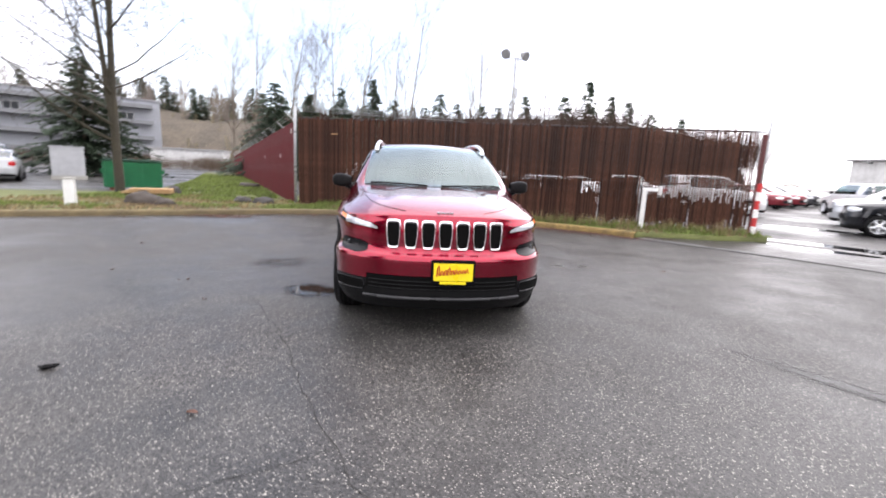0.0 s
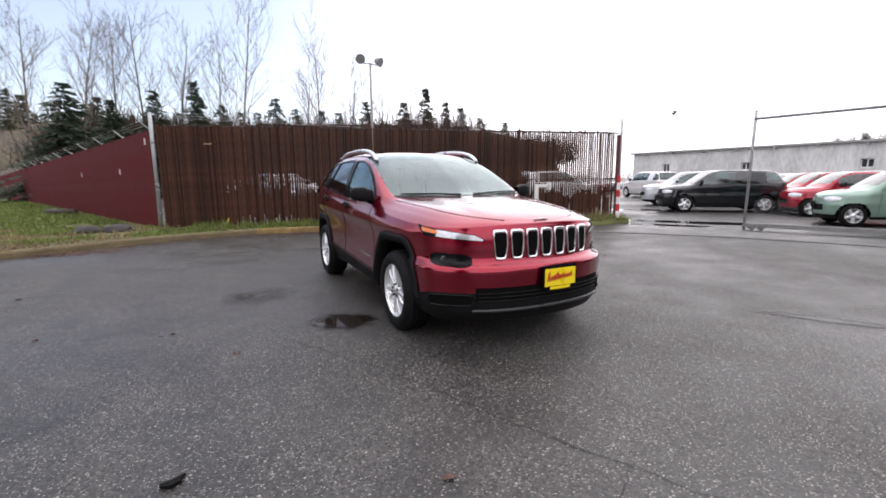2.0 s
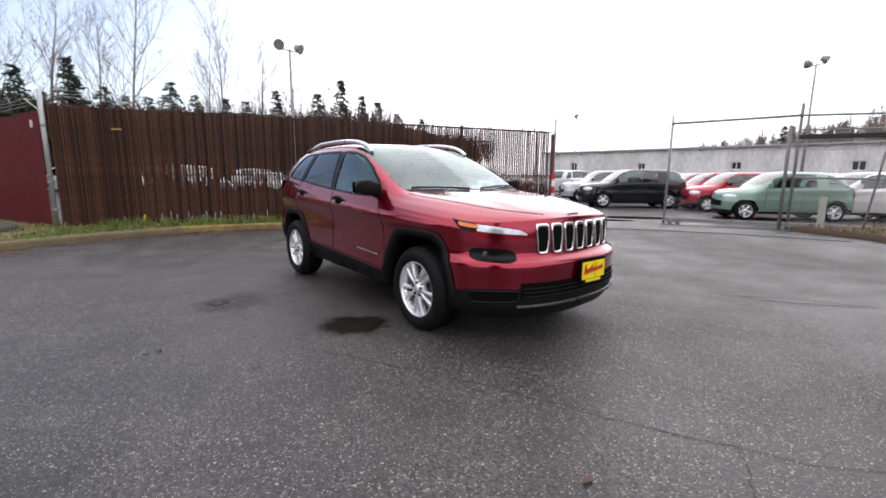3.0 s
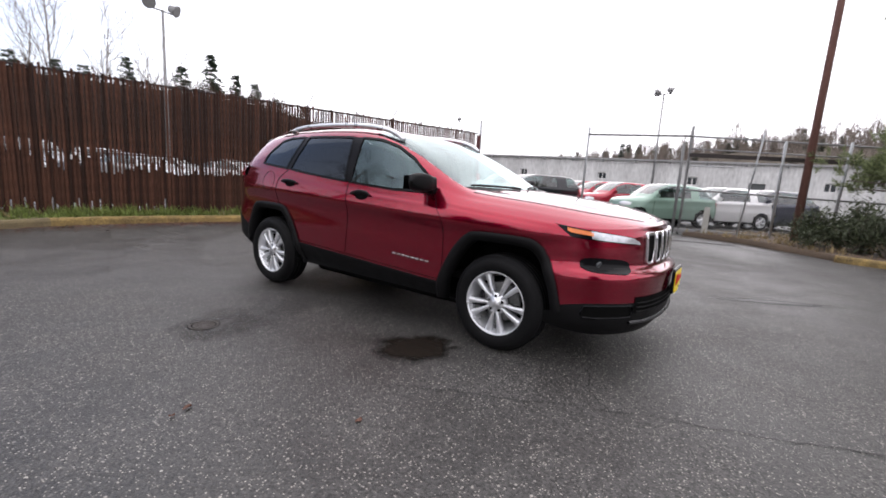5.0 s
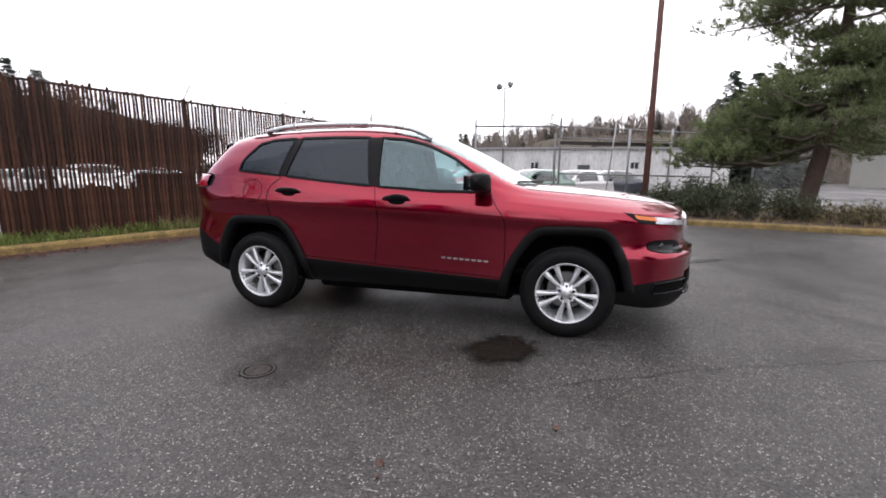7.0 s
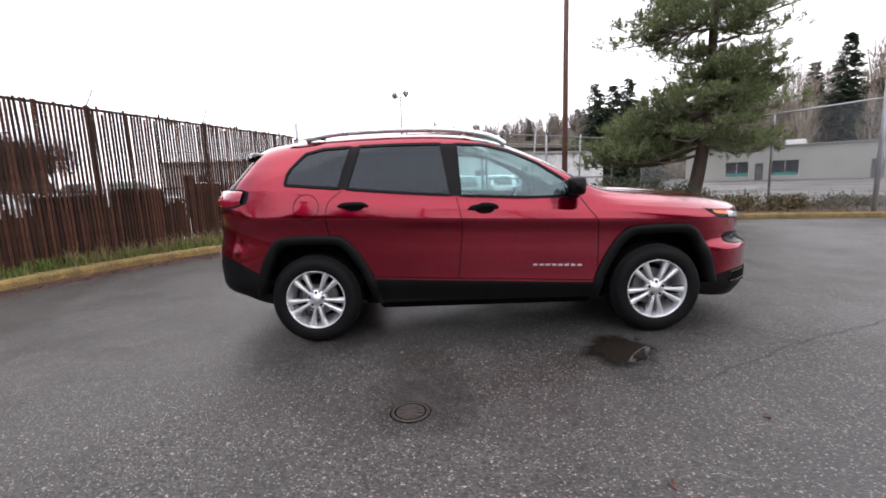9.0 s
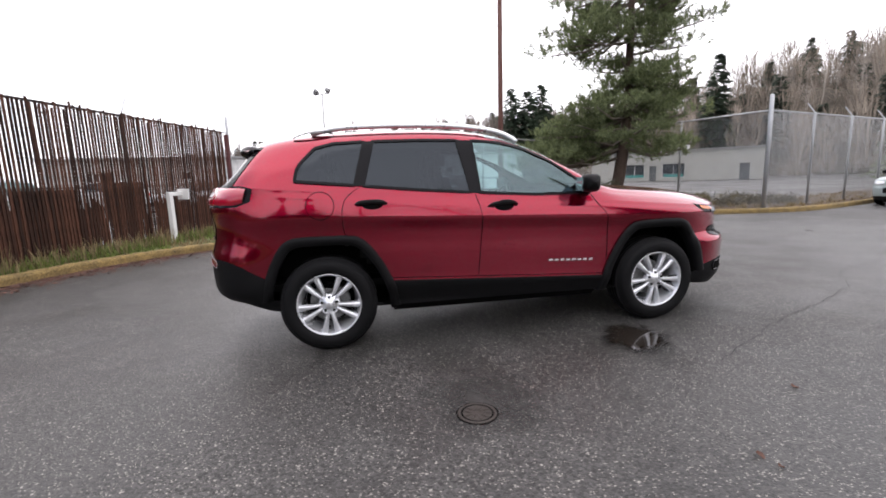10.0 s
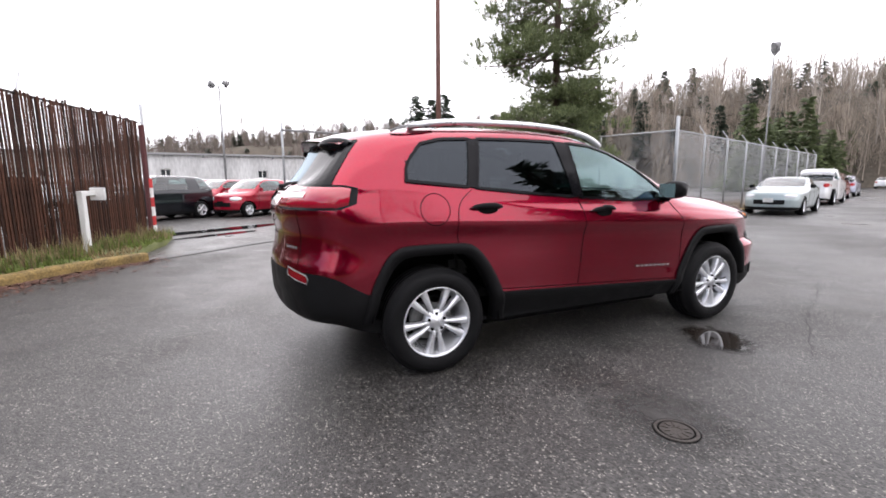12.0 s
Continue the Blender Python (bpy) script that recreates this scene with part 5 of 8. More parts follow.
    # lower intake at the corner
    def intake(u, v, lift):
        return on_corner(s, -1.45, 20 + 24 * u, 0.43 - 0.01 * u + 0.075 * (v - 0.5), lift)
    bm = bmesh.new()
    sheet(bm, [[intake(u, v, 0.003) for u in np.linspace(0, 1, 10)] for v in np.linspace(0, 1, 4)])
    vent = part("bumper_vent", bm, DARK, hero)
    bm = bmesh.new()
    loop = [(0, 0), (0.25, -0.05), (0.75, -0.05), (1, 0), (1.05, 0.5), (1, 1), (0.75, 1.05), (0.25, 1.05), (0, 1), (-0.05, 0.5)]
    tube(bm, [intake(u, v, 0.006) for u, v in loop], 0.007, 6, closed=True)
    part("vent_frame", bm, GLOSS_BLACK, vent)
    # tail lamp, round the rear corner
    def tail(u, v, lift):
        ang = 4 + 49 * u
        lo, hi = 1.108, 1.232 - 0.008 * u
        if u > 0.85:
            lo, hi = lo + 0.03 * (u - 0.85) / 0.15, hi - 0.012 * (u - 0.85) / 0.15
        return on_corner(s, 1.45, ang, lo + (hi - lo) * v, lift, way=1)
    bm = bmesh.new()
    sheet(bm, [[tail(u, v, 0.003) for u in np.linspace(0, 1.0, 22)] for v in np.linspace(-0.12, 1.12, 6)])
    tl = part("tail_lamp", bm, GLOSS_BLACK, hero, "red tail lamp with a clear centre", smooth=True)
    bm = bmesh.new()
    sheet(bm, [[tail(u, v, 0.022 if 0 < v < 1 else 0.004) for u in np.linspace(0.02, 0.93, 22)] for v in (0, 0.12, 0.5, 0.88, 1)])
    part("lens", bm, mat("red_lens", (0.36, 0.003, 0.022), 0.08, 0, 0.08, coat=1.0), tl, smooth=True)
    bm = bmesh.new()
    sheet(bm, [[tail(u, v, 0.026) for u in np.linspace(0.06, 0.50, 10)] for v in (0.40, 0.55, 0.66, 0.80)])
    part("reversing_lens", bm, mat("white_lens", (0.75, 0.72, 0.72), 0.15, 0, 0.1), tl)
    bm = bmesh.new()
    def slot(u, v, lift):
        return on_corner(s, 1.45, 17 + 14 * u, 0.690 + 0.048 * v - 0.035 * u, lift, way=1)
    sheet(bm, [[slot(u, v, 0.006) for u in np.linspace(0, 1, 8)] for v in (0, 0.5, 1)])
    reflector = part("rear_reflector", bm, mat("red_reflector", (0.20, 0.002, 0.010), 0.15, 0, 0.1), hero, "red bumper reflector")
    bm = bmesh.new()
    loop = [(0, 0), (0.5, -0.06), (1, 0), (1.06, 0.5), (1, 1), (0.5, 1.06), (0, 1), (-0.04, 0.5)]
    tube(bm, [slot(u, v, 0.007) for u, v in loop], 0.0038, 6, closed=True)
    part("reflector_rim", bm, DULL_STEEL, reflector)
    # bonnet shut line and windscreen edge
    seam("hood_seam", [on_top(s * p.x, p.y, 0.0) for p in [body.upper[i][R_COL - 2] for i in range(HOOD0 + 5, HOOD1)]])
    # hatch seam
    seam("hatch_seam", [on_corner(s, 1.45, 24, z, 0.0, way=1) for z in np.linspace(0.76, 1.09, 10)])
    bm = bmesh.new()
    rows = []
    for j in range(9):
        u = j / 8
        r = 0.052 * math.sin(math.pi * (0.08 + 0.9 * u)) ** 0.6
        rows.append([Vector((s * (0.635 - 0.24 * u), 1.81 + 0.15 * u, 1.486 + 0.014 * u)) + Vector((0, r * 1.3 * math.cos(q), r * math.sin(q))) for q in [k * math.tau / 10 for k in range(10)]])
    sheet(bm, rows, closed=True)
    part("spoiler_fin", bm, GLOSS_BLACK, hero, "gloss black spoiler end", smooth=True)

bm = bmesh.new()
for s in (-1,):
    tube(bm, [on_side(s, 1.365 + 0.098 * math.cos(k * math.tau / 40), 1.085 + 0.098 * math.sin(k * math.tau / 40)) for k in range(40)], 0.0028, 5, closed=True)
part("fuel_flap_seam", bm, DARK, hero)

# side badge as plain chrome bars
for k in range(8):
    y = -0.37 - 0.049 * k
    c = on_side(-1, y - 0.018, 0.581 - 0.002 * k, 0.004)
    bm = bmesh.new()
    box(bm, c + Vector((0, 0, 0.002)), (0.006, 0.036, 0.015), bevel=0.002)
    part("badge_bar", bm, CHROME, hero, "chrome bar of the door badge")

# grille of seven slots
for k in range(7):
    cx = -0.396 + 0.132 * k
    bm = bmesh.new()
    def slot(u, v, lift, kk=1.0):
        z = 0.832 + 0.104 * v * kk
        w = (0.049 + 0.004 * v if v > 0 else 0.049 - 0.010 * -v) * kk
        return on_front(cx + w * u, z, lift)
    loop = []
    for j in range(28):
        a = j * math.tau / 28
        loop.append((math.copysign(abs(math.cos(a)) ** 0.30, math.cos(a)), math.copysign(abs(math.sin(a)) ** 0.30, math.sin(a))))
    rows = [[slot(u, v, 0.000, 1.08) for u, v in loop], [slot(u, v, 0.016, 1.06) for u, v in loop], [slot(u, v, 0.020, 1.00) for u, v in loop], [slot(u, v, 0.014, 0.88) for u, v in loop], [slot(u, v, 0.003, 0.84) for u, v in loop]]
    sheet(bm, rows, closed=True)
    ring = part("grille_slot", bm, CHROME, hero, "chrome-rimmed grille slot", smooth=True)
    bm = bmesh.new()
    bm.faces.new([bm.verts.new(slot(u, v, 0.0125, 0.90)) for u, v in loop])
    part("slot_mesh", bm, DARK, ring)
# bonnet badge bar
bm = bmesh.new()
for k, (w, h) in enumerate(((0.022, 0.030), (0.026, 0.022), (0.026, 0.022), (0.026, 0.026))):
    box(bm, on_top(-0.055 + 0.034 * k, -2.205, 0.004), (w, h, 0.008))
part("bonnet_badge", bm, CHROME, hero, "chrome bonnet badge")
# lower grille and chin
bm = bmesh.new()
sheet(bm, [[on_front(x, z, 0.004) for x in np.linspace(-0.60, 0.60, 24)] for z in (0.415, 0.44, 0.47, 0.50, 0.525)])
lower_grille = part("lower_grille", bm, DARK, hero)
for z in (0.425, 0.455, 0.485):
    bm = bmesh.new()
    tube(bm, [on_front(x, z, 0.008) for x in np.linspace(-0.58, 0.58, 24)], 0.004, 5)
    part("grille_bar", bm, BLACK_PLASTIC, lower_grille)
bm = bmesh.new()
sheet(bm, [[on_front(x, z, l) for x in np.linspace(-0.62, 0.62, 28)] for z, l in ((0.338, 0.002), (0.343, 0.018), (0.356, 0.020), (0.362, 0.002))])
part("skid_strip", bm, mat("dark_satin_strip", (0.035, 0.035, 0.037), 0.32, 0.2, spec=0.3), hero, "dark satin chin strip", smooth=True)
bm = bmesh.new()
c = on_front(0.06, 0.565)
box(bm, (0.06, c.y - 0.030, 0.575), (0.335, 0.020, 0.185), bevel=0.006)
plate = part("plate_frame", bm, GLOSS_BLACK, hero, "black plate frame")
YELLOW = mat("yellow_plate", (0.86, 0.66, 0.01), 0.35, 0, 0.08)
bm = bmesh.new()
box(bm, (0.06, c.y - 0.042, 0.575), (0.300, 0.006, 0.135), bevel=0.002)
part("advert_plate", bm, YELLOW, plate, "yellow dealer plate with red lettering bars")
bm = bmesh.new()
box(bm, (0.06, c.y - 0.042, 0.492), (0.20, 0.006, 0.022), bevel=0.002)
part("frame_strip", bm, YELLOW, plate)
RED_INK = mat("red_ink", (0.45, 0.015, 0.01), 0.5, 0, 0.1)
bm = bmesh.new()
for k in range(9):
    u = -0.125 + 0.027 * k
    h = (0.080, 0.040, 0.044, 0.062, 0.036, 0.040, 0.030, 0.030, 0.036)[k]
    p0 = Vector((0.06 + u, c.y - 0.047, 0.545 + 0.003 * k))
    tube(bm, [p0, p0 + Vector((0.004, 0, h * 0.7)), p0 + Vector((0.013, 0, h)), p0 + Vector((0.020, 0, h * 0.55)), p0 + Vector((0.014, 0, 0.014)), p0 + Vector((0.026, 0, 0.006))], 0.0048, 5)
part("script_stroke", bm, RED_INK, plate)

# rear: wiper, spoiler, hatch seam, badge
bm = bmesh.new()
rows, crown_rows = [], []
for j in range(17):
    x = -0.62 + 1.24 * j / 16
    k = 1 - abs(x / 0.62) ** 6 * 0.5
    y = 1.93 - 0.10 * (x / 0.62) ** 2
    drop = 0.055 * (x / 0.62) ** 2
    crown_rows.append([Vector((x, y - 0.10, 1.575 - drop)), Vector((x, y + 0.05 * k, 1.562 - drop)), Vector((x, y + 0.10 * k, 1.548 - drop))])
    rows.append([Vector((x, y + 0.10 * k, 1.548 - drop)), Vector((x, y + 0.09 * k, 1.525 - drop)), Vector((x, y, 1.49 - drop)), Vector((x, y - 0.06, 1.50 - drop))])
sheet(bm, crown_rows)
spoiler = part("rear_spoiler", bm, RED, hero, "red roof spoiler", smooth=True)
bm = bmesh.new()
sheet(bm, rows)
part("spoiler_underside", bm, GLOSS_BLACK, spoiler, "gloss black underside", smooth=True)
for s in (1, -1):
    bm = bmesh.new()
    rows = []
    for z0, z1 in zip(np.linspace(1.24, 1.52, 8), np.linspace(1.24, 1.52, 8)):
        rows.append([on_corner(s, 1.2, a2, z0, 0.005, way=1, cx=0.2) for a2 in np.linspace(10, 37, 9)])
    sheet(bm, rows)
    part("hatch_glass_wing", bm, GLOSS_BLACK, hero, "gloss black glass edge")
bm = bmesh.new()
tube(bm, [(0.0, 2.185, 1.232), (-0.15, 2.155, 1.25), (-0.33, 2.11, 1.262)], [0.016, 0.012, 0.006], 6)
tube(bm, [(0.05, 2.19, 1.225), (-0.04, 2.195, 1.232)], 0.02, 8)
part("rear_wiper", bm, BLACK_PLASTIC, hero, "black rear wiper")
bm = bmesh.new()
for k in range(5):
    box(bm, on_front(-0.62 + 0.032 * k, 0.86, 0.004, way=1), (0.022, 0.006, 0.016))
part("rear_badge", bm, CHROME, hero, "chrome tail badge")
# front wipers
for x0, x1, y0, y1 in ((-0.66, -0.08, -0.93, -1.09), (0.06, 0.70, -1.09, -0.92)):
    bm = bmesh.new()
    tube(bm, [on_top(x0 + (x1 - x0) * u, y0 + (y1 - y0) * u + 0.02 * math.sin(u * 3), 0.012) for u in np.linspace(0, 1, 9)], 0.0095, 5)
    part("wiper", bm, BLACK_PLASTIC, hero, "black windscreen wiper")


def make_wheel(radius, width, rim, spokes, metal, double=True, sides=48):
    """A wheel facing +x, centred at its hub: rim, tyre, brake disc, nuts."""
    h = width / 2
    bm = bmesh.new()
    lathe(bm, [(rim - 0.05, -h + 0.02), (rim - 0.025, h - 0.06), (rim - 0.004, h - 0.018), (rim + 0.004, h - 0.010), (rim + 0.006, h - 0.004), (rim - 0.002, h + 0.000), (rim - 0.009, h - 0.005), (rim - 0.013, h - 0.04)], sides - 8)
    lathe(bm, [(0.001, h - 0.012), (0.030, h - 0.012), (0.034, h - 0.018), (0.075, h - 0.026), (0.082, h - 0.045), (0.080, h - 0.07)], 24)
    bmesh.ops.recalc_face_normals(bm, faces=bm.faces)
    w = part("wheel", bm, metal, None, "silver alloy wheel", smooth=True)
    for off in ((-1, 1) if double else (0,)):
        bm = bmesh.new()
        rows = []
        for j in range(9):
            u = j / 8
            r = 0.050 + (rim - 0.060) * u
            a = off * (0.225 if double else 0)
            wide = (0.0115 + 0.014 * u ** 1.6) if double else 0.03 + 0.01 * (1 - u)
            xx = h - 0.024 + 0.012 * math.sin(u * math.pi) - 0.010 * u + 0.014 * u ** 4
            d, t2 = Vector((0, math.cos(a), math.sin(a))), Vector((0, -math.sin(a), math.cos(a)))
            c = d * r
            rows.append([c + t2 * -wide + Vector((xx - 0.045, 0, 0)), c + t2 * -wide + Vector((xx - 0.012, 0, 0)), c + t2 * -wide * 0.6 + Vector((xx, 0, 0)), c + t2 * wide * 0.6 + Vector((xx, 0, 0)), c + t2 * wide + Vector((xx - 0.012, 0, 0)), c + t2 * wide + Vector((xx - 0.045, 0, 0))])
        sheet(bm, rows)
        bmesh.ops.recalc_face_normals(bm, faces=bm.faces)
        me = None
        for k in range(spokes):
            if me is None:
                ob = part("spoke", bm, metal, w, smooth=True)
                me = ob.data
            else:
                ob = new("spoke", me)
                ob.parent = w
            ob.matrix_basis = Matrix.Rotation(math.tau * (k + 0.5) / spokes + math.pi / 2, 4, "X")
    bm = bmesh.new()
    t = radius - rim
    prof = [(rim - 0.004, -h + 0.01), (rim + 0.3 * t, -h - 0.012), (rim + 0.7 * t, -h - 0.006), (radius - 0.012, -h + 0.018), (radius, -h + 0.045)]
    for g in (-0.55, -0.18, 0.18, 0.55):
        prof += [(radius, (g - 0.07) * h), (radius - 0.010, (g - 0.05) * h), (radius - 0.010, (g + 0.05) * h), (radius, (g + 0.07) * h)]
    prof += [(radius, h - 0.045), (radius - 0.012, h - 0.018), (rim + 0.72 * t, h + 0.005), (rim + 0.66 * t, h + 0.012), (rim + 0.3 * t, h + 0.013), (rim + 0.06 * t, h + 0.004), (rim - 0.004, h - 0.008)]
    lathe(bm, prof, sides)
    bmesh.ops.recalc_face_normals(bm, faces=bm.faces)
    part("tyre", bm, RUBBER, w, "black rubber tyre", smooth=True)
    bm = bmesh.new()
    lathe(bm, [(0.001, 0.0), (0.145, 0.0), (0.15, -0.02), (0.001, -0.02)], 28)
    part("brake_disc", bm, DULL_STEEL, w)
    bm = bmesh.new()
    lathe(bm, [(rim - 0.05, -h + 0.02), (0.001, -h + 0.02)], 28)
    part("wheel_back", bm, DARK, w)
    if double:
        for k in range(5):
            a = math.tau * k / 5 + math.pi / 2 + math.pi / 5 * 0
            bm = bmesh.new()
            lathe(bm, [(0.001, 0.014), (0.008, 0.013), (0.011, 0.0), (0.011, -0.02)], 6)
            for v in bm.verts:
                v.co += Vector((h - 0.022, 0.056 * math.cos(a), 0.056 * math.sin(a)))
            part("wheel_nut", bm, DARK, w)
    return w


wheel_source = make_wheel(0.356, 0.235, 0.233, 5, ALLOY)
wheel_source.parent = hero
first = True
for s in (1, -1):
    for a in AXLES:
        m = pose(s * 0.80, a, 0.353, 0, 0, 0 if s > 0 else 180)
        if first:
            wheel_source.matrix_basis, first = m, False
        else:
            copy_thing(wheel_source, m)

# cabin
SEAT = mat("dark_seat_fabric", (0.035, 0.035, 0.036), 0.9, 0, 0.3, 8, 200)
for x in (-0.37, 0.37):
    for y, back in ((-0.10, 0.28), (0.85, 1.20)):
        bm = bmesh.new()
        box(bm, (x, y, 0.66), (0.50, 0.52, 0.16), bevel=0.05)
        part("seat_cushion", bm, SEAT, hero)
        bm = bmesh.new()
        for v in box(bm, (x, back, 1.0), (0.48, 0.13, 0.62), bevel=0.05, taper=0.85):
            v.co.y += (v.co.z - 0.7) * 0.22
        part("seat_back", bm, SEAT, hero)
        bm = bmesh.new()
        box(bm, (x, back + 0.13, 1.40), (0.26, 0.09, 0.16), bevel=0.035)
        part("headrest", bm, SEAT, hero)
bm = bmesh.new()
rows = [[Vector((x, y, z)) for x in np.linspace(-0.78, 0.78, 9)] for y, z in ((-1.02, 1.06), (-0.80, 1.075), (-0.62, 1.05), (-0.50, 0.98), (-0.46, 0.80), (-0.52, 0.60))]
sheet(bm, rows)
part("dashboard", bm, SEAT, hero, smooth=True)
bm = bmesh.new()
tube(bm, [(0.37 + 0.185 * math.cos(k * math.tau / 24), -0.38 - 0.07 * math.sin(k * math.tau / 24), 0.98 + 0.175 * math.sin(k * math.tau / 24)) for k in range(24)], 0.015, 6, closed=True)
box(bm, (0.37, -0.40, 0.97), (0.30, 0.05, 0.06), bevel=0.01)
part("steering_wheel", bm, BLACK_PLASTIC, hero)
bm = bmesh.new()
box(bm, (0, 0.3, 0.48), (1.6, 3.0, 0.05))
part("cabin_floor", bm, DARK, hero)


# ---- parked cars ----
def simple_rows(L, W, bonnet, belt, roof, y_cowl, y_ws, y_roof, y_glass, tail):
    """Stations for a plain car: lengths along y from the nose, at -L / 2."""
    f, r, w = -L / 2, L / 2, W / 2 - 0.03
    return [
        (0.0, f + 0.06, bonnet - 0.10, 0.0, f + 0.06, bonnet - 0.10, f + 0.06, bonnet - 0.10),
        (w * 0.55, f + 0.13, bonnet - 0.10, w * 0.4, f + 0.18, bonnet - 0.05, f + 0.18, bonnet - 0.03),
        (w * 0.86, f + 0.36, bonnet - 0.09, w * 0.62, f + 0.42, bonnet, f + 0.40, bonnet + 0.02),
        (w * 0.97, f + 0.75, (bonnet + belt) / 2 - 0.10, w * 0.72, (f + 0.75 + y_cowl) / 2, bonnet + 0.04, (f + 0.7 + y_cowl) / 2, bonnet + 0.06),
        (w, y_cowl + 0.10, belt - 0.03, w * 0.82, y_cowl + 0.1, belt + 0.05, y_cowl - 0.05, belt + 0.05),
        (w, (y_cowl + y_ws) / 2 + 0.1, belt, w * 0.80, (y_cowl + y_ws) / 2 + 0.1, (belt + roof) / 2 + 0.03, (y_cowl + y_ws) / 2, (belt + roof) / 2 + 0.06),
        (w, y_ws + 0.15, belt + 0.01, w * 0.74, y_ws + 0.15, roof - 0.06, y_ws, roof - 0.02),
        (w, (y_ws + y_roof) / 2, belt + 0.02, w * 0.72, (y_ws + y_roof) / 2, roof - 0.05, (y_ws + y_roof) / 2, roof),
        (w * 0.99, y_roof - 0.1, belt + 0.03, w * 0.70, y_roof - 0.1, roof - 0.09, y_roof, roof - 0.04),
        (w * 0.96, (y_roof + y_glass) / 2, belt + 0.03, w * 0.70, (y_roof + y_glass) / 2 - 0.05, (belt + roof) / 2 + 0.02, (y_roof + y_glass) / 2, (belt + roof) / 2 + 0.05),
        (w * 0.93, min(y_glass, r - 0.25), (belt + tail) / 2 + 0.02, w * 0.72, y_glass - 0.05, max(belt, tail) + 0.04, y_glass, max(belt, tail) + 0.05),
        (w * 0.84, r - 0.14, tail - 0.01, w * 0.62, r - 0.16, tail + 0.01, r - 0.12, tail + 0.02),
        (w * 0.5, r - 0.05, tail - 0.03, w * 0.38, r - 0.07, tail - 0.01, r - 0.06, tail - 0.01),
        (0.0, r - 0.04, tail - 0.04, 0.0, r - 0.04, tail - 0.04, r - 0.04, tail - 0.04),
    ]


KINDS = {
    "hatchback": dict(L=3.55, W=1.63, bonnet=0.91, belt=0.94, roof=1.46, y_cowl=-0.92, y_ws=-0.28, y_roof=1.15, y_glass=1.62, tail=1.00, wheel=0.29, axles=(-1.15, 1.15)),
    "wagon": dict(L=4.25, W=1.78, bonnet=0.98, belt=1.02, roof=1.58, y_cowl=-1.12, y_ws=-0.40, y_roof=1.70, y_glass=2.00, tail=1.12, wheel=0.325, axles=(-1.31, 1.31)),
    "sedan": dict(L=4.85, W=1.79, bonnet=0.90, belt=0.93, roof=1.40, y_cowl=-0.95, y_ws=-0.10, y_roof=0.95, y_glass=1.62, tail=0.99, wheel=0.32, axles=(-1.38, 1.36)),
    "suv": dict(L=4.5, W=1.82, bonnet=1.02, belt=1.08, roof=1.70, y_cowl=-1.05, y_ws=-0.45, y_roof=1.90, y_glass=2.12, tail=1.10, wheel=0.35, axles=(-1.33, 1.33)),
    "pickup": dict(L=5.6, W=1.95, bonnet=1.15, belt=1.20, roof=1.86, y_cowl=-1.25, y_ws=-0.65, y_roof=0.65, y_glass=0.78, tail=1.20, wheel=0.38, axles=(-1.75, 1.75)),
}
HEAD_LENS, TAIL_LENS = mat("headlamp_lens", (0.75, 0.77, 0.80), 0.12, 0.3, 0.05), mat("tail_lens", (0.40, 0.012, 0.015), 0.15, 0, 0.05)
SIDE_GLASS = thin_glass("parked_car_glass", (0.30, 0.42, 0.41), 0.09)
FRONT_GLASS = thin_glass("parked_windscreen", (0.34, 0.44, 0.43), 0.12)
PLATE_WHITE = mat("plate_white", (0.6, 0.6, 0.58), 0.5)
paints = {}


def wheel_for(r):
    if r not in paints:
        w = make_wheel(r, 0.20, r * 0.66, 5, ALLOY, double=False, sides=20)
        w.parent = None
        paints[r] = w
        return w, True
    return paints[r], False


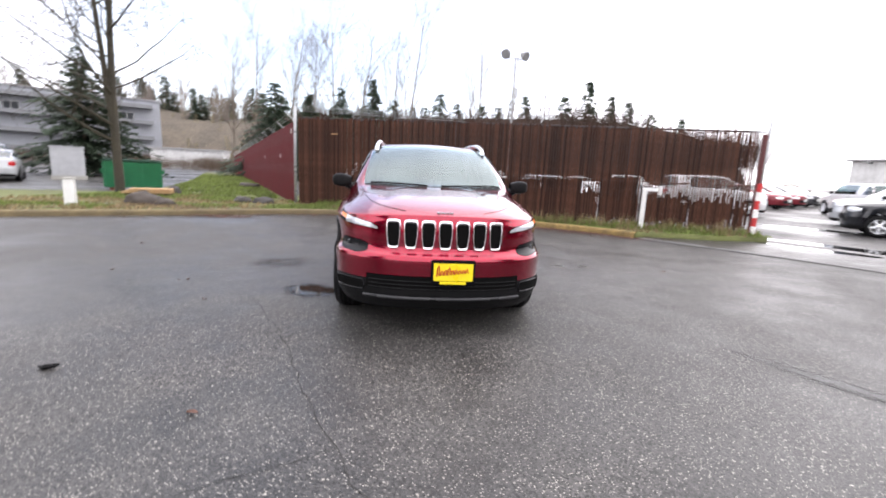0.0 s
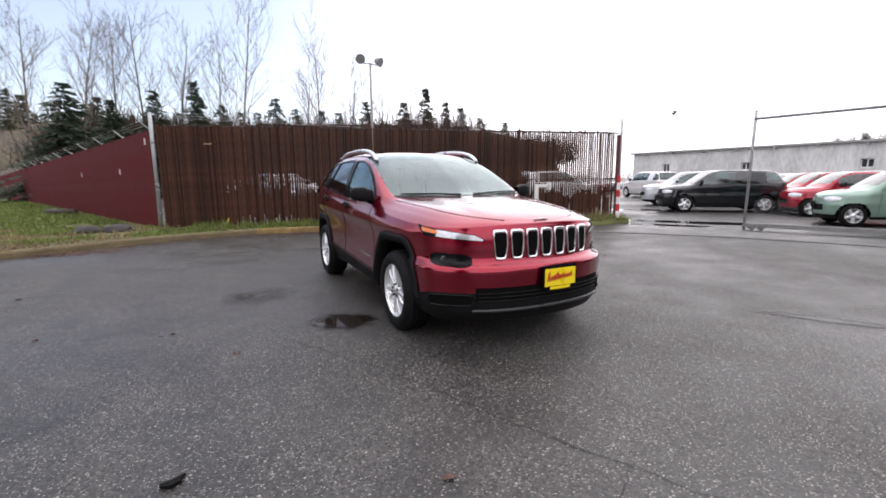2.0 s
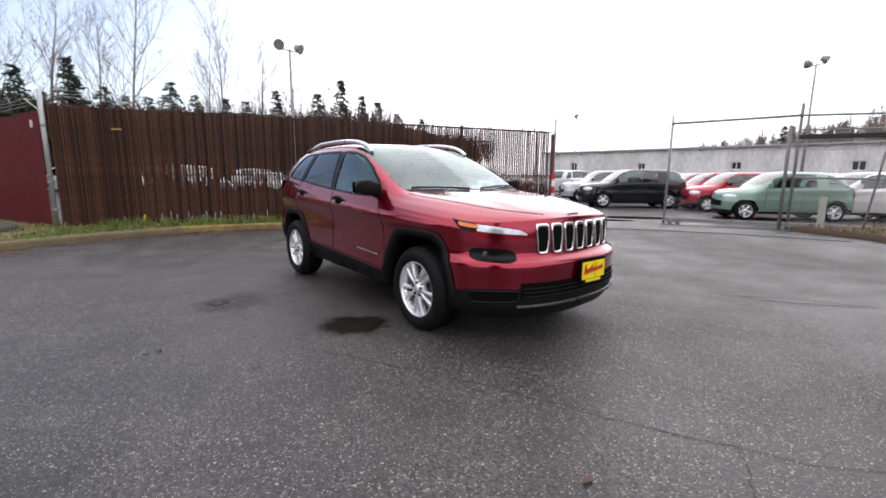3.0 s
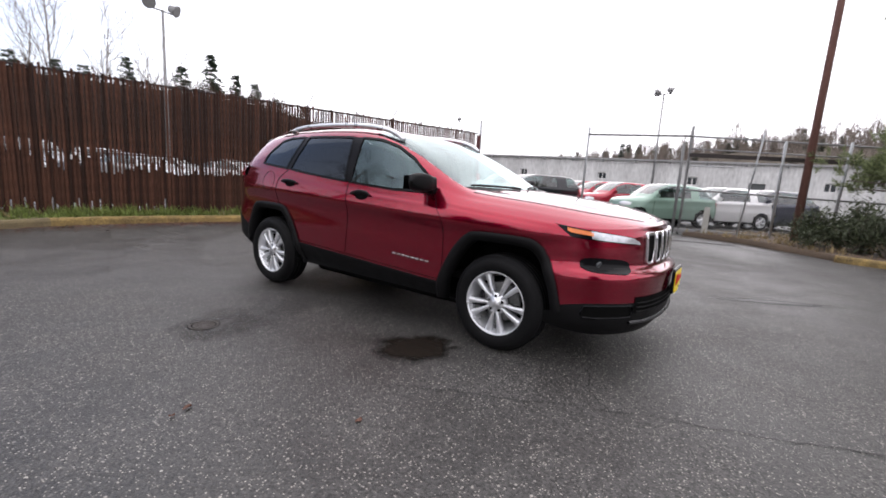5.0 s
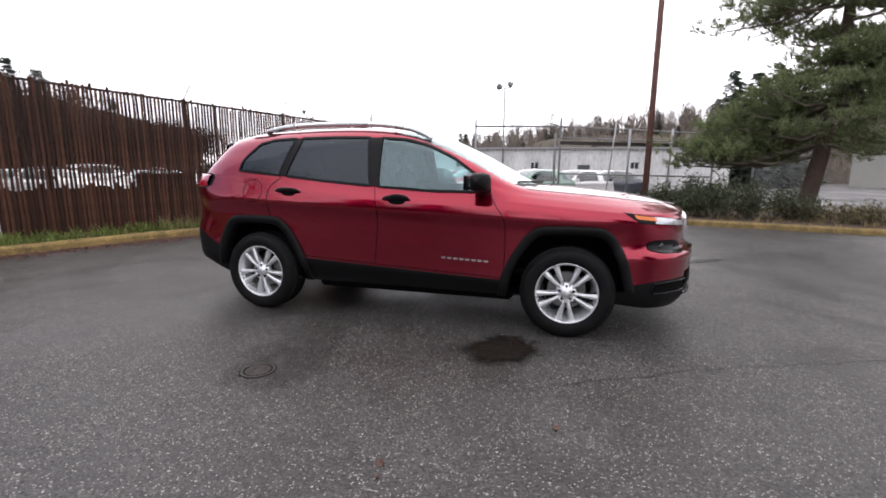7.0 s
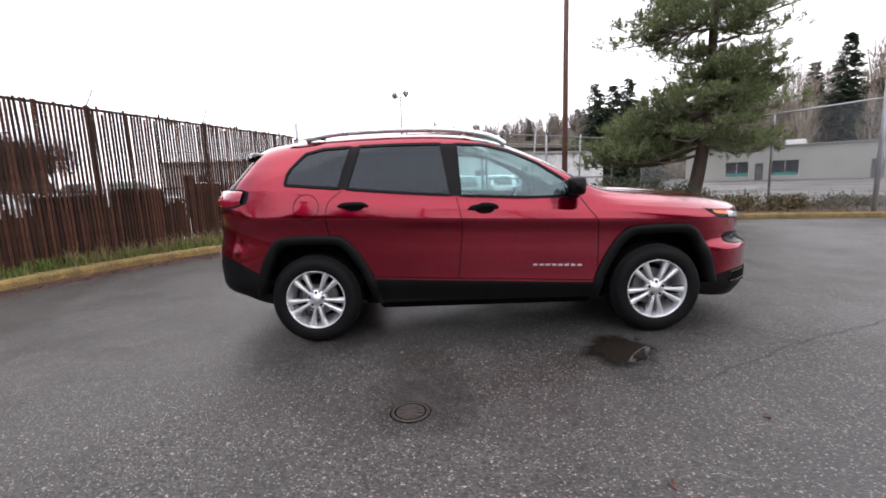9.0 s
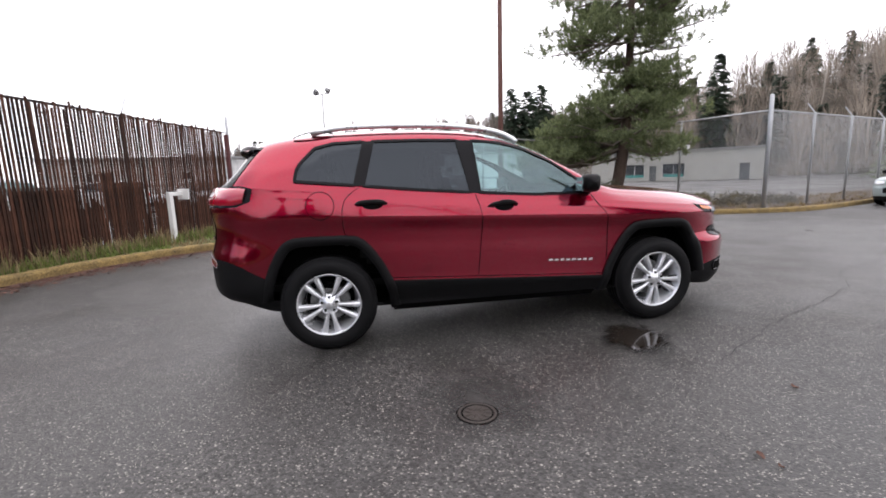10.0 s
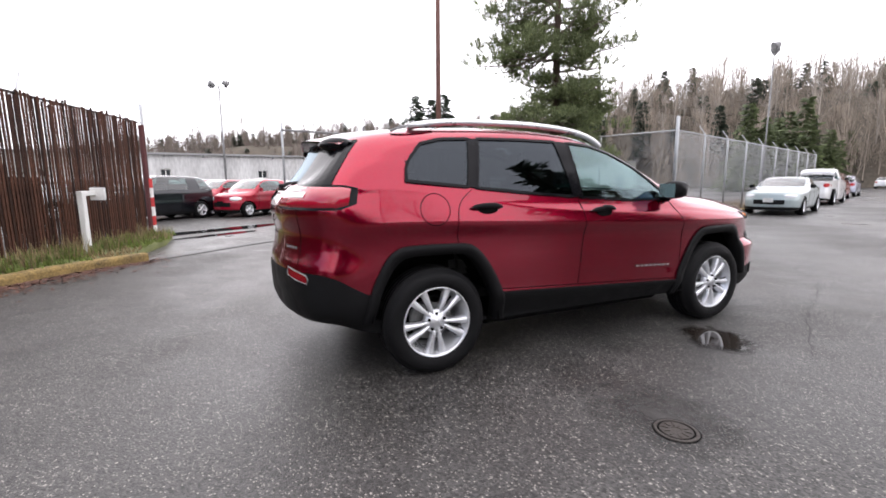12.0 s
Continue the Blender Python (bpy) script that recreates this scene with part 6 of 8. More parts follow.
def parked_car(name, label, kind, color, x, y, heading, group="", flake=0.3):
    """heading: degrees the nose points, counter-clockwise from -y."""
    k = dict(KINDS[kind])
    r, axles = k.pop("wheel"), k.pop("axles")
    paint_m = paints.setdefault(color, paint("car_paint", color, flake))
    ob = tagged(empty(name, (x, y, 0), heading), label, "car", group)
    L, W = k["L"], k["W"]
    zc = 0.27
    sh = Shell(simple_rows(**k), ([0.2, 0.35, 0.6, 0.75, 0.95, 1.2], [-0.05, 0.0, 0.03, 0.022, 0.03, 0.0]), ([0.18, 0.35, 0.55, 0.7, 0.9], [0.0, 0.05, 0.06, 0.03, 0.0]), ([0.25, 0.4, 0.6, 0.8, 1.0], [0.0, 0.04, 0.05, 0.02, 0.0]), (0.19, 0.20, 0.26), (0.30, 0.27, 0.36), per=6, upper=16, lower=18, clad=4, smooth=5)
    rc = sh.columns // 2
    at = lambda yy: min(range(sh.count), key=lambda i: abs(sh.rows[i][6] - yy))
    c0, c1, r0, r1 = at(k["y_cowl"] + 0.03), at(k["y_ws"]), at(k["y_roof"] + 0.05), at(k["y_glass"])
    belt_z = k["belt"]
    pillar = lambda i: abs(i - (c0 + r1) // 2 - 2) < 2
    ws = lambda i, q, p: c0 <= i < c1 and q >= rc
    hg = lambda i, q, p: r0 <= i < r1 and q >= rc
    sw = lambda i, q, p: c0 + 4 <= i < r1 - 2 and 1 <= q < rc - 1 and p.z > belt_z + 0.03 and not pillar(i)
    hole = lambda i, q, p: not any((p.y - a) ** 2 + (p.z - r) ** 2 < (r + 0.045) ** 2 for a in axles)
    part("body_shell", sh.skin(sh.upper, lambda i, q, p: not (ws(i, q, p) or hg(i, q, p) or sw(i, q, p))), paint_m, ob, smooth=True)
    part("side_body", sh.skin(sh.lower, hole), paint_m, ob, smooth=True)
    part("sill", sh.skin(sh.clad, hole), BLACK_PLASTIC, ob, smooth=True)
    part("windscreen", sh.skin(sh.upper, ws), FRONT_GLASS, ob, smooth=True)
    if r1 > r0:
        part("rear_glass", sh.skin(sh.upper, hg), SIDE_GLASS, ob, smooth=True)
    for s in (1, -1):
        part("side_glass", sh.skin(sh.upper, sw, (s,)), SIDE_GLASS, ob, smooth=True)
    bm = bmesh.new()
    sheet(bm, [[Vector((s * p.x * 0.96, p.y * 0.97, 0.55)) for s, p in ((-1, row[-1]), (1, row[-1]))] for row in sh.clad])
    part("cabin_floor", bm, DARK, ob)
    for yy in (k["y_ws"] + 0.55, min(k["y_roof"] - 0.1, k["y_ws"] + 1.45)):
        bm = bmesh.new()
        box(bm, (0, yy, (belt_z + 0.62) / 2 + 0.1), (W - 0.5, 0.16, belt_z - 0.32), bevel=0.05, taper=0.9)
        part("seat_row", bm, SEAT, ob)
    for s in (1, -1):
        for a in axles:
            bm = bmesh.new()
            ring = [(a + (r + 0.06) * math.cos(q), r + (r + 0.06) * math.sin(q)) for q in np.linspace(0, math.pi, 15)]
            sheet(bm, [[(s * x, y, max(z, 0.2)) for y, z in ring] for x in (W / 2 - 0.05, W / 2 - 0.36)])
            part("wheel_arch_liner", bm, DARK, ob)
    tree = sh.tree()

    def fr(xx, z, way, lift):
        p, n, _, _ = tree.ray_cast(Vector((xx, way * 5, z)), Vector((0, -way, 0)))
        return (p if p else Vector((xx, way * L / 2, z))) + Vector((0, way * lift, 0))
    for s in (1, -1):
        for way, z, m, nm, x0, x1, hh in ((-1, k["bonnet"] - 0.20, HEAD_LENS, "headlamp", 0.50, 0.86, 0.15), (1, k["tail"] - 0.20, TAIL_LENS, "tail_lamp", 0.62, 0.90, 0.22)):
            bm = bmesh.new()
            rows = []
            for v in (-1, -0.5, 0, 0.5, 1):
                rows.append([fr(s * W / 2 * (x0 + (x1 - x0) * (u + 1) / 2), z + hh / 2 * v * (1 - 0.5 * u * u), way, 0.02 * (1 - v * v) + 0.004) for u in np.linspace(-1, 1, 7)])
            sheet(bm, rows)
            part(nm, bm, m, ob, smooth=True)
        bm = bmesh.new()
        box(bm, (s * (W / 2 + 0.06), k["y_cowl"] + 0.32, belt_z + 0.10), (0.18, 0.10, 0.13), bevel=0.03)
        part("door_mirror", bm, BLACK_PLASTIC if kind != "hatchback" else paint_m, ob)
        for a in axles:
            src, fresh = wheel_for(r)
            m = pose(s * (W / 2 - 0.115), a, r - 0.004, 0, 0, 0 if s > 0 else 180)
            if fresh:
                src.parent, src.matrix_basis = ob, m
            else:
                cp = copy_thing(src, m)
                cp.parent = ob
        for yy in (k["y_cowl"] + 0.25, (k["y_cowl"] + k["y_roof"]) / 2 + 0.18):
            bm = bmesh.new()
            pts = []
            for z in np.linspace(0.34, belt_z - 0.01, 8):
                p, n, _, _ = tree.ray_cast(Vector((s * 3, yy + 0.05 * (z - 0.6), z)), Vector((-s, 0, 0)))
                if p:
                    pts.append(p)
            if len(pts) > 2:
                tube(bm, pts, 0.005, 4)
                part("door_seam", bm, DARK, ob)
            else:
                bm.free()
    bm = bmesh.new()
    sheet(bm, [[fr(xx, z, -1, 0.008) for xx in np.linspace(-W * 0.26, W * 0.26, 8)] for z in (k["bonnet"] - 0.50, k["bonnet"] - 0.42, k["bonnet"] - 0.34)])
    part("grille", bm, BLACK_PLASTIC, ob)
    bm = bmesh.new()
    c = fr(0, 0.55, -1, 0.02)
    box(bm, c, (0.31, 0.012, 0.15), bevel=0.004)
    part("number_plate", bm, PLATE_WHITE if kind in ("sedan", "pickup", "suv") else BLACK_PLASTIC, ob)
    c = fr(0, k["tail"] - 0.35, 1, 0.02)
    bm = bmesh.new()
    box(bm, c, (0.31, 0.012, 0.15), bevel=0.004)
    part("number_plate", bm, PLATE_WHITE, ob)
    if kind == "pickup":
        bm = bmesh.new()
        box(bm, (0, 1.80, 1.215), (W - 0.34, 1.80, 0.03))
        part("bed_cover", bm, BLACK_PLASTIC, ob)
    return ob


dirv = Vector((-0.73, 0.68))


def lot_car(label, kind, color, front_x, front_y, name="parked_car", turn=0.0, group="cars on the lot"):
    """By the ground point of the front wheel on the side to the gate."""
    k = KINDS[kind]
    head = math.degrees(math.atan2(dirv.x, -dirv.y)) + turn
    d = Vector((math.sin(radians(head)), -math.cos(radians(head))))
    n = Vector((d.y, -d.x))
    if n.dot(Vector((-0.6, -0.8))) > 0:
        n = -n
    centre = Vector((front_x, front_y)) + n * (k["W"] / 2 - 0.1) + d * k["axles"][0]
    return parked_car(name, label, kind, color, centre.x, centre.y, head, group)


lot_car("dark grey compact wagon parked on the lot", "wagon", (0.007, 0.008, 0.011), 13.6, 5.78)
lot_car("pale green small hatchback behind the lot gate", "hatchback", (0.22, 0.33, 0.27), 12.5, 0.36, turn=-8)
lot_car("bright red small hatchback on the lot", "hatchback", (0.30, 0.006, 0.022), 15.0, 2.35, turn=-4)
lot_car("bright red small hatchback on the lot", "hatchback", (0.30, 0.006, 0.022), 16.6, 3.7, turn=-4)
lot_car("dark red small hatchback on the lot", "hatchback", (0.30, 0.02, 0.015), 18.2, 5.0, turn=-4)
lot_car("white small hatchback on the lot", "hatchback", (0.72, 0.72, 0.72), 14.2, -1.35, turn=-6)
lot_car("dark blue small hatchback behind the lot gate", "hatchback", (0.02, 0.025, 0.045), 15.5, -2.75, turn=-6)
lot_car("white small hatchback on the lot", "hatchback", (0.72, 0.72, 0.72), 19.9, 6.4, turn=-4)
lot_car("silver small hatchback on the lot", "hatchback", (0.50, 0.52, 0.54), 19.6, 0.4, turn=-6)
lot_car("white small hatchback on the lot", "hatchback", (0.72, 0.72, 0.72), 21.4, 2.2, turn=-6)
lot_car("red small hatchback on the lot", "hatchback", (0.30, 0.006, 0.022), 23.2, 4.0, turn=-6)
lot_car("grey compact wagon on the lot", "wagon", (0.20, 0.21, 0.22), 25.0, 5.8, turn=-6)
lot_car("silver compact wagon behind the dark one", "wagon", (0.45, 0.47, 0.49), 16.2, 8.6)
parked_car("parked_car", "white SUV seen from behind on the lot", "suv", (0.72, 0.72, 0.72), 23.5, 15.0, 160, "cars on the lot")
for k in range(4):
    parked_car("parked_car", ("maroon sedan", "maroon sedan", "dark grey sedan", "silver sedan")[k] + " in a row across the lot", "sedan", ((0.16, 0.012, 0.02), (0.16, 0.012, 0.02), (0.05, 0.05, 0.055), (0.5, 0.5, 0.52))[k], 21.5 + 3.2 * k, 20.2 + 2.2 * k, 20, "cars on the lot")
for k in range(5):
    parked_car("parked_car", ("white SUV", "silver sedan", "white sedan", "silver sedan", "dark grey SUV")[k] + " parked behind the slat fence", ("suv", "sedan", "sedan", "sedan", "suv")[k], ((0.72, 0.72, 0.72), (0.5, 0.52, 0.53), (0.72, 0.72, 0.72), (0.5, 0.52, 0.53), (0.06, 0.06, 0.07))[k], 14.0 - 3.3 * k, 13.5 + 1.3 * k, 70 if k < 2 else 20, "cars behind the fence")
bpy.context.view_layer.update()
row_cars = [parked_car("parked_car", label + " in a far row behind the slat fence", kind, color, x, y, 25, "far row of cars") for label, kind, color, x, y in (("white SUV", "suv", (0.74, 0.74, 0.74), -3.5, 33.5), ("silver sedan", "sedan", (0.55, 0.57, 0.58), 0.0, 33.0), ("white hatchback", "hatchback", (0.74, 0.74, 0.74), 3.4, 32.2))]
bpy.context.view_layer.update()
for k in range(2, 9):
    src = row_cars[k % 3]
    copy_thing(src, pose(-3.5 + 3.4 * k + 0.6, 34.2 - 1.25 * k, 0, 0, 0, 25 + (k * 37) % 7))
# along the road
parked_car("parked_car", "pale silver sedan parked at the kerb with a black grille", "sedan", (0.36, 0.42, 0.42), 7.0, -17.1, 197.5, "cars along the road")
bpy.context.view_layer.update()
parked_car("parked_car", "white pickup truck parked behind the silver sedan", "pickup", (0.74, 0.74, 0.74), 10.2, -26.1, 17.5, "cars along the road")
parked_car("parked_car", "red SUV parked along the road", "suv", (0.35, 0.015, 0.02), 12.9, -33.2, 17.5, "cars along the road")
parked_car("parked_car", "pale lavender wagon parked along the road", "wagon", (0.42, 0.43, 0.52), 15.2, -40.2, 17.5, "cars along the road")
parked_car("parked_car", "white wagon far down the road", "wagon", (0.72, 0.72, 0.72), 28.0, -80.0, 17.5, "cars along the road")
# to the other side of the verge
parked_car("parked_car", "silver sedan parked beyond the verge", "sedan", (0.5, 0.52, 0.53), -18.6, 16.6, 215, "cars beyond the verge")
parked_car("parked_car", "dark SUV parked beyond the verge", "suv", (0.05, 0.055, 0.07), -22.2, 20.8, 215, "cars beyond the verge")
parked_car("parked_car", "silver sedan parked beyond the verge", "sedan", (0.45, 0.50, 0.52), -21.5, 14.2, 215, "cars beyond the verge")
parked_car("parked_car", "red hatchback parked far beyond the verge", "hatchback", (0.30, 0.006, 0.022), -24.5, 33.5, 215, "cars beyond the verge")
parked_car("parked_car", "white wagon far beyond the grass", "wagon", (0.72, 0.72, 0.72), -24.0, 62.0, 100, "cars beyond the verge")


# ---- verge furniture ----
GREEN = mat("green_dumpster_paint", (0.010, 0.14, 0.055), 0.5, 0, 0.25, 2, 30)
dump = tagged(empty("dumpster", (-11.0, 13.5, 0), 28), "green steel dumpster beside a mossy tree", "dumpster")
bm = bmesh.new()
for v in box(bm, (0, 0, 0.62), (1.85, 1.1, 1.0), bevel=0.02):
    if v.co.z < 0.5:
        v.co.y *= 0.85
part("bin_body", bm, GREEN, dump)
for x in (-0.92, -0.3, 0.3, 0.92):
    bm = bmesh.new()
    box(bm, (x, -0.56, 0.62), (0.07, 0.05, 0.95))
    part("bin_rib", bm, GREEN, dump)
bm = bmesh.new()
box(bm, (0, 0, 1.17), (1.98, 1.2, 0.08), bevel=0.02)
part("bin_lid", bm, mat("dark_green_lid", (0.012, 0.06, 0.035), 0.5), dump)
for x in (-1.0, 1.0):
    bm = bmesh.new()
    box(bm, (x, -0.1, 0.75), (0.10, 0.5, 0.18))
    part("lift_pocket", bm, GREEN, dump)
for x in (-0.7, 0.7):
    bm = bmesh.new()
    box(bm, (x, 0, 0.06), (0.2, 0.7, 0.12))
    part("bin_foot", bm, RUST, dump)
ply = tagged(empty("plywood_stack", (-8.3, 9.4, 0.11), 15), "stack of pale plywood sheets on the verge", "plywood")
for k in range(3):
    bm = bmesh.new()
    box(bm, (0.05 * k, 0.03 * k, 0.12 + 0.05 * k), (1.35 - 0.1 * k, 0.7, 0.03), 0.06 * k)
    part("plywood_sheet", bm, mat("plywood", (0.42, 0.27, 0.13), 0.8, 0, 0.3, 3, 40, stretch=(1, 8, 1)), ply)
bm = bmesh.new()
box(bm, (0, 0, 0.06), (1.2, 0.5, 0.12), bevel=0.01)
part("pallet", bm, mat("dark_pallet", (0.08, 0.05, 0.03), 0.9), ply)
CABINET_GREY = mat("cabinet_grey", (0.40, 0.41, 0.42), 0.6, 0, 0.2, 3, 40)
cab = tagged(empty("cabinet", (-17.4, 19.3, 0), 36), "pale grey mailbox cabinet on a concrete base", "cabinet")
bm = bmesh.new()
box(bm, (0, 0, 0.92), (1.35, 0.6, 1.44), bevel=0.015)
part("cabinet_body", bm, CABINET_GREY, cab)
bm = bmesh.new()
box(bm, (0, 0, 0.1), (1.45, 0.7, 0.2), bevel=0.01)
part("concrete_base", bm, GREY_WALL, cab)
bm = bmesh.new()
box(bm, (0, 0, 1.67), (1.42, 0.68, 0.06), bevel=0.01)
part("cabinet_roof", bm, CABINET_GREY, cab)
for i in range(3):
    for j in range(5):
        bm = bmesh.new()
        box(bm, (-0.43 + 0.43 * i, -0.306, 0.40 + 0.26 * j), (0.40, 0.016, 0.23))
        part("cabinet_door", bm, CABINET_GREY, cab)
bol = tagged(empty("bollard", (-8.2, 5.85, 0.11), 20), "short white concrete bollard with a grey cap", "bollard")
bm = bmesh.new()
box(bm, (0, 0, 0.31), (0.21, 0.2, 0.62), bevel=0.015)
part("bollard_post", bm, WHITE_PAINT, bol)
bm = bmesh.new()
box(bm, (0, 0, 0.64), (0.23, 0.22, 0.04), bevel=0.008)
part("bollard_cap", bm, GREY_WALL, bol)


def boulder(name, x, y, z, s, label, material, seed):
    bm = bmesh.new()
    bmesh.ops.create_icosphere(bm, subdivisions=3, radius=1.0)
    for v in bm.verts:
        n = v.co.normalized()
        v.co = Vector((n.x * s[0], n.y * s[1], n.z * s[2])) * (1 + 0.28 * noise.noise(n * 1.6 + Vector((seed, 0, 0))) + 0.1 * noise.noise(n * 5 + Vector((0, seed, 0))))
        v.co += Vector((x, y, z))
    return tagged(part(name, bm, material, smooth=True), label, name)


WET_WOOD = mat("wet_dark_wood", (0.045, 0.034, 0.026), 0.7, 0, 0.4, 5, 50, 0.6, 30)
ROCK = mat("dark_rock", (0.055, 0.05, 0.048), 0.75, 0, 0.4, 4, 40, 0.6, 30)
boulder("stump", -7.05, 6.75, 0.18, (0.46, 0.34, 0.24), "dark rotten tree stump on the verge", WET_WOOD, 1)
boulder("stump", -6.35, 6.45, 0.15, (0.22, 0.18, 0.14), "small dark rotten stump on the verge", WET_WOOD, 4)
boulder("rock", -5.05, 8.35, 0.17, (0.26, 0.2, 0.13), "dark wet rock on the grass", ROCK, 2)
boulder("rock", -4.45, 8.3, 0.17, (0.34, 0.2, 0.13), "dark wet rock by the red fence", ROCK, 3)
boulder("rock", -8.1, 10.6, 0.2, (0.22, 0.2, 0.2), "dark lump on the grass", ROCK, 6)
bm = bmesh.new()
tube(bm, [(-8.0, 17.0, 0.2), (-7.0, 16.2, 0.22)], [0.14, 0.12], 10)
tagged(part("log", bm, WET_WOOD, smooth=True), "dark log lying along the red fence", "log")


# ---- trees ----
def twig_tube(acc, pts, rad, sides):
    verts, faces = acc
    d = (pts[-1] - pts[0]).normalized()
    u = d.orthogonal().normalized()
    v = d.cross(u)
    ring = [u * math.cos(k * math.tau / sides) + v * math.sin(k * math.tau / sides) for k in range(sides)]
    base = len(verts)
    for p, r in zip(pts, rad):
        verts.extend([p + q * r for q in ring])
    for i in range(len(pts) - 1):
        a = base + i * sides
        for k in range(sides):
            j = (k + 1) % sides
            faces.append((a + k, a + j, a + sides + j, a + sides + k))


def bare_tree(name, label, x, y, h, material, seed, r0=None, spread=0.5, levels=4, fork=False, z=0.0, first=0.22, thin=0.006, thick=0.5):
    """Tapered trunk with limbs that divide into fine twigs."""
    rnd = random.Random(seed)
    ob = tagged(empty(name, (x, y, z)), label, "tree")
    trunk, crown = ([], []), ([], [])
    r0 = r0 or h * 0.012

    def limb(bm, start, d, length, r, level):
        n = 6 if level < 2 else 4
        pts, rad = [start.copy()], [r]
        p, dd = start.copy(), d.normalized()
        for i in range(n):
            w = 0.035 if level == 0 else 0.12
            dd = (dd + Vector((rnd.gauss(0, w), rnd.gauss(0, w), rnd.gauss(0.06, 0.05)))).normalized()
            p = p + dd * length / n
            pts.append(p.copy())
            rad.append(r * (1 - 0.80 * (i + 1) / n))
        twig_tube(bm, pts, rad, 7 if level == 0 else 4 if level < 2 else 3)
        if level < levels:
            kids = (20, 7, 4, 3)[min(level, 3)]
            for k in range(kids):
                u = (first if level == 0 else 0.2) + (0.98 - (first if level == 0 else 0.2)) * (k + rnd.random()) / kids
                i = min(int(u * n), n - 1)
                q = pts[i] + (pts[i + 1] - pts[i]) * (u * n - i)
                ax = (pts[i + 1] - pts[i]).normalized()
                a = rnd.uniform(0, math.tau)
                o = ax.orthogonal().normalized()
                o = o * math.cos(a) + ax.cross(o) * math.sin(a)
                nd = ax * (1 - spread) + o * spread * 1.3 + Vector((0, 0, 0.12))
                ln = length * (0.42 if level == 0 else 0.5) * (1.15 - 0.6 * u) * rnd.uniform(0.7, 1.2)
                limb(crown, q, nd, ln, max(r * (1 - 0.8 * u) * thick, thin), level + 1)

    limb(trunk, Vector((0, 0, -0.1)), Vector((rnd.gauss(0, 0.02), rnd.gauss(0, 0.02), 1)), h, r0, 0)
    if fork:
        limb(trunk, Vector((0, 0, h * 0.18)), Vector((-0.12, -0.05, 1)), h * 0.8, r0 * 0.7, 0)
    from_arrays("trunk", *trunk, material, ob).data.shade_smooth()
    from_arrays("crown", *crown, material, ob)
    return ob


def needle_mesh(h, r, seed, dense=1.0, droop=0.25, base=0.06, tuft=0.5):
    """Conifer crown: whorls of boughs, each a fan of small needle sprays."""
    g = np.random.default_rng(seed)
    levels = int(22 * dense) + 6
    pts = []
    for i in range(levels):
        u = i / (levels - 1)
        rad = r * (1 - u) ** 0.9 * g.uniform(0.7, 1.1) + 0.03 * r
        for b in range(max(6, int(15 * (1 - 0.5 * u)))):
            a, ln = g.uniform(0, math.tau), rad * g.uniform(0.6, 1.12)
            steps = max(2, int(ln / (tuft * 0.45)))
            f = (np.arange(steps) + g.uniform(0.2, 1.0, steps)) / steps
            z = h * (base + (1 - base) * min(1, u + g.normal() * 0.012)) - droop * ln * f * f
            pts.append(np.stack((np.cos(a) * ln * f, np.sin(a) * ln * f, z, np.full(steps, a)), axis=1))
    p = np.repeat(np.concatenate(pts), 3, axis=0)
    n = len(p)
    aa = p[:, 3] + g.normal(size=n) * 0.9
    l, w = tuft * g.uniform(0.5, 1.1, n), tuft * g.uniform(0.18, 0.34, n)
    dx, dy, dz = np.cos(aa), np.sin(aa), g.normal(size=n) * 0.25 - 0.12
    x, y, z = p[:, 0], p[:, 1], p[:, 2]
    quads = np.stack((np.stack((x, y, z), 1), np.stack((x + dx * l * 0.5 - dy * w, y + dy * l * 0.5 + dx * w, z + dz * l * 0.5 - 0.1 * l), 1), np.stack((x + dx * l, y + dy * l, z + dz * l), 1), np.stack((x + dx * l * 0.5 + dy * w, y + dy * l * 0.5 - dx * w, z + dz * l * 0.5 + 0.12 * l), 1)), axis=1)
    return quads.reshape(-1, 3), np.arange(n * 4).reshape(-1, 4)


def from_arrays(name, verts, faces, material, parent=None):
    """A mesh of quads from arrays."""
    me = bpy.data.meshes.new(name)
    v, f = np.array([tuple(p) for p in verts] if not isinstance(verts, np.ndarray) else verts, np.float32), np.array(faces, np.int32)
    me.vertices.add(len(v))
    me.vertices.foreach_set("co", v.ravel())
    me.loops.add(f.size)
    me.loops.foreach_set("vertex_index", f.ravel())
    me.polygons.add(len(f))
    me.polygons.foreach_set("loop_start", np.arange(0, f.size, f.shape[1], dtype=np.int32))
    me.update(calc_edges=True)
    me.materials.append(material)
    ob = new(name, me)
    if parent:
        ob.parent = parent
    return ob


def fir(label, x, y, h, r, seed, z=0.0, dense=1.0):
    ob = tagged(empty("fir_tree", (x, y, z)), label, "tree")
    v, f = needle_mesh(h, r * 1.8, seed, dense, tuft=max(0.33, h * 0.05))
    from_arrays("crown", v, f, FIR, ob)
    bm = bmesh.new()
    tube(bm, [(0, 0, -0.3), (0, 0, h * 0.95)], [h * 0.016, 0.02], 6)
    part("trunk", bm, BARK, ob)
    return ob


def away(az, dist, eye=(-2.2, -4.9)):
    return eye[0] + dist * math.sin(radians(az)), eye[1] + dist * math.cos(radians(az))


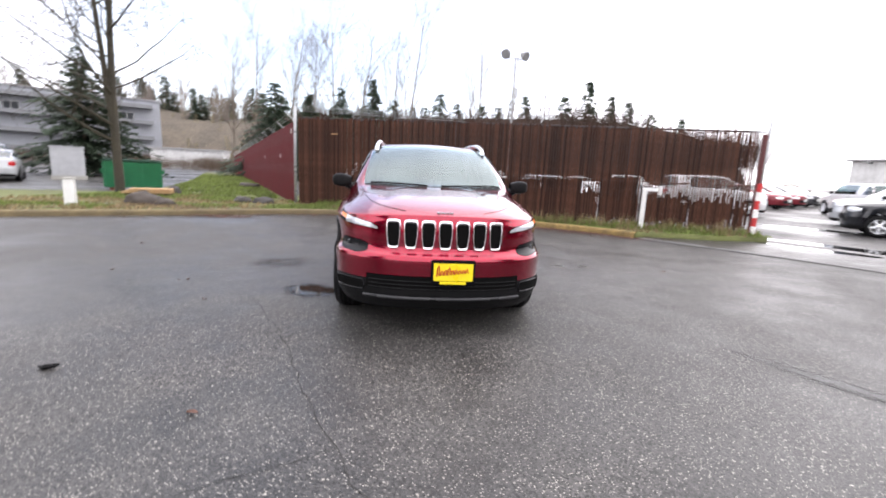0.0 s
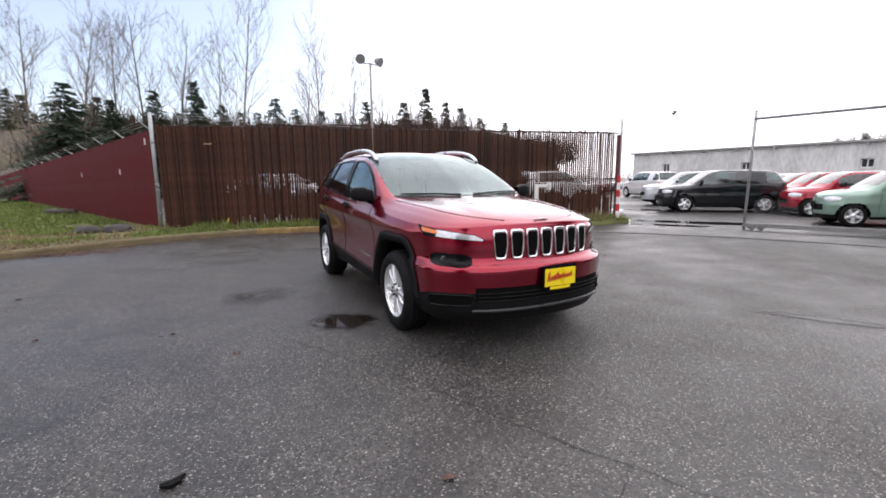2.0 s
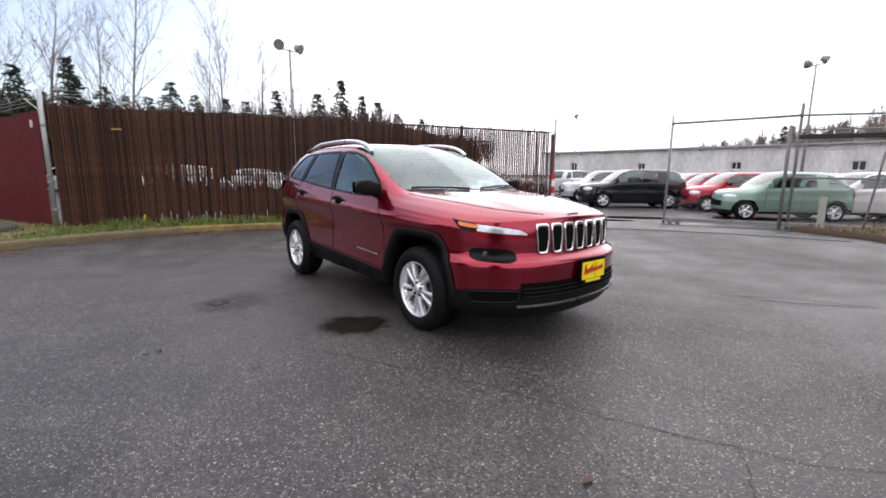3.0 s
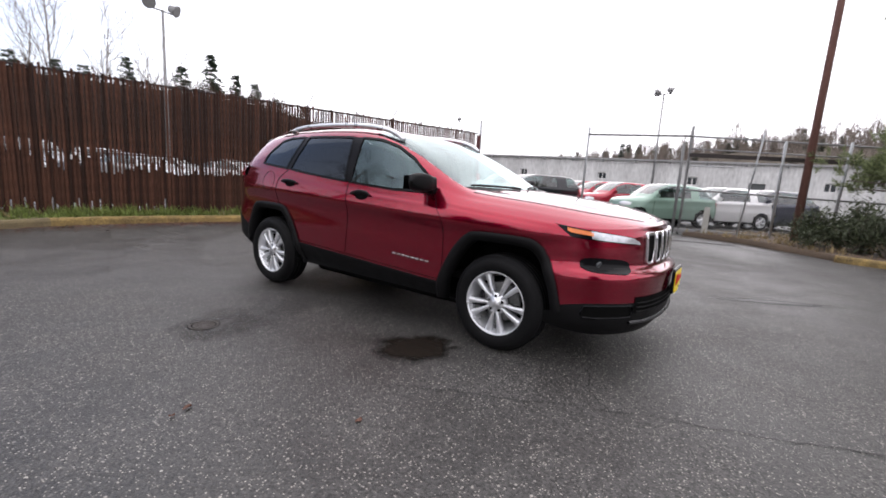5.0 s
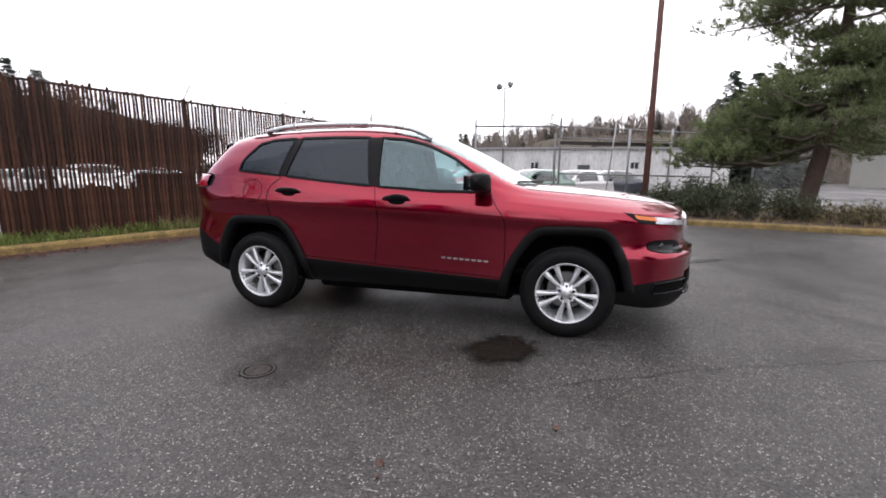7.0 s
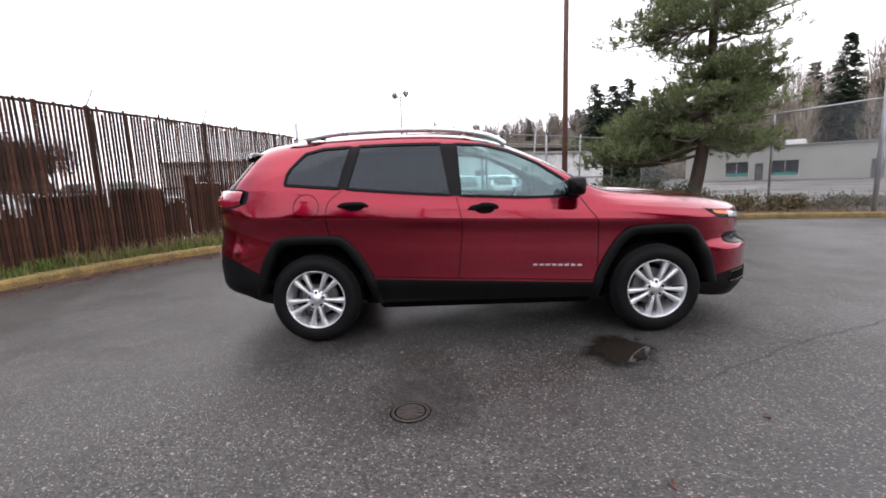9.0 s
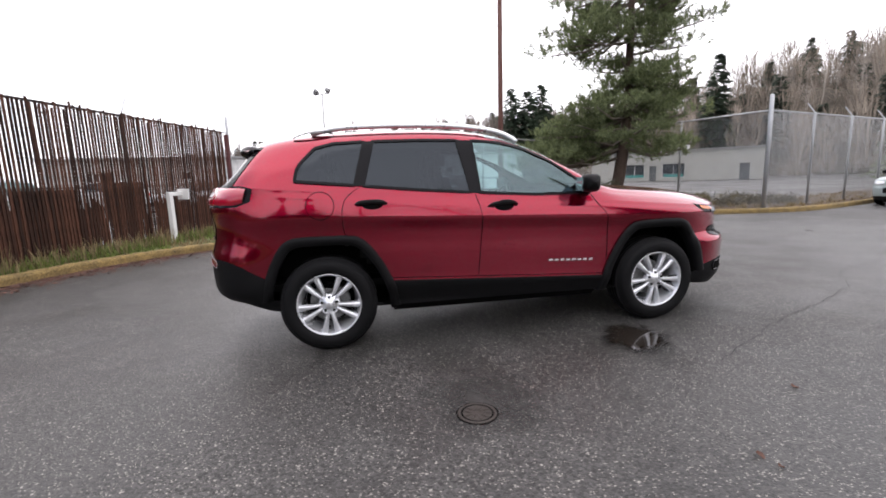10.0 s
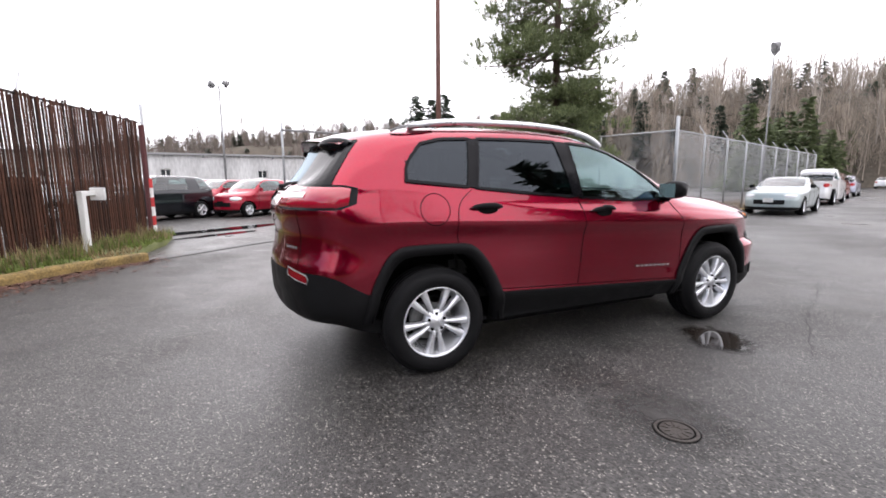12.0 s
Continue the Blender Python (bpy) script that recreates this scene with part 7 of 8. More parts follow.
# bare trees and firs beyond the slat fence: bearing, distance, height
for k, (az, dist, h) in enumerate(((-15.2, 52, 15), (-11.5, 48, 14.2), (-8.9, 50, 14.2), (-6.2, 52, 16.5), (-3.3, 50, 14.2), (0.6, 55, 15), (3.0, 46, 16.7), (11.7, 52, 16.3), (10.2, 56, 13), (16.1, 54, 13.5), (19.5, 60, 12), (-18.0, 55, 13), (24.0, 66, 13))):
    x, y = away(az, dist)
    bare_tree("birch_tree", "tall bare birch tree with fine grey twigs", x, y, h, BARK, 100 + k, r0=0.14, spread=0.36, levels=3, first=0.30, thin=0.013)
for k, (az, dist, h, r) in enumerate(((-12.5, 38, 7.6, 2.5), (-9.0, 44, 7.6, 2.2), (-5.2, 46, 8.9, 1.8), (-1.4, 48, 10.2, 1.9), (1.2, 50, 8.6, 2.6), (7.0, 50, 9.6, 2.4), (5.0, 52, 8.4, 2.4), (9.2, 50, 8.6, 2.2), (12.3, 52, 8.8, 1.5), (14.3, 52, 8.7, 1.5), (17.6, 52, 9.9, 1.6), (22.3, 52, 9.9, 2.1), (25.0, 52, 11.3, 2.0), (27.5, 54, 10.2, 1.6), (29.5, 54, 9.6, 1.8), (32.0, 56, 8.6, 1.9), (35.0, 58, 8.3, 2.0))):
    x, y = away(az, dist)
    fir("dark green fir tree beyond the fence", x, y, h, r, 300 + k)
for k in range(7, 16):
    x, y = away(-22 + 2.1 * k, 62 + 8 * (k % 3))
    fir("dark fir in the woods beyond the fence", x, y, 7.5 + 2.2 * ((k * 7) % 5) / 4, 2.6, 420 + k, dense=0.8)
fir("dark green fir tree beyond the dumpster", -20.5, 25.5, 7.8, 2.6, 351)
fir("small dark fir beyond the grass", -16.5, 47, 4.2, 1.2, 352)
near_tree = bare_tree("mossy_tree", "bare leafless tree with mossy lower trunk on the verge", -9.85, 10.6, 10.5, MOSSY_BARK, 15, r0=0.155, spread=0.72, levels=4, fork=True, first=0.14, thin=0.009, thick=0.42)


# the big pine: a bent trunk, limbs, and pads of needles
pine = tagged(empty("pine_tree", (9.95, -8.05, 0)), "large dark green pine with layered boughs beside the road", "tree")
rnd = random.Random(21)
axis = spline([(0.25, 0.35, -0.2), (0.05, 0.15, 1.5), (0.0, 0.0, 3.5), (0.05, -0.05, 6.0), (0.1, -0.1, 8.5), (0.1, -0.1, 11.2)], 6)
bm = bmesh.new()
tube(bm, axis, [0.24 * (1 - 0.85 * i / (len(axis) - 1)) for i in range(len(axis))], 10)
part("trunk", bm, mat("pine_bark", (0.075, 0.05, 0.038), 0.9, 0, 0.4, 4, 30, 0.7, 20, stretch=(1, 1, 0.4)), pine, smooth=True)
pads = []
limbs = bmesh.new()


def limb_to(z, az, reach, rise, pad):
    """A bough with flat, upturned sprays along its outer part."""
    a = radians(az)
    i = min(range(len(axis)), key=lambda j: abs(axis[j][2] - z))
    s = Vector(axis[i])
    e = s + Vector((math.sin(a) * reach, math.cos(a) * reach, rise))
    m = (s + e) / 2 + Vector((0, 0, -0.10 * reach))
    tube(limbs, [s, m, e], [0.055, 0.035, 0.012], 5)
    side = Vector((math.cos(a), -math.sin(a), 0))
    for k in range(max(3, int(reach * 1.8))):
        f = 0.32 + 0.70 * (k + rnd.random()) / max(3, int(reach * 1.8))
        p = s + (e - s) * f + side * rnd.gauss(0, 0.20 + 0.16 * f) + Vector((0, 0, rnd.gauss(0.06, 0.06) - 0.10 * reach * 4 * f * (1 - f) * 0.5))
        pads.append((p, pad * rnd.uniform(0.7, 1.25)))


for k in range(38):
    z = 1.9 + 2.7 * (k + rnd.random()) / 38
    limb_to(z, k * 137.5 + rnd.uniform(-20, 20), (2.6 - 0.35 * (z - 1.7)) * rnd.uniform(0.6, 1.0), rnd.uniform(-0.35, 0.25), 0.58)
# long low boughs over the kerb
for k in range(24):
    z = rnd.uniform(1.9, 3.7)
    limb_to(z, rnd.uniform(10, 70), rnd.uniform(0.7, 1.0) * (4.1 - 0.75 * (z - 1.9)), rnd.uniform(-0.8, -0.1), 0.56)
for k in range(10):
    limb_to(rnd.uniform(3.4, 5.6), rnd.uniform(165, 260), rnd.uniform(1.1, 2.0), rnd.uniform(-0.3, 0.3), 0.52)
for k in range(9):
    limb_to(rnd.uniform(4.3, 6.2), rnd.uniform(95, 340), rnd.uniform(0.9, 2.1), rnd.uniform(-0.3, 0.3), 0.55)
# upper tiers, heavy to one side
for k in range(16):
    limb_to(rnd.uniform(5.9, 8.2), rnd.uniform(5, 75), rnd.uniform(1.5, 3.2), rnd.uniform(-0.9, 0.4), 0.62)
for k in range(12):
    limb_to(rnd.uniform(5.8, 8.6), rnd.uniform(180, 250), rnd.uniform(1.4, 2.9), rnd.uniform(0.1, 0.8), 0.58)
for k in range(10):
    limb_to(5.4 + 3.2 * (k + rnd.random()) / 10, k * 137.5 + rnd.uniform(-20, 20), rnd.uniform(1.0, 2.2), rnd.uniform(0.0, 0.7), 0.55)
for k in range(14):
    limb_to(rnd.uniform(8.4, 11.0), k * 137.5, rnd.uniform(0.8, 2.0), rnd.uniform(-0.1, 0.5), 0.50)
part("branchwork", limbs, BARK, pine)["kind"] = "stuff"
ng = np.random.default_rng(3)
PER_TUFT, TUFTS = 26, 18
pad_at = np.repeat(np.array([tuple(p) for p, s in pads]), TUFTS, axis=0)
pad_size = np.repeat(np.array([s for p, s in pads]), TUFTS)[:, None]
spread = np.clip(ng.normal(size=(len(pad_at), 3)), -1.7, 1.7) * np.array((0.36, 0.36, 0.15)) * pad_size
spread[:, 2] -= 0.12 * (spread[:, 0] ** 2 + spread[:, 1] ** 2)
lean = spread * np.array((1.5, 1.5, 0.6)) + ng.normal(size=spread.shape) * 0.25 + np.array((0, 0, 0.55))
lean /= np.linalg.norm(lean, axis=1)[:, None]
lean = np.repeat(lean, PER_TUFT, axis=0)
count = len(lean)
step = ng.uniform(0.0, 0.24, count)[:, None]
root = np.repeat(pad_at + spread, PER_TUFT, axis=0) + lean * step
d = lean * 1.1 + ng.normal(size=(count, 3)) * 0.55
d /= np.linalg.norm(d, axis=1)[:, None]
w = np.cross(d, ng.normal(size=(count, 3)))
w /= np.linalg.norm(w, axis=1)[:, None]
ln, wd = ng.uniform(0.11, 0.19, count)[:, None], ng.uniform(0.006, 0.013, count)[:, None]
quads = np.stack((root - w * wd * 0.4, root + d * ln * 0.55 - w * wd, root + d * ln, root + d * ln * 0.55 + w * wd), axis=1).reshape(-1, 3)
crown = from_arrays("crown", quads, np.arange(count * 4).reshape(-1, 4), PINE, pine)
crown["kind"] = "stuff"


# shrubs along the kerb
def shrub(label, x, y, r, h, seed, material=SHRUB, leaf=0.06, count=900):
    rnd = random.Random(seed)
    ob = tagged(empty("shrub", (x, y, 0.1)), label, "shrub", "shrubs by the kerb")
    verts, faces = [], []
    stems = bmesh.new()
    tips = []
    for k in range(16):
        a, f = rnd.uniform(0, math.tau), rnd.uniform(0.2, 1)
        tip = Vector((math.cos(a) * r * f, math.sin(a) * r * f, h * rnd.uniform(0.55, 1.05) * (1.1 - 0.5 * f)))
        tube(stems, [(0, 0, 0), tip * 0.5 + Vector((0, 0, 0.05)), tip], [0.012, 0.008, 0.003], 4)
        tips.append(tip)
    part("stem", stems, BARK, ob)
    for k in range(count):
        tip = rnd.choice(tips)
        p = tip * rnd.uniform(0.35, 1.0) + Vector((rnd.gauss(0, 0.12), rnd.gauss(0, 0.12), rnd.gauss(0, 0.09)))
        p.z = max(p.z, 0.02)
        d = Vector((rnd.gauss(0, 0.6), rnd.gauss(0, 0.6), rnd.uniform(0.2, 1))).normalized()
        w = d.cross(Vector((rnd.gauss(0, 1), rnd.gauss(0, 1), rnd.gauss(0, 1)))).normalized()
        l, ww = leaf * rnd.uniform(0.8, 2.0), leaf * rnd.uniform(0.10, 0.24)
        n = len(verts)
        verts += [p, p + d * l * 0.5 - w * ww, p + d * l, p + d * l * 0.5 + w * ww]
        faces.append((n, n + 1, n + 2, n + 3))
    lv = from_arrays("foliage", verts, faces, material, ob)
    lv["kind"] = "stuff"
    return ob


IVY = mat("brownish_groundcover", (0.13, 0.108, 0.052), 0.8, 0, 0.4, 1, 20, by_island=0.6)
rnd2 = random.Random(8)
for k, (x, y, r, h) in enumerate(((9.75, -4.05, 0.5, 0.9), (9.25, -4.7, 0.6, 1.05), (8.95, -5.2, 0.7, 1.2), (9.2, -6.1, 0.7, 1.05), (9.6, -4.9, 0.7, 1.3), (10.2, -5.9, 0.8, 1.2), (9.0, -7.0, 0.7, 0.9), (10.3, -4.6, 0.5, 0.8))):
    shrub("dark green broom shrub beside the kerb", x, y, r, h, 40 + k, SHRUB, 0.075, 2000)
for k in range(12):
    f = k / 11
    shrub("low brownish ground cover beside the kerb", 8.6 - 1.0 * f + rnd2.uniform(0, 1.1), -7.2 - 5.6 * f, 0.75 - 0.3 * f, 0.52 - 0.34 * f, 70 + k, IVY, 0.08, 800)


# ---- far woods and hills ----
HILL = mat("winter_hillside", (0.085, 0.070, 0.052), 0.95, 0, 0.55, 0.25, 2.2)


def ridge(name, label, points, width, material=HILL):
    """A bank along (x, y, height)."""
    pts = spline(points, 8)
    rows = []
    for i, p in enumerate(pts):
        a, c = pts[max(i - 1, 0)], pts[min(i + 1, len(pts) - 1)]
        d = Vector((c[0] - a[0], c[1] - a[1])).normalized()
        row = []
        for o, f in ((-1, -0.05), (-0.7, 0.25), (-0.4, 0.7), (-0.1, 0.97), (0.2, 1.0), (0.6, 0.8), (1, -0.05)):
            x, y = p[0] + d.y * o * width, p[1] - d.x * o * width
            row.append((x, y, max(p[2] * f * (1 + 0.25 * noise.noise((x * 0.06, y * 0.06, 0))), -0.3)))
        rows.append(row)
    bm = bmesh.new()
    sheet(bm, rows)
    return tagged(part(name, bm, material, smooth=True), label, "hill", kind="structure")


ridge("backdrop_hill_north", "far low wooded hill", [(-130, 60, 8), (-75, 95, 12), (-30, 105, 11), (5, 105, 6), (30, 105, 3), (50, 100, 0.5)], 26)
ridge("backdrop_hill_east", "far low wooded hill behind the lot", [(130, 60, 1.2), (140, 30, 7), (140, 0, 12), (120, -45, 14), (110, -80, 16)], 30)
ridge("backdrop_hill_south", "wooded hillside above the road", [(120, -60, 10), (85, -85, 17), (62, -98, 18), (40, -112, 16), (36, -150, 12)], 24)


def woods(name, label, spots, kinds, material):
    verts, faces, base = [], [], 0
    for x, y, z, h in spots:
        v, f = kinds[rw.randrange(len(kinds))]
        a = rw.uniform(0, math.tau)
        c, s = math.cos(a) * h, math.sin(a) * h
        verts.append(np.stack((x + v[:, 0] * c - v[:, 1] * s, y + v[:, 0] * s + v[:, 1] * c, z + v[:, 2] * h), axis=1))
        faces.append(np.array(f, np.int32) + base)
        base += len(v)
    ob = from_arrays(name, np.concatenate(verts), np.concatenate(faces), material)
    return tagged(ob, label, "woods", kind="stuff")


rw = random.Random(5)
unit_firs = [needle_mesh(1.0, 0.20 + 0.03 * k, 500 + k, 0.36, tuft=0.11) for k in range(4)]
unit_broad = [needle_mesh(1.0, 0.30 + 0.04 * k, 540 + k, 0.5, droop=0.3, base=0.02, tuft=0.085) for k in range(3)]


def twig_mesh(seed):
    """A bare tree of unit height as thin upright slivers."""
    r = random.Random(seed)
    verts, faces = [], []

    def sliver(p, d, l, w):
        s = d.cross(Vector((r.gauss(0, 1), r.gauss(0, 1), 0.01))).normalized() * w
        n = len(verts)
        q = p + d * l
        verts.extend([p - s, p + s, q + s * 0.3, q - s * 0.3])
        faces.append((n, n + 1, n + 2, n + 3))
        return q
    for k in range(2):
        sliver(Vector((0, 0, 0)), Vector((r.gauss(0, 0.03), r.gauss(0, 0.03), 1)).normalized(), 1.0, 0.006)
    for k in range(36):
        z = r.uniform(0.2, 0.95)
        a = r.uniform(0, math.tau)
        d = Vector((math.cos(a), math.sin(a), r.uniform(0.7, 1.8))).normalized()
        q = sliver(Vector((0, 0, z)), d, r.uniform(0.12, 0.30) * (1.15 - z * 0.6), 0.0022)
        for j in range(3):
            d2 = (d + Vector((r.gauss(0, 0.5), r.gauss(0, 0.5), r.gauss(0.2, 0.4)))).normalized()
            sliver(q - d * 0.06 * j, d2, r.uniform(0.05, 0.14), 0.0015)
    return np.array([tuple(v) for v in verts]), faces


unit_bare = [twig_mesh(700 + k) for k in range(5)]


def far_tree_mesh(seed):
    """A bare far tree of unit height: a stem and a brush of upright limbs."""
    r = random.Random(seed)
    verts, faces = [], []
    wide = r.uniform(0.10, 0.17)
    for k in range(75):
        stem = k < 2
        z, a, f = (0.0, 0.0, 0.0) if stem else (r.uniform(0.12, 0.8), r.uniform(0, math.tau), r.random() ** 0.6)
        reach = wide * f * math.sin(math.pi * min(0.95, 0.25 + 0.7 * z))
        p = Vector((math.cos(a) * reach, math.sin(a) * reach, z))
        d = Vector((math.cos(a) * 0.35 * f + r.gauss(0, 0.10), math.sin(a) * 0.35 * f + r.gauss(0, 0.10), 1)).normalized()
        l = 1.0 if stem else min(r.uniform(0.12, 0.30), 1.02 - z)
        side = d.cross(Vector((r.gauss(0, 1), r.gauss(0, 1), 0.01))).normalized() * (0.010 if stem else r.uniform(0.004, 0.010))
        q = p + d * l
        n = len(verts)
        verts += [p - side, p + side, q + side * 0.25, q - side * 0.25]
        faces.append((n, n + 1, n + 2, n + 3))
    return np.array([tuple(v) for v in verts]), faces


unit_far = [far_tree_mesh(760 + k) for k in range(6)]


def brush_mesh(seed):
    r = random.Random(seed)
    verts, faces = [], []
    for k in range(300):
        a, f = r.uniform(0, math.tau), r.random() ** 0.5
        p = Vector((math.cos(a) * f * 0.55, math.sin(a) * f * 0.55, r.uniform(0, 0.5)))
        d = Vector((r.gauss(0, 0.4), r.gauss(0, 0.4), 1)).normalized()
        s = d.cross(Vector((r.gauss(0, 1), r.gauss(0, 1), 0.01))).normalized() * r.uniform(0.002, 0.0065)
        q = p + d * r.uniform(0.2, 0.5)
        n = len(verts)
        verts += [p - s, p + s, q + s * 0.4, q - s * 0.4]
        faces.append((n, n + 1, n + 2, n + 3))
    return np.array([tuple(v) for v in verts]), faces


unit_brush = [brush_mesh(800 + k) for k in range(4)]


def along(points, count, spread, z0=0.0):
    pts = spline(points, 10)
    out = []
    for _ in range(count):
        p = pts[rw.randrange(len(pts))]
        out.append((p[0] + rw.gauss(0, spread), p[1] + rw.gauss(0, spread), p[2]))
    return out


# Aerial haze is painted in: the next three far colours are made paler.
FAR_FIR = leafy(mat("hazed_far_needles", (0.062, 0.082, 0.058), 0.85, 0, 0.35, 0.4, 8, by_island=0.35), 0.4)
SLOPE_BRUSH = mat("hazed_slope_brush", (0.27, 0.225, 0.18), 0.95, 0, 0.35, 0.4, 6, by_island=0.35)
HAZED_TWIG = mat("hazed_bare_twigs", (0.34, 0.30, 0.26), 0.95, 0, 0.3, 0.2, 3, by_island=0.3)
OLIVE_TWIG = mat("olive_brown_twigs", (0.19, 0.165, 0.105), 0.95, 0, 0.35, 0.2, 3, by_island=0.35)
FAR_TWIG = mat("far_slope_twigs", (0.17, 0.14, 0.118), 0.95, 0, 0.35, 0.2, 3, by_island=0.35)
# brown thicket behind the slat fence
THICKET = mat("wet_brown_thicket", (0.040, 0.021, 0.013), 0.95, 0, 0.45, 0.5, 6, by_island=0.4)
ridge("backdrop_bank", "bank of dense brown brambles behind the lot", [(-16, 52, 5.6), (-12, 50, 6.0), (-6, 47.5, 6.4), (6, 45.5, 6.8), (16, 42, 6.7), (22, 37, 5.9), (26, 33, 5.0), (28.4, 30.6, 3.6), (29.6, 29.4, 0.3)], 3.2, THICKET)
thick = along([(-12, 49, 0), (-6, 46, 0), (6, 44, 0), (15, 40.5, 0), (20, 37.5, 0), (24, 34.5, 0), (27.5, 31.4, 0)], 380, 1.3)
woods("thicket", "dense brown leafless thicket behind the fence", [(x, y, 1.0, rw.uniform(5.4, 8.2)) if x < 20 else (x, y, 2.6, rw.uniform(2.4, 3.8)) for x, y, z in thick], unit_brush, THICKET)
north_front = []
for x, y, z in along([(-120, 64, 8), (-75, 95, 12), (-30, 105, 11), (5, 105, 6)], 420, 3):
    rise = rw.uniform(0.0, 1.0)
    ln = math.hypot(x, y)
    north_front.append((x - x / ln * 24 * (1 - rise), y - y / ln * 24 * (1 - rise), max(z * (rise ** 0.8) - 0.6, 0)))
woods("far_woods", "bare olive-brown trees covering the low hill", [(x, y, z, rw.uniform(2.4, 4.4)) for x, y, z in north_front], unit_far, OLIVE_TWIG)
low_t = along([(-60, 45, 0), (-40, 58, 0), (-24, 60, 0), (-15, 52, 0)], 200, 4)
woods("brush", "brown leafless brush and shrubs", [(x, y, 0, rw.uniform(1.2, 2.4)) for x, y, z in low_t], unit_brush, BRUSH)
north = along([(-110, 75, 8), (-75, 95, 10), (-30, 105, 9.5), (5, 105, 5), (30, 105, 2.5)], 330, 8)
woods("far_woods", "far bare brown woods on the hill", [(x, y, z - 1, rw.uniform(5, 9)) for x, y, z in north], unit_far + unit_bare, FAR_TWIG)
woods("far_firs", "far dark conifers on the hill", [(x, y, z - 1, rw.uniform(5, 9)) for x, y, z in north[:50]], unit_firs, FIR)
east = along([(138, 40, 5), (140, 0, 11), (120, -45, 13), (110, -70, 14)], 460, 9)
low_e = along([(60, 95, 1), (85, 85, 1), (120, 60, 1), (135, 45, 1)], 120, 6)
woods("far_woods", "low far bare trees beyond the lot", [(x, y, 0, rw.uniform(2, 4)) for x, y, z in low_e], unit_bare + unit_brush, HAZED_TWIG)
woods("far_woods", "far bare brown woods behind the lot", [(x, y, z - 1, rw.uniform(4, 7.5)) for x, y, z in east], unit_far, FAR_TWIG)
woods("far_firs", "far dark conifers behind the lot", [(x, y, z - 2, rw.uniform(4, 8)) for x, y, z in east[:70]], unit_firs, FAR_FIR)
front = []
for x, y, z in along([(132, 58, 1.5), (140, 30, 7), (140, 0, 12), (120, -45, 14), (110, -70, 15)], 700, 3):
    rise = rw.uniform(0.0, 1.0)
    ln = math.hypot(x, y)
    front.append((x - x / ln * 27 * (1 - rise), y - y / ln * 27 * (1 - rise), max(z * (rise ** 0.8) - 0.6, 0)))
woods("far_woods", "bare brown trees covering the far slope", [(x, y, z, rw.uniform(4.5, 8.0)) for x, y, z in front], unit_far, FAR_TWIG)
woods("far_brush", "brown brush covering the far slope", [(x, y, z - 0.5, rw.uniform(2.0, 4.0)) for x, y, z in front[:260]], unit_brush[:2], FAR_TWIG)
woods("far_firs", "dark conifers among bare trees on the far slope", [(x, y, z, rw.uniform(3.5, 7)) for x, y, z in front[300:350]], unit_firs, FAR_FIR)
south = along([(105, -62, 8), (85, -80, 14), (62, -92, 15), (45, -100, 13), (34, -118, 11), (36, -150, 11)], 520, 8)
woods("far_woods", "bare brown woods on the hillside above the road", [(x, y, max(z - 4 + rw.uniform(-3, 3), 0), rw.uniform(7, 12)) for x, y, z in south], unit_bare, HAZED_TWIG)
woods("far_firs", "dark conifers on the hillside above the road", [(x, y, max(z - 5 + rw.uniform(-4, 1), 0), rw.uniform(6, 13)) for x, y, z in south[:75]], unit_firs, FAR_FIR)
YOUNG_FIR = leafy(mat("young_conifer_needles", (0.125, 0.155, 0.075), 0.8, 0, 0.4, 0.6, 12, by_island=0.4), 0.4)
slope = []
for x, y, z in along([(112, -60, 9), (85, -85, 17), (62, -98, 18), (40, -112, 16), (36, -140, 12)], 560, 3):
    back = rw.uniform(2, 25)
    ln = math.hypot(x, y)
    slope.append((x - x / ln * back, y - y / ln * back, z * max(0.0, 1 - (back / 25) ** 1.5) - 0.5))
woods("hillside_woods", "bare brown trees on the near slope above the road, paled for haze", [(x, y, z, rw.uniform(6.5, 11.5)) for x, y, z in slope], unit_bare + unit_far, SLOPE_BRUSH)
woods("hillside_brush", "brown leafless brush covering the near slope", [(x, y, z - 0.5, rw.uniform(2.5, 5)) for x, y, z in slope[:260]], unit_brush[:2], SLOPE_BRUSH)
woods("hillside_firs", "dark conifers among bare trees on the slope", [(x, y, z, rw.uniform(5, 11)) for x, y, z in slope[170:215]], unit_broad, FAR_FIR)
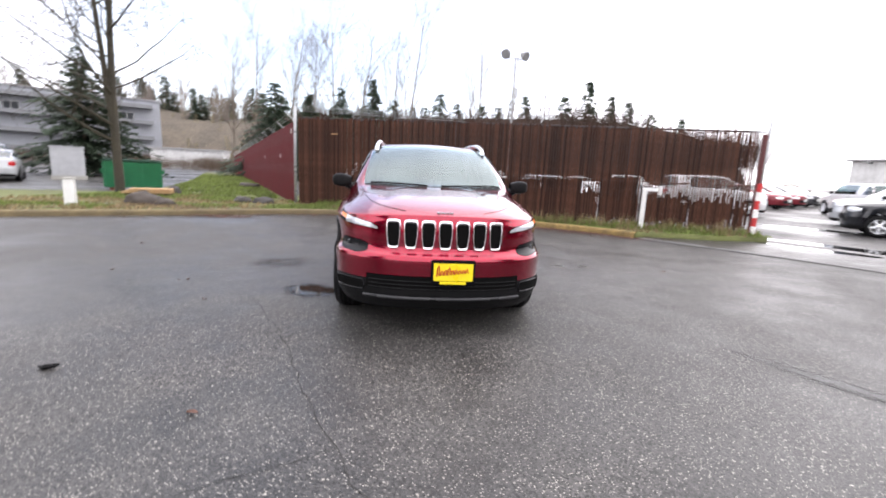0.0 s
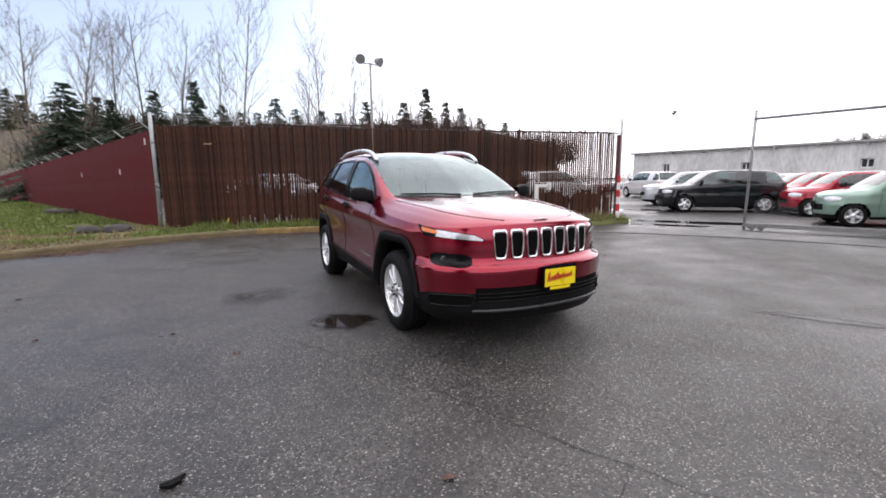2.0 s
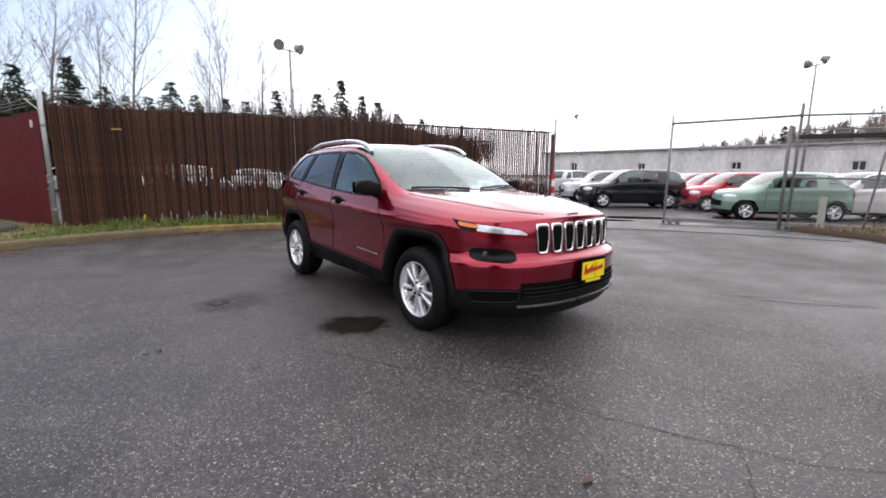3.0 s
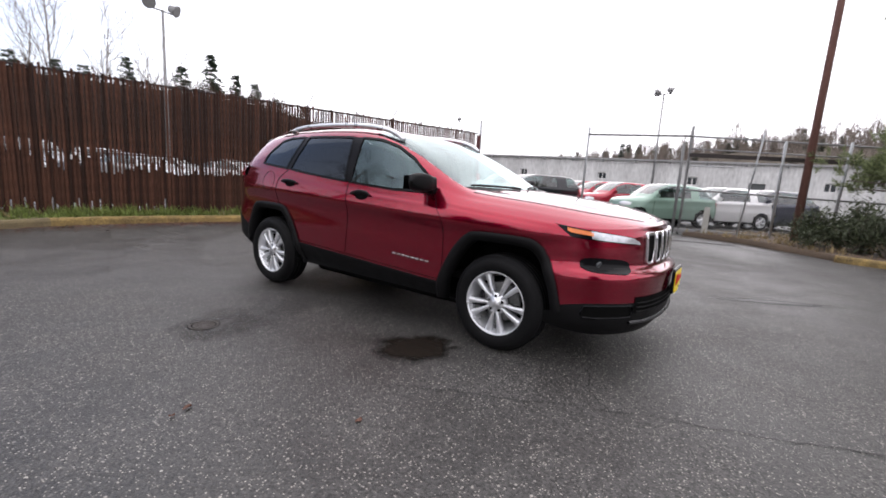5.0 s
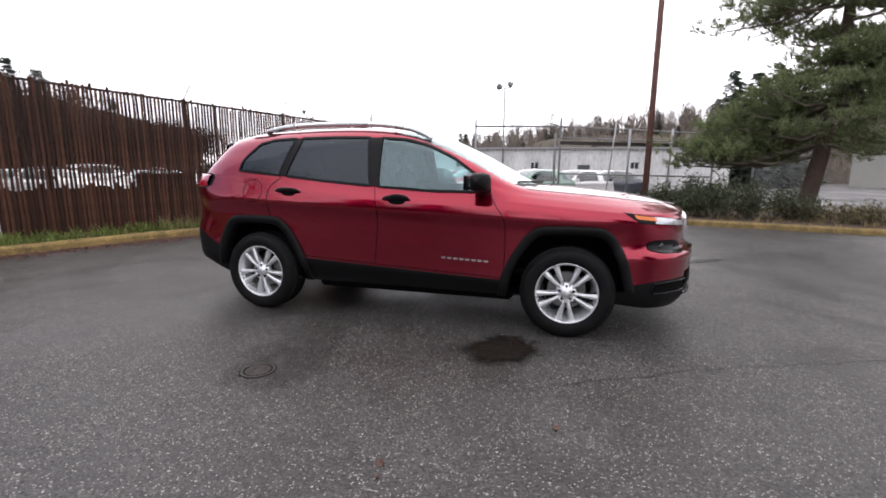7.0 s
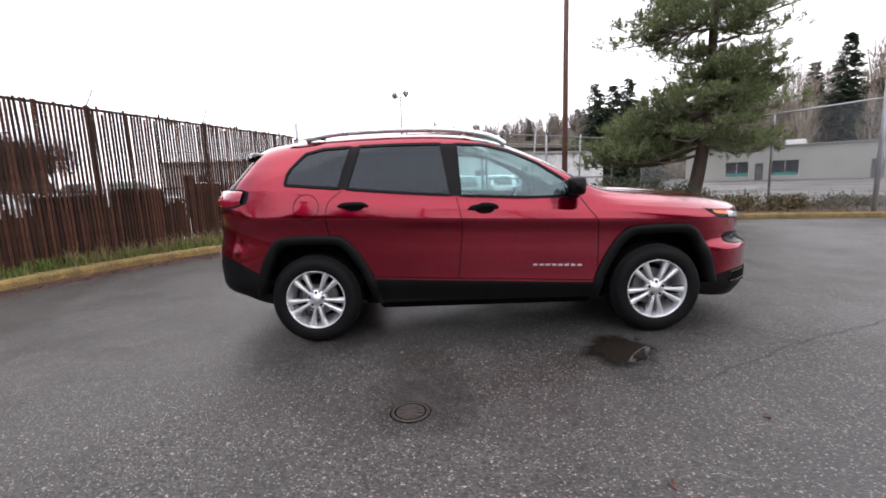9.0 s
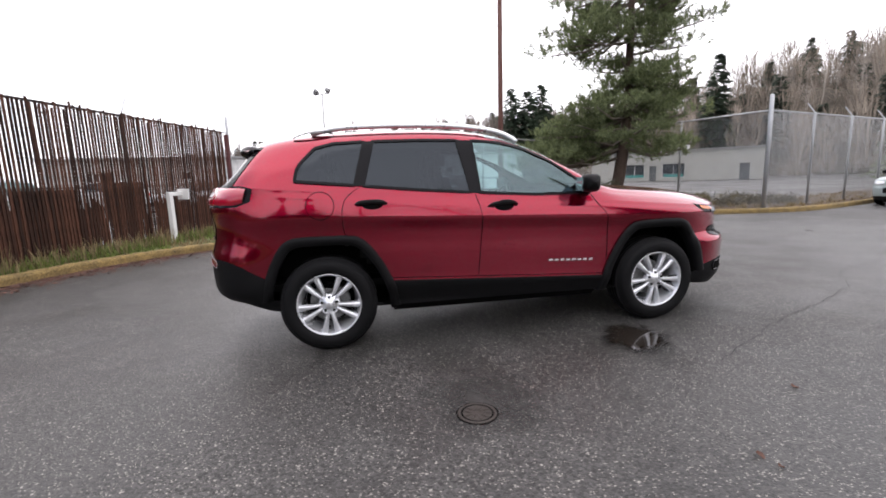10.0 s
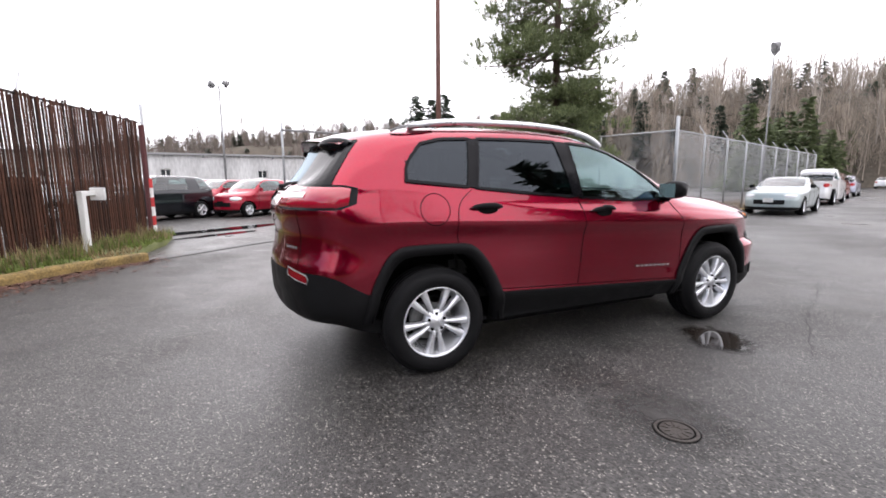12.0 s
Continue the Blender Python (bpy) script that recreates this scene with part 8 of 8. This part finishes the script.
woods("hillside_conifers", "green young conifers low on the slope", [(x, y, z * 0.4, rw.uniform(5.5, 9)) for x, y, z in slope[215:250]], unit_broad, YOUNG_FIR)
roadside = along([(27, -52, 0), (32, -62, 0), (41, -74, 0), (52, -78, 0)], 24, 2.0)
woods("roadside_conifers", "dark green young conifers at the roadside", [(x, y, 0, rw.uniform(5.5, 10.0)) for x, y, z in roadside], unit_broad, YOUNG_FIR)
for k, (az, dist, h, r) in enumerate(((109.0, 60, 12.4, 3.0), (111.0, 60, 12.0, 3.2), (112.6, 62, 13.0, 3.0), (131.6, 70, 15.6, 2.4), (134.0, 72, 10.5, 2.2), (138.0, 78, 14.5, 2.6), (139.4, 80, 16.2, 2.2), (142.5, 80, 16.4, 2.4), (144.4, 82, 16.4, 2.6), (141.0, 74, 11, 2.8))):
    far = 1.0 if k < 3 else 1.5
    x, y = away(az, dist * far, (-4.2, 0.7))
    h, r = h * far, r * far
    fir("tall dark fir beyond the lot" if k < 3 else "tall dark fir on the hillside above the road", x, y, h, r, 900 + k, dense=1.3)

fir("tall dark fir across the road", -12.5, -13.0, 17, 2.6, 955, dense=1.4)
# rising ground and trees on the camera's own side, seen in the glass
ridge("backdrop_hill_west", "low wooded rise behind the road", [(-130, 60, 6), (-85, 20, 4), (-80, -20, 4), (-75, -60, 5), (-20, -120, 7), (36, -150, 10)], 18)
west = along([(-85, 25, 3), (-80, -20, 3), (-75, -60, 4), (-20, -115, 5), (20, -140, 6)], 150, 6)
woods("far_woods", "bare brown woods behind the road", [(x, y, z - 1, rw.uniform(5, 8)) for x, y, z in west], unit_bare, HAZED_TWIG)
for k, (x, y, h, r) in enumerate(((-26, 12, 15, 3.4), (-23, 6, 13, 3.0))):
    fir("tall dark fir across the road", x, y, h, r, 950 + k, dense=1.4)
for k, (x, y, h) in enumerate(((-18, -4, 13), (-20, 1, 14))):
    bare_tree("street_tree", "bare broad street tree across the road", x, y, h, BARK, 980 + k, r0=0.2, spread=0.5, levels=3, first=0.2)
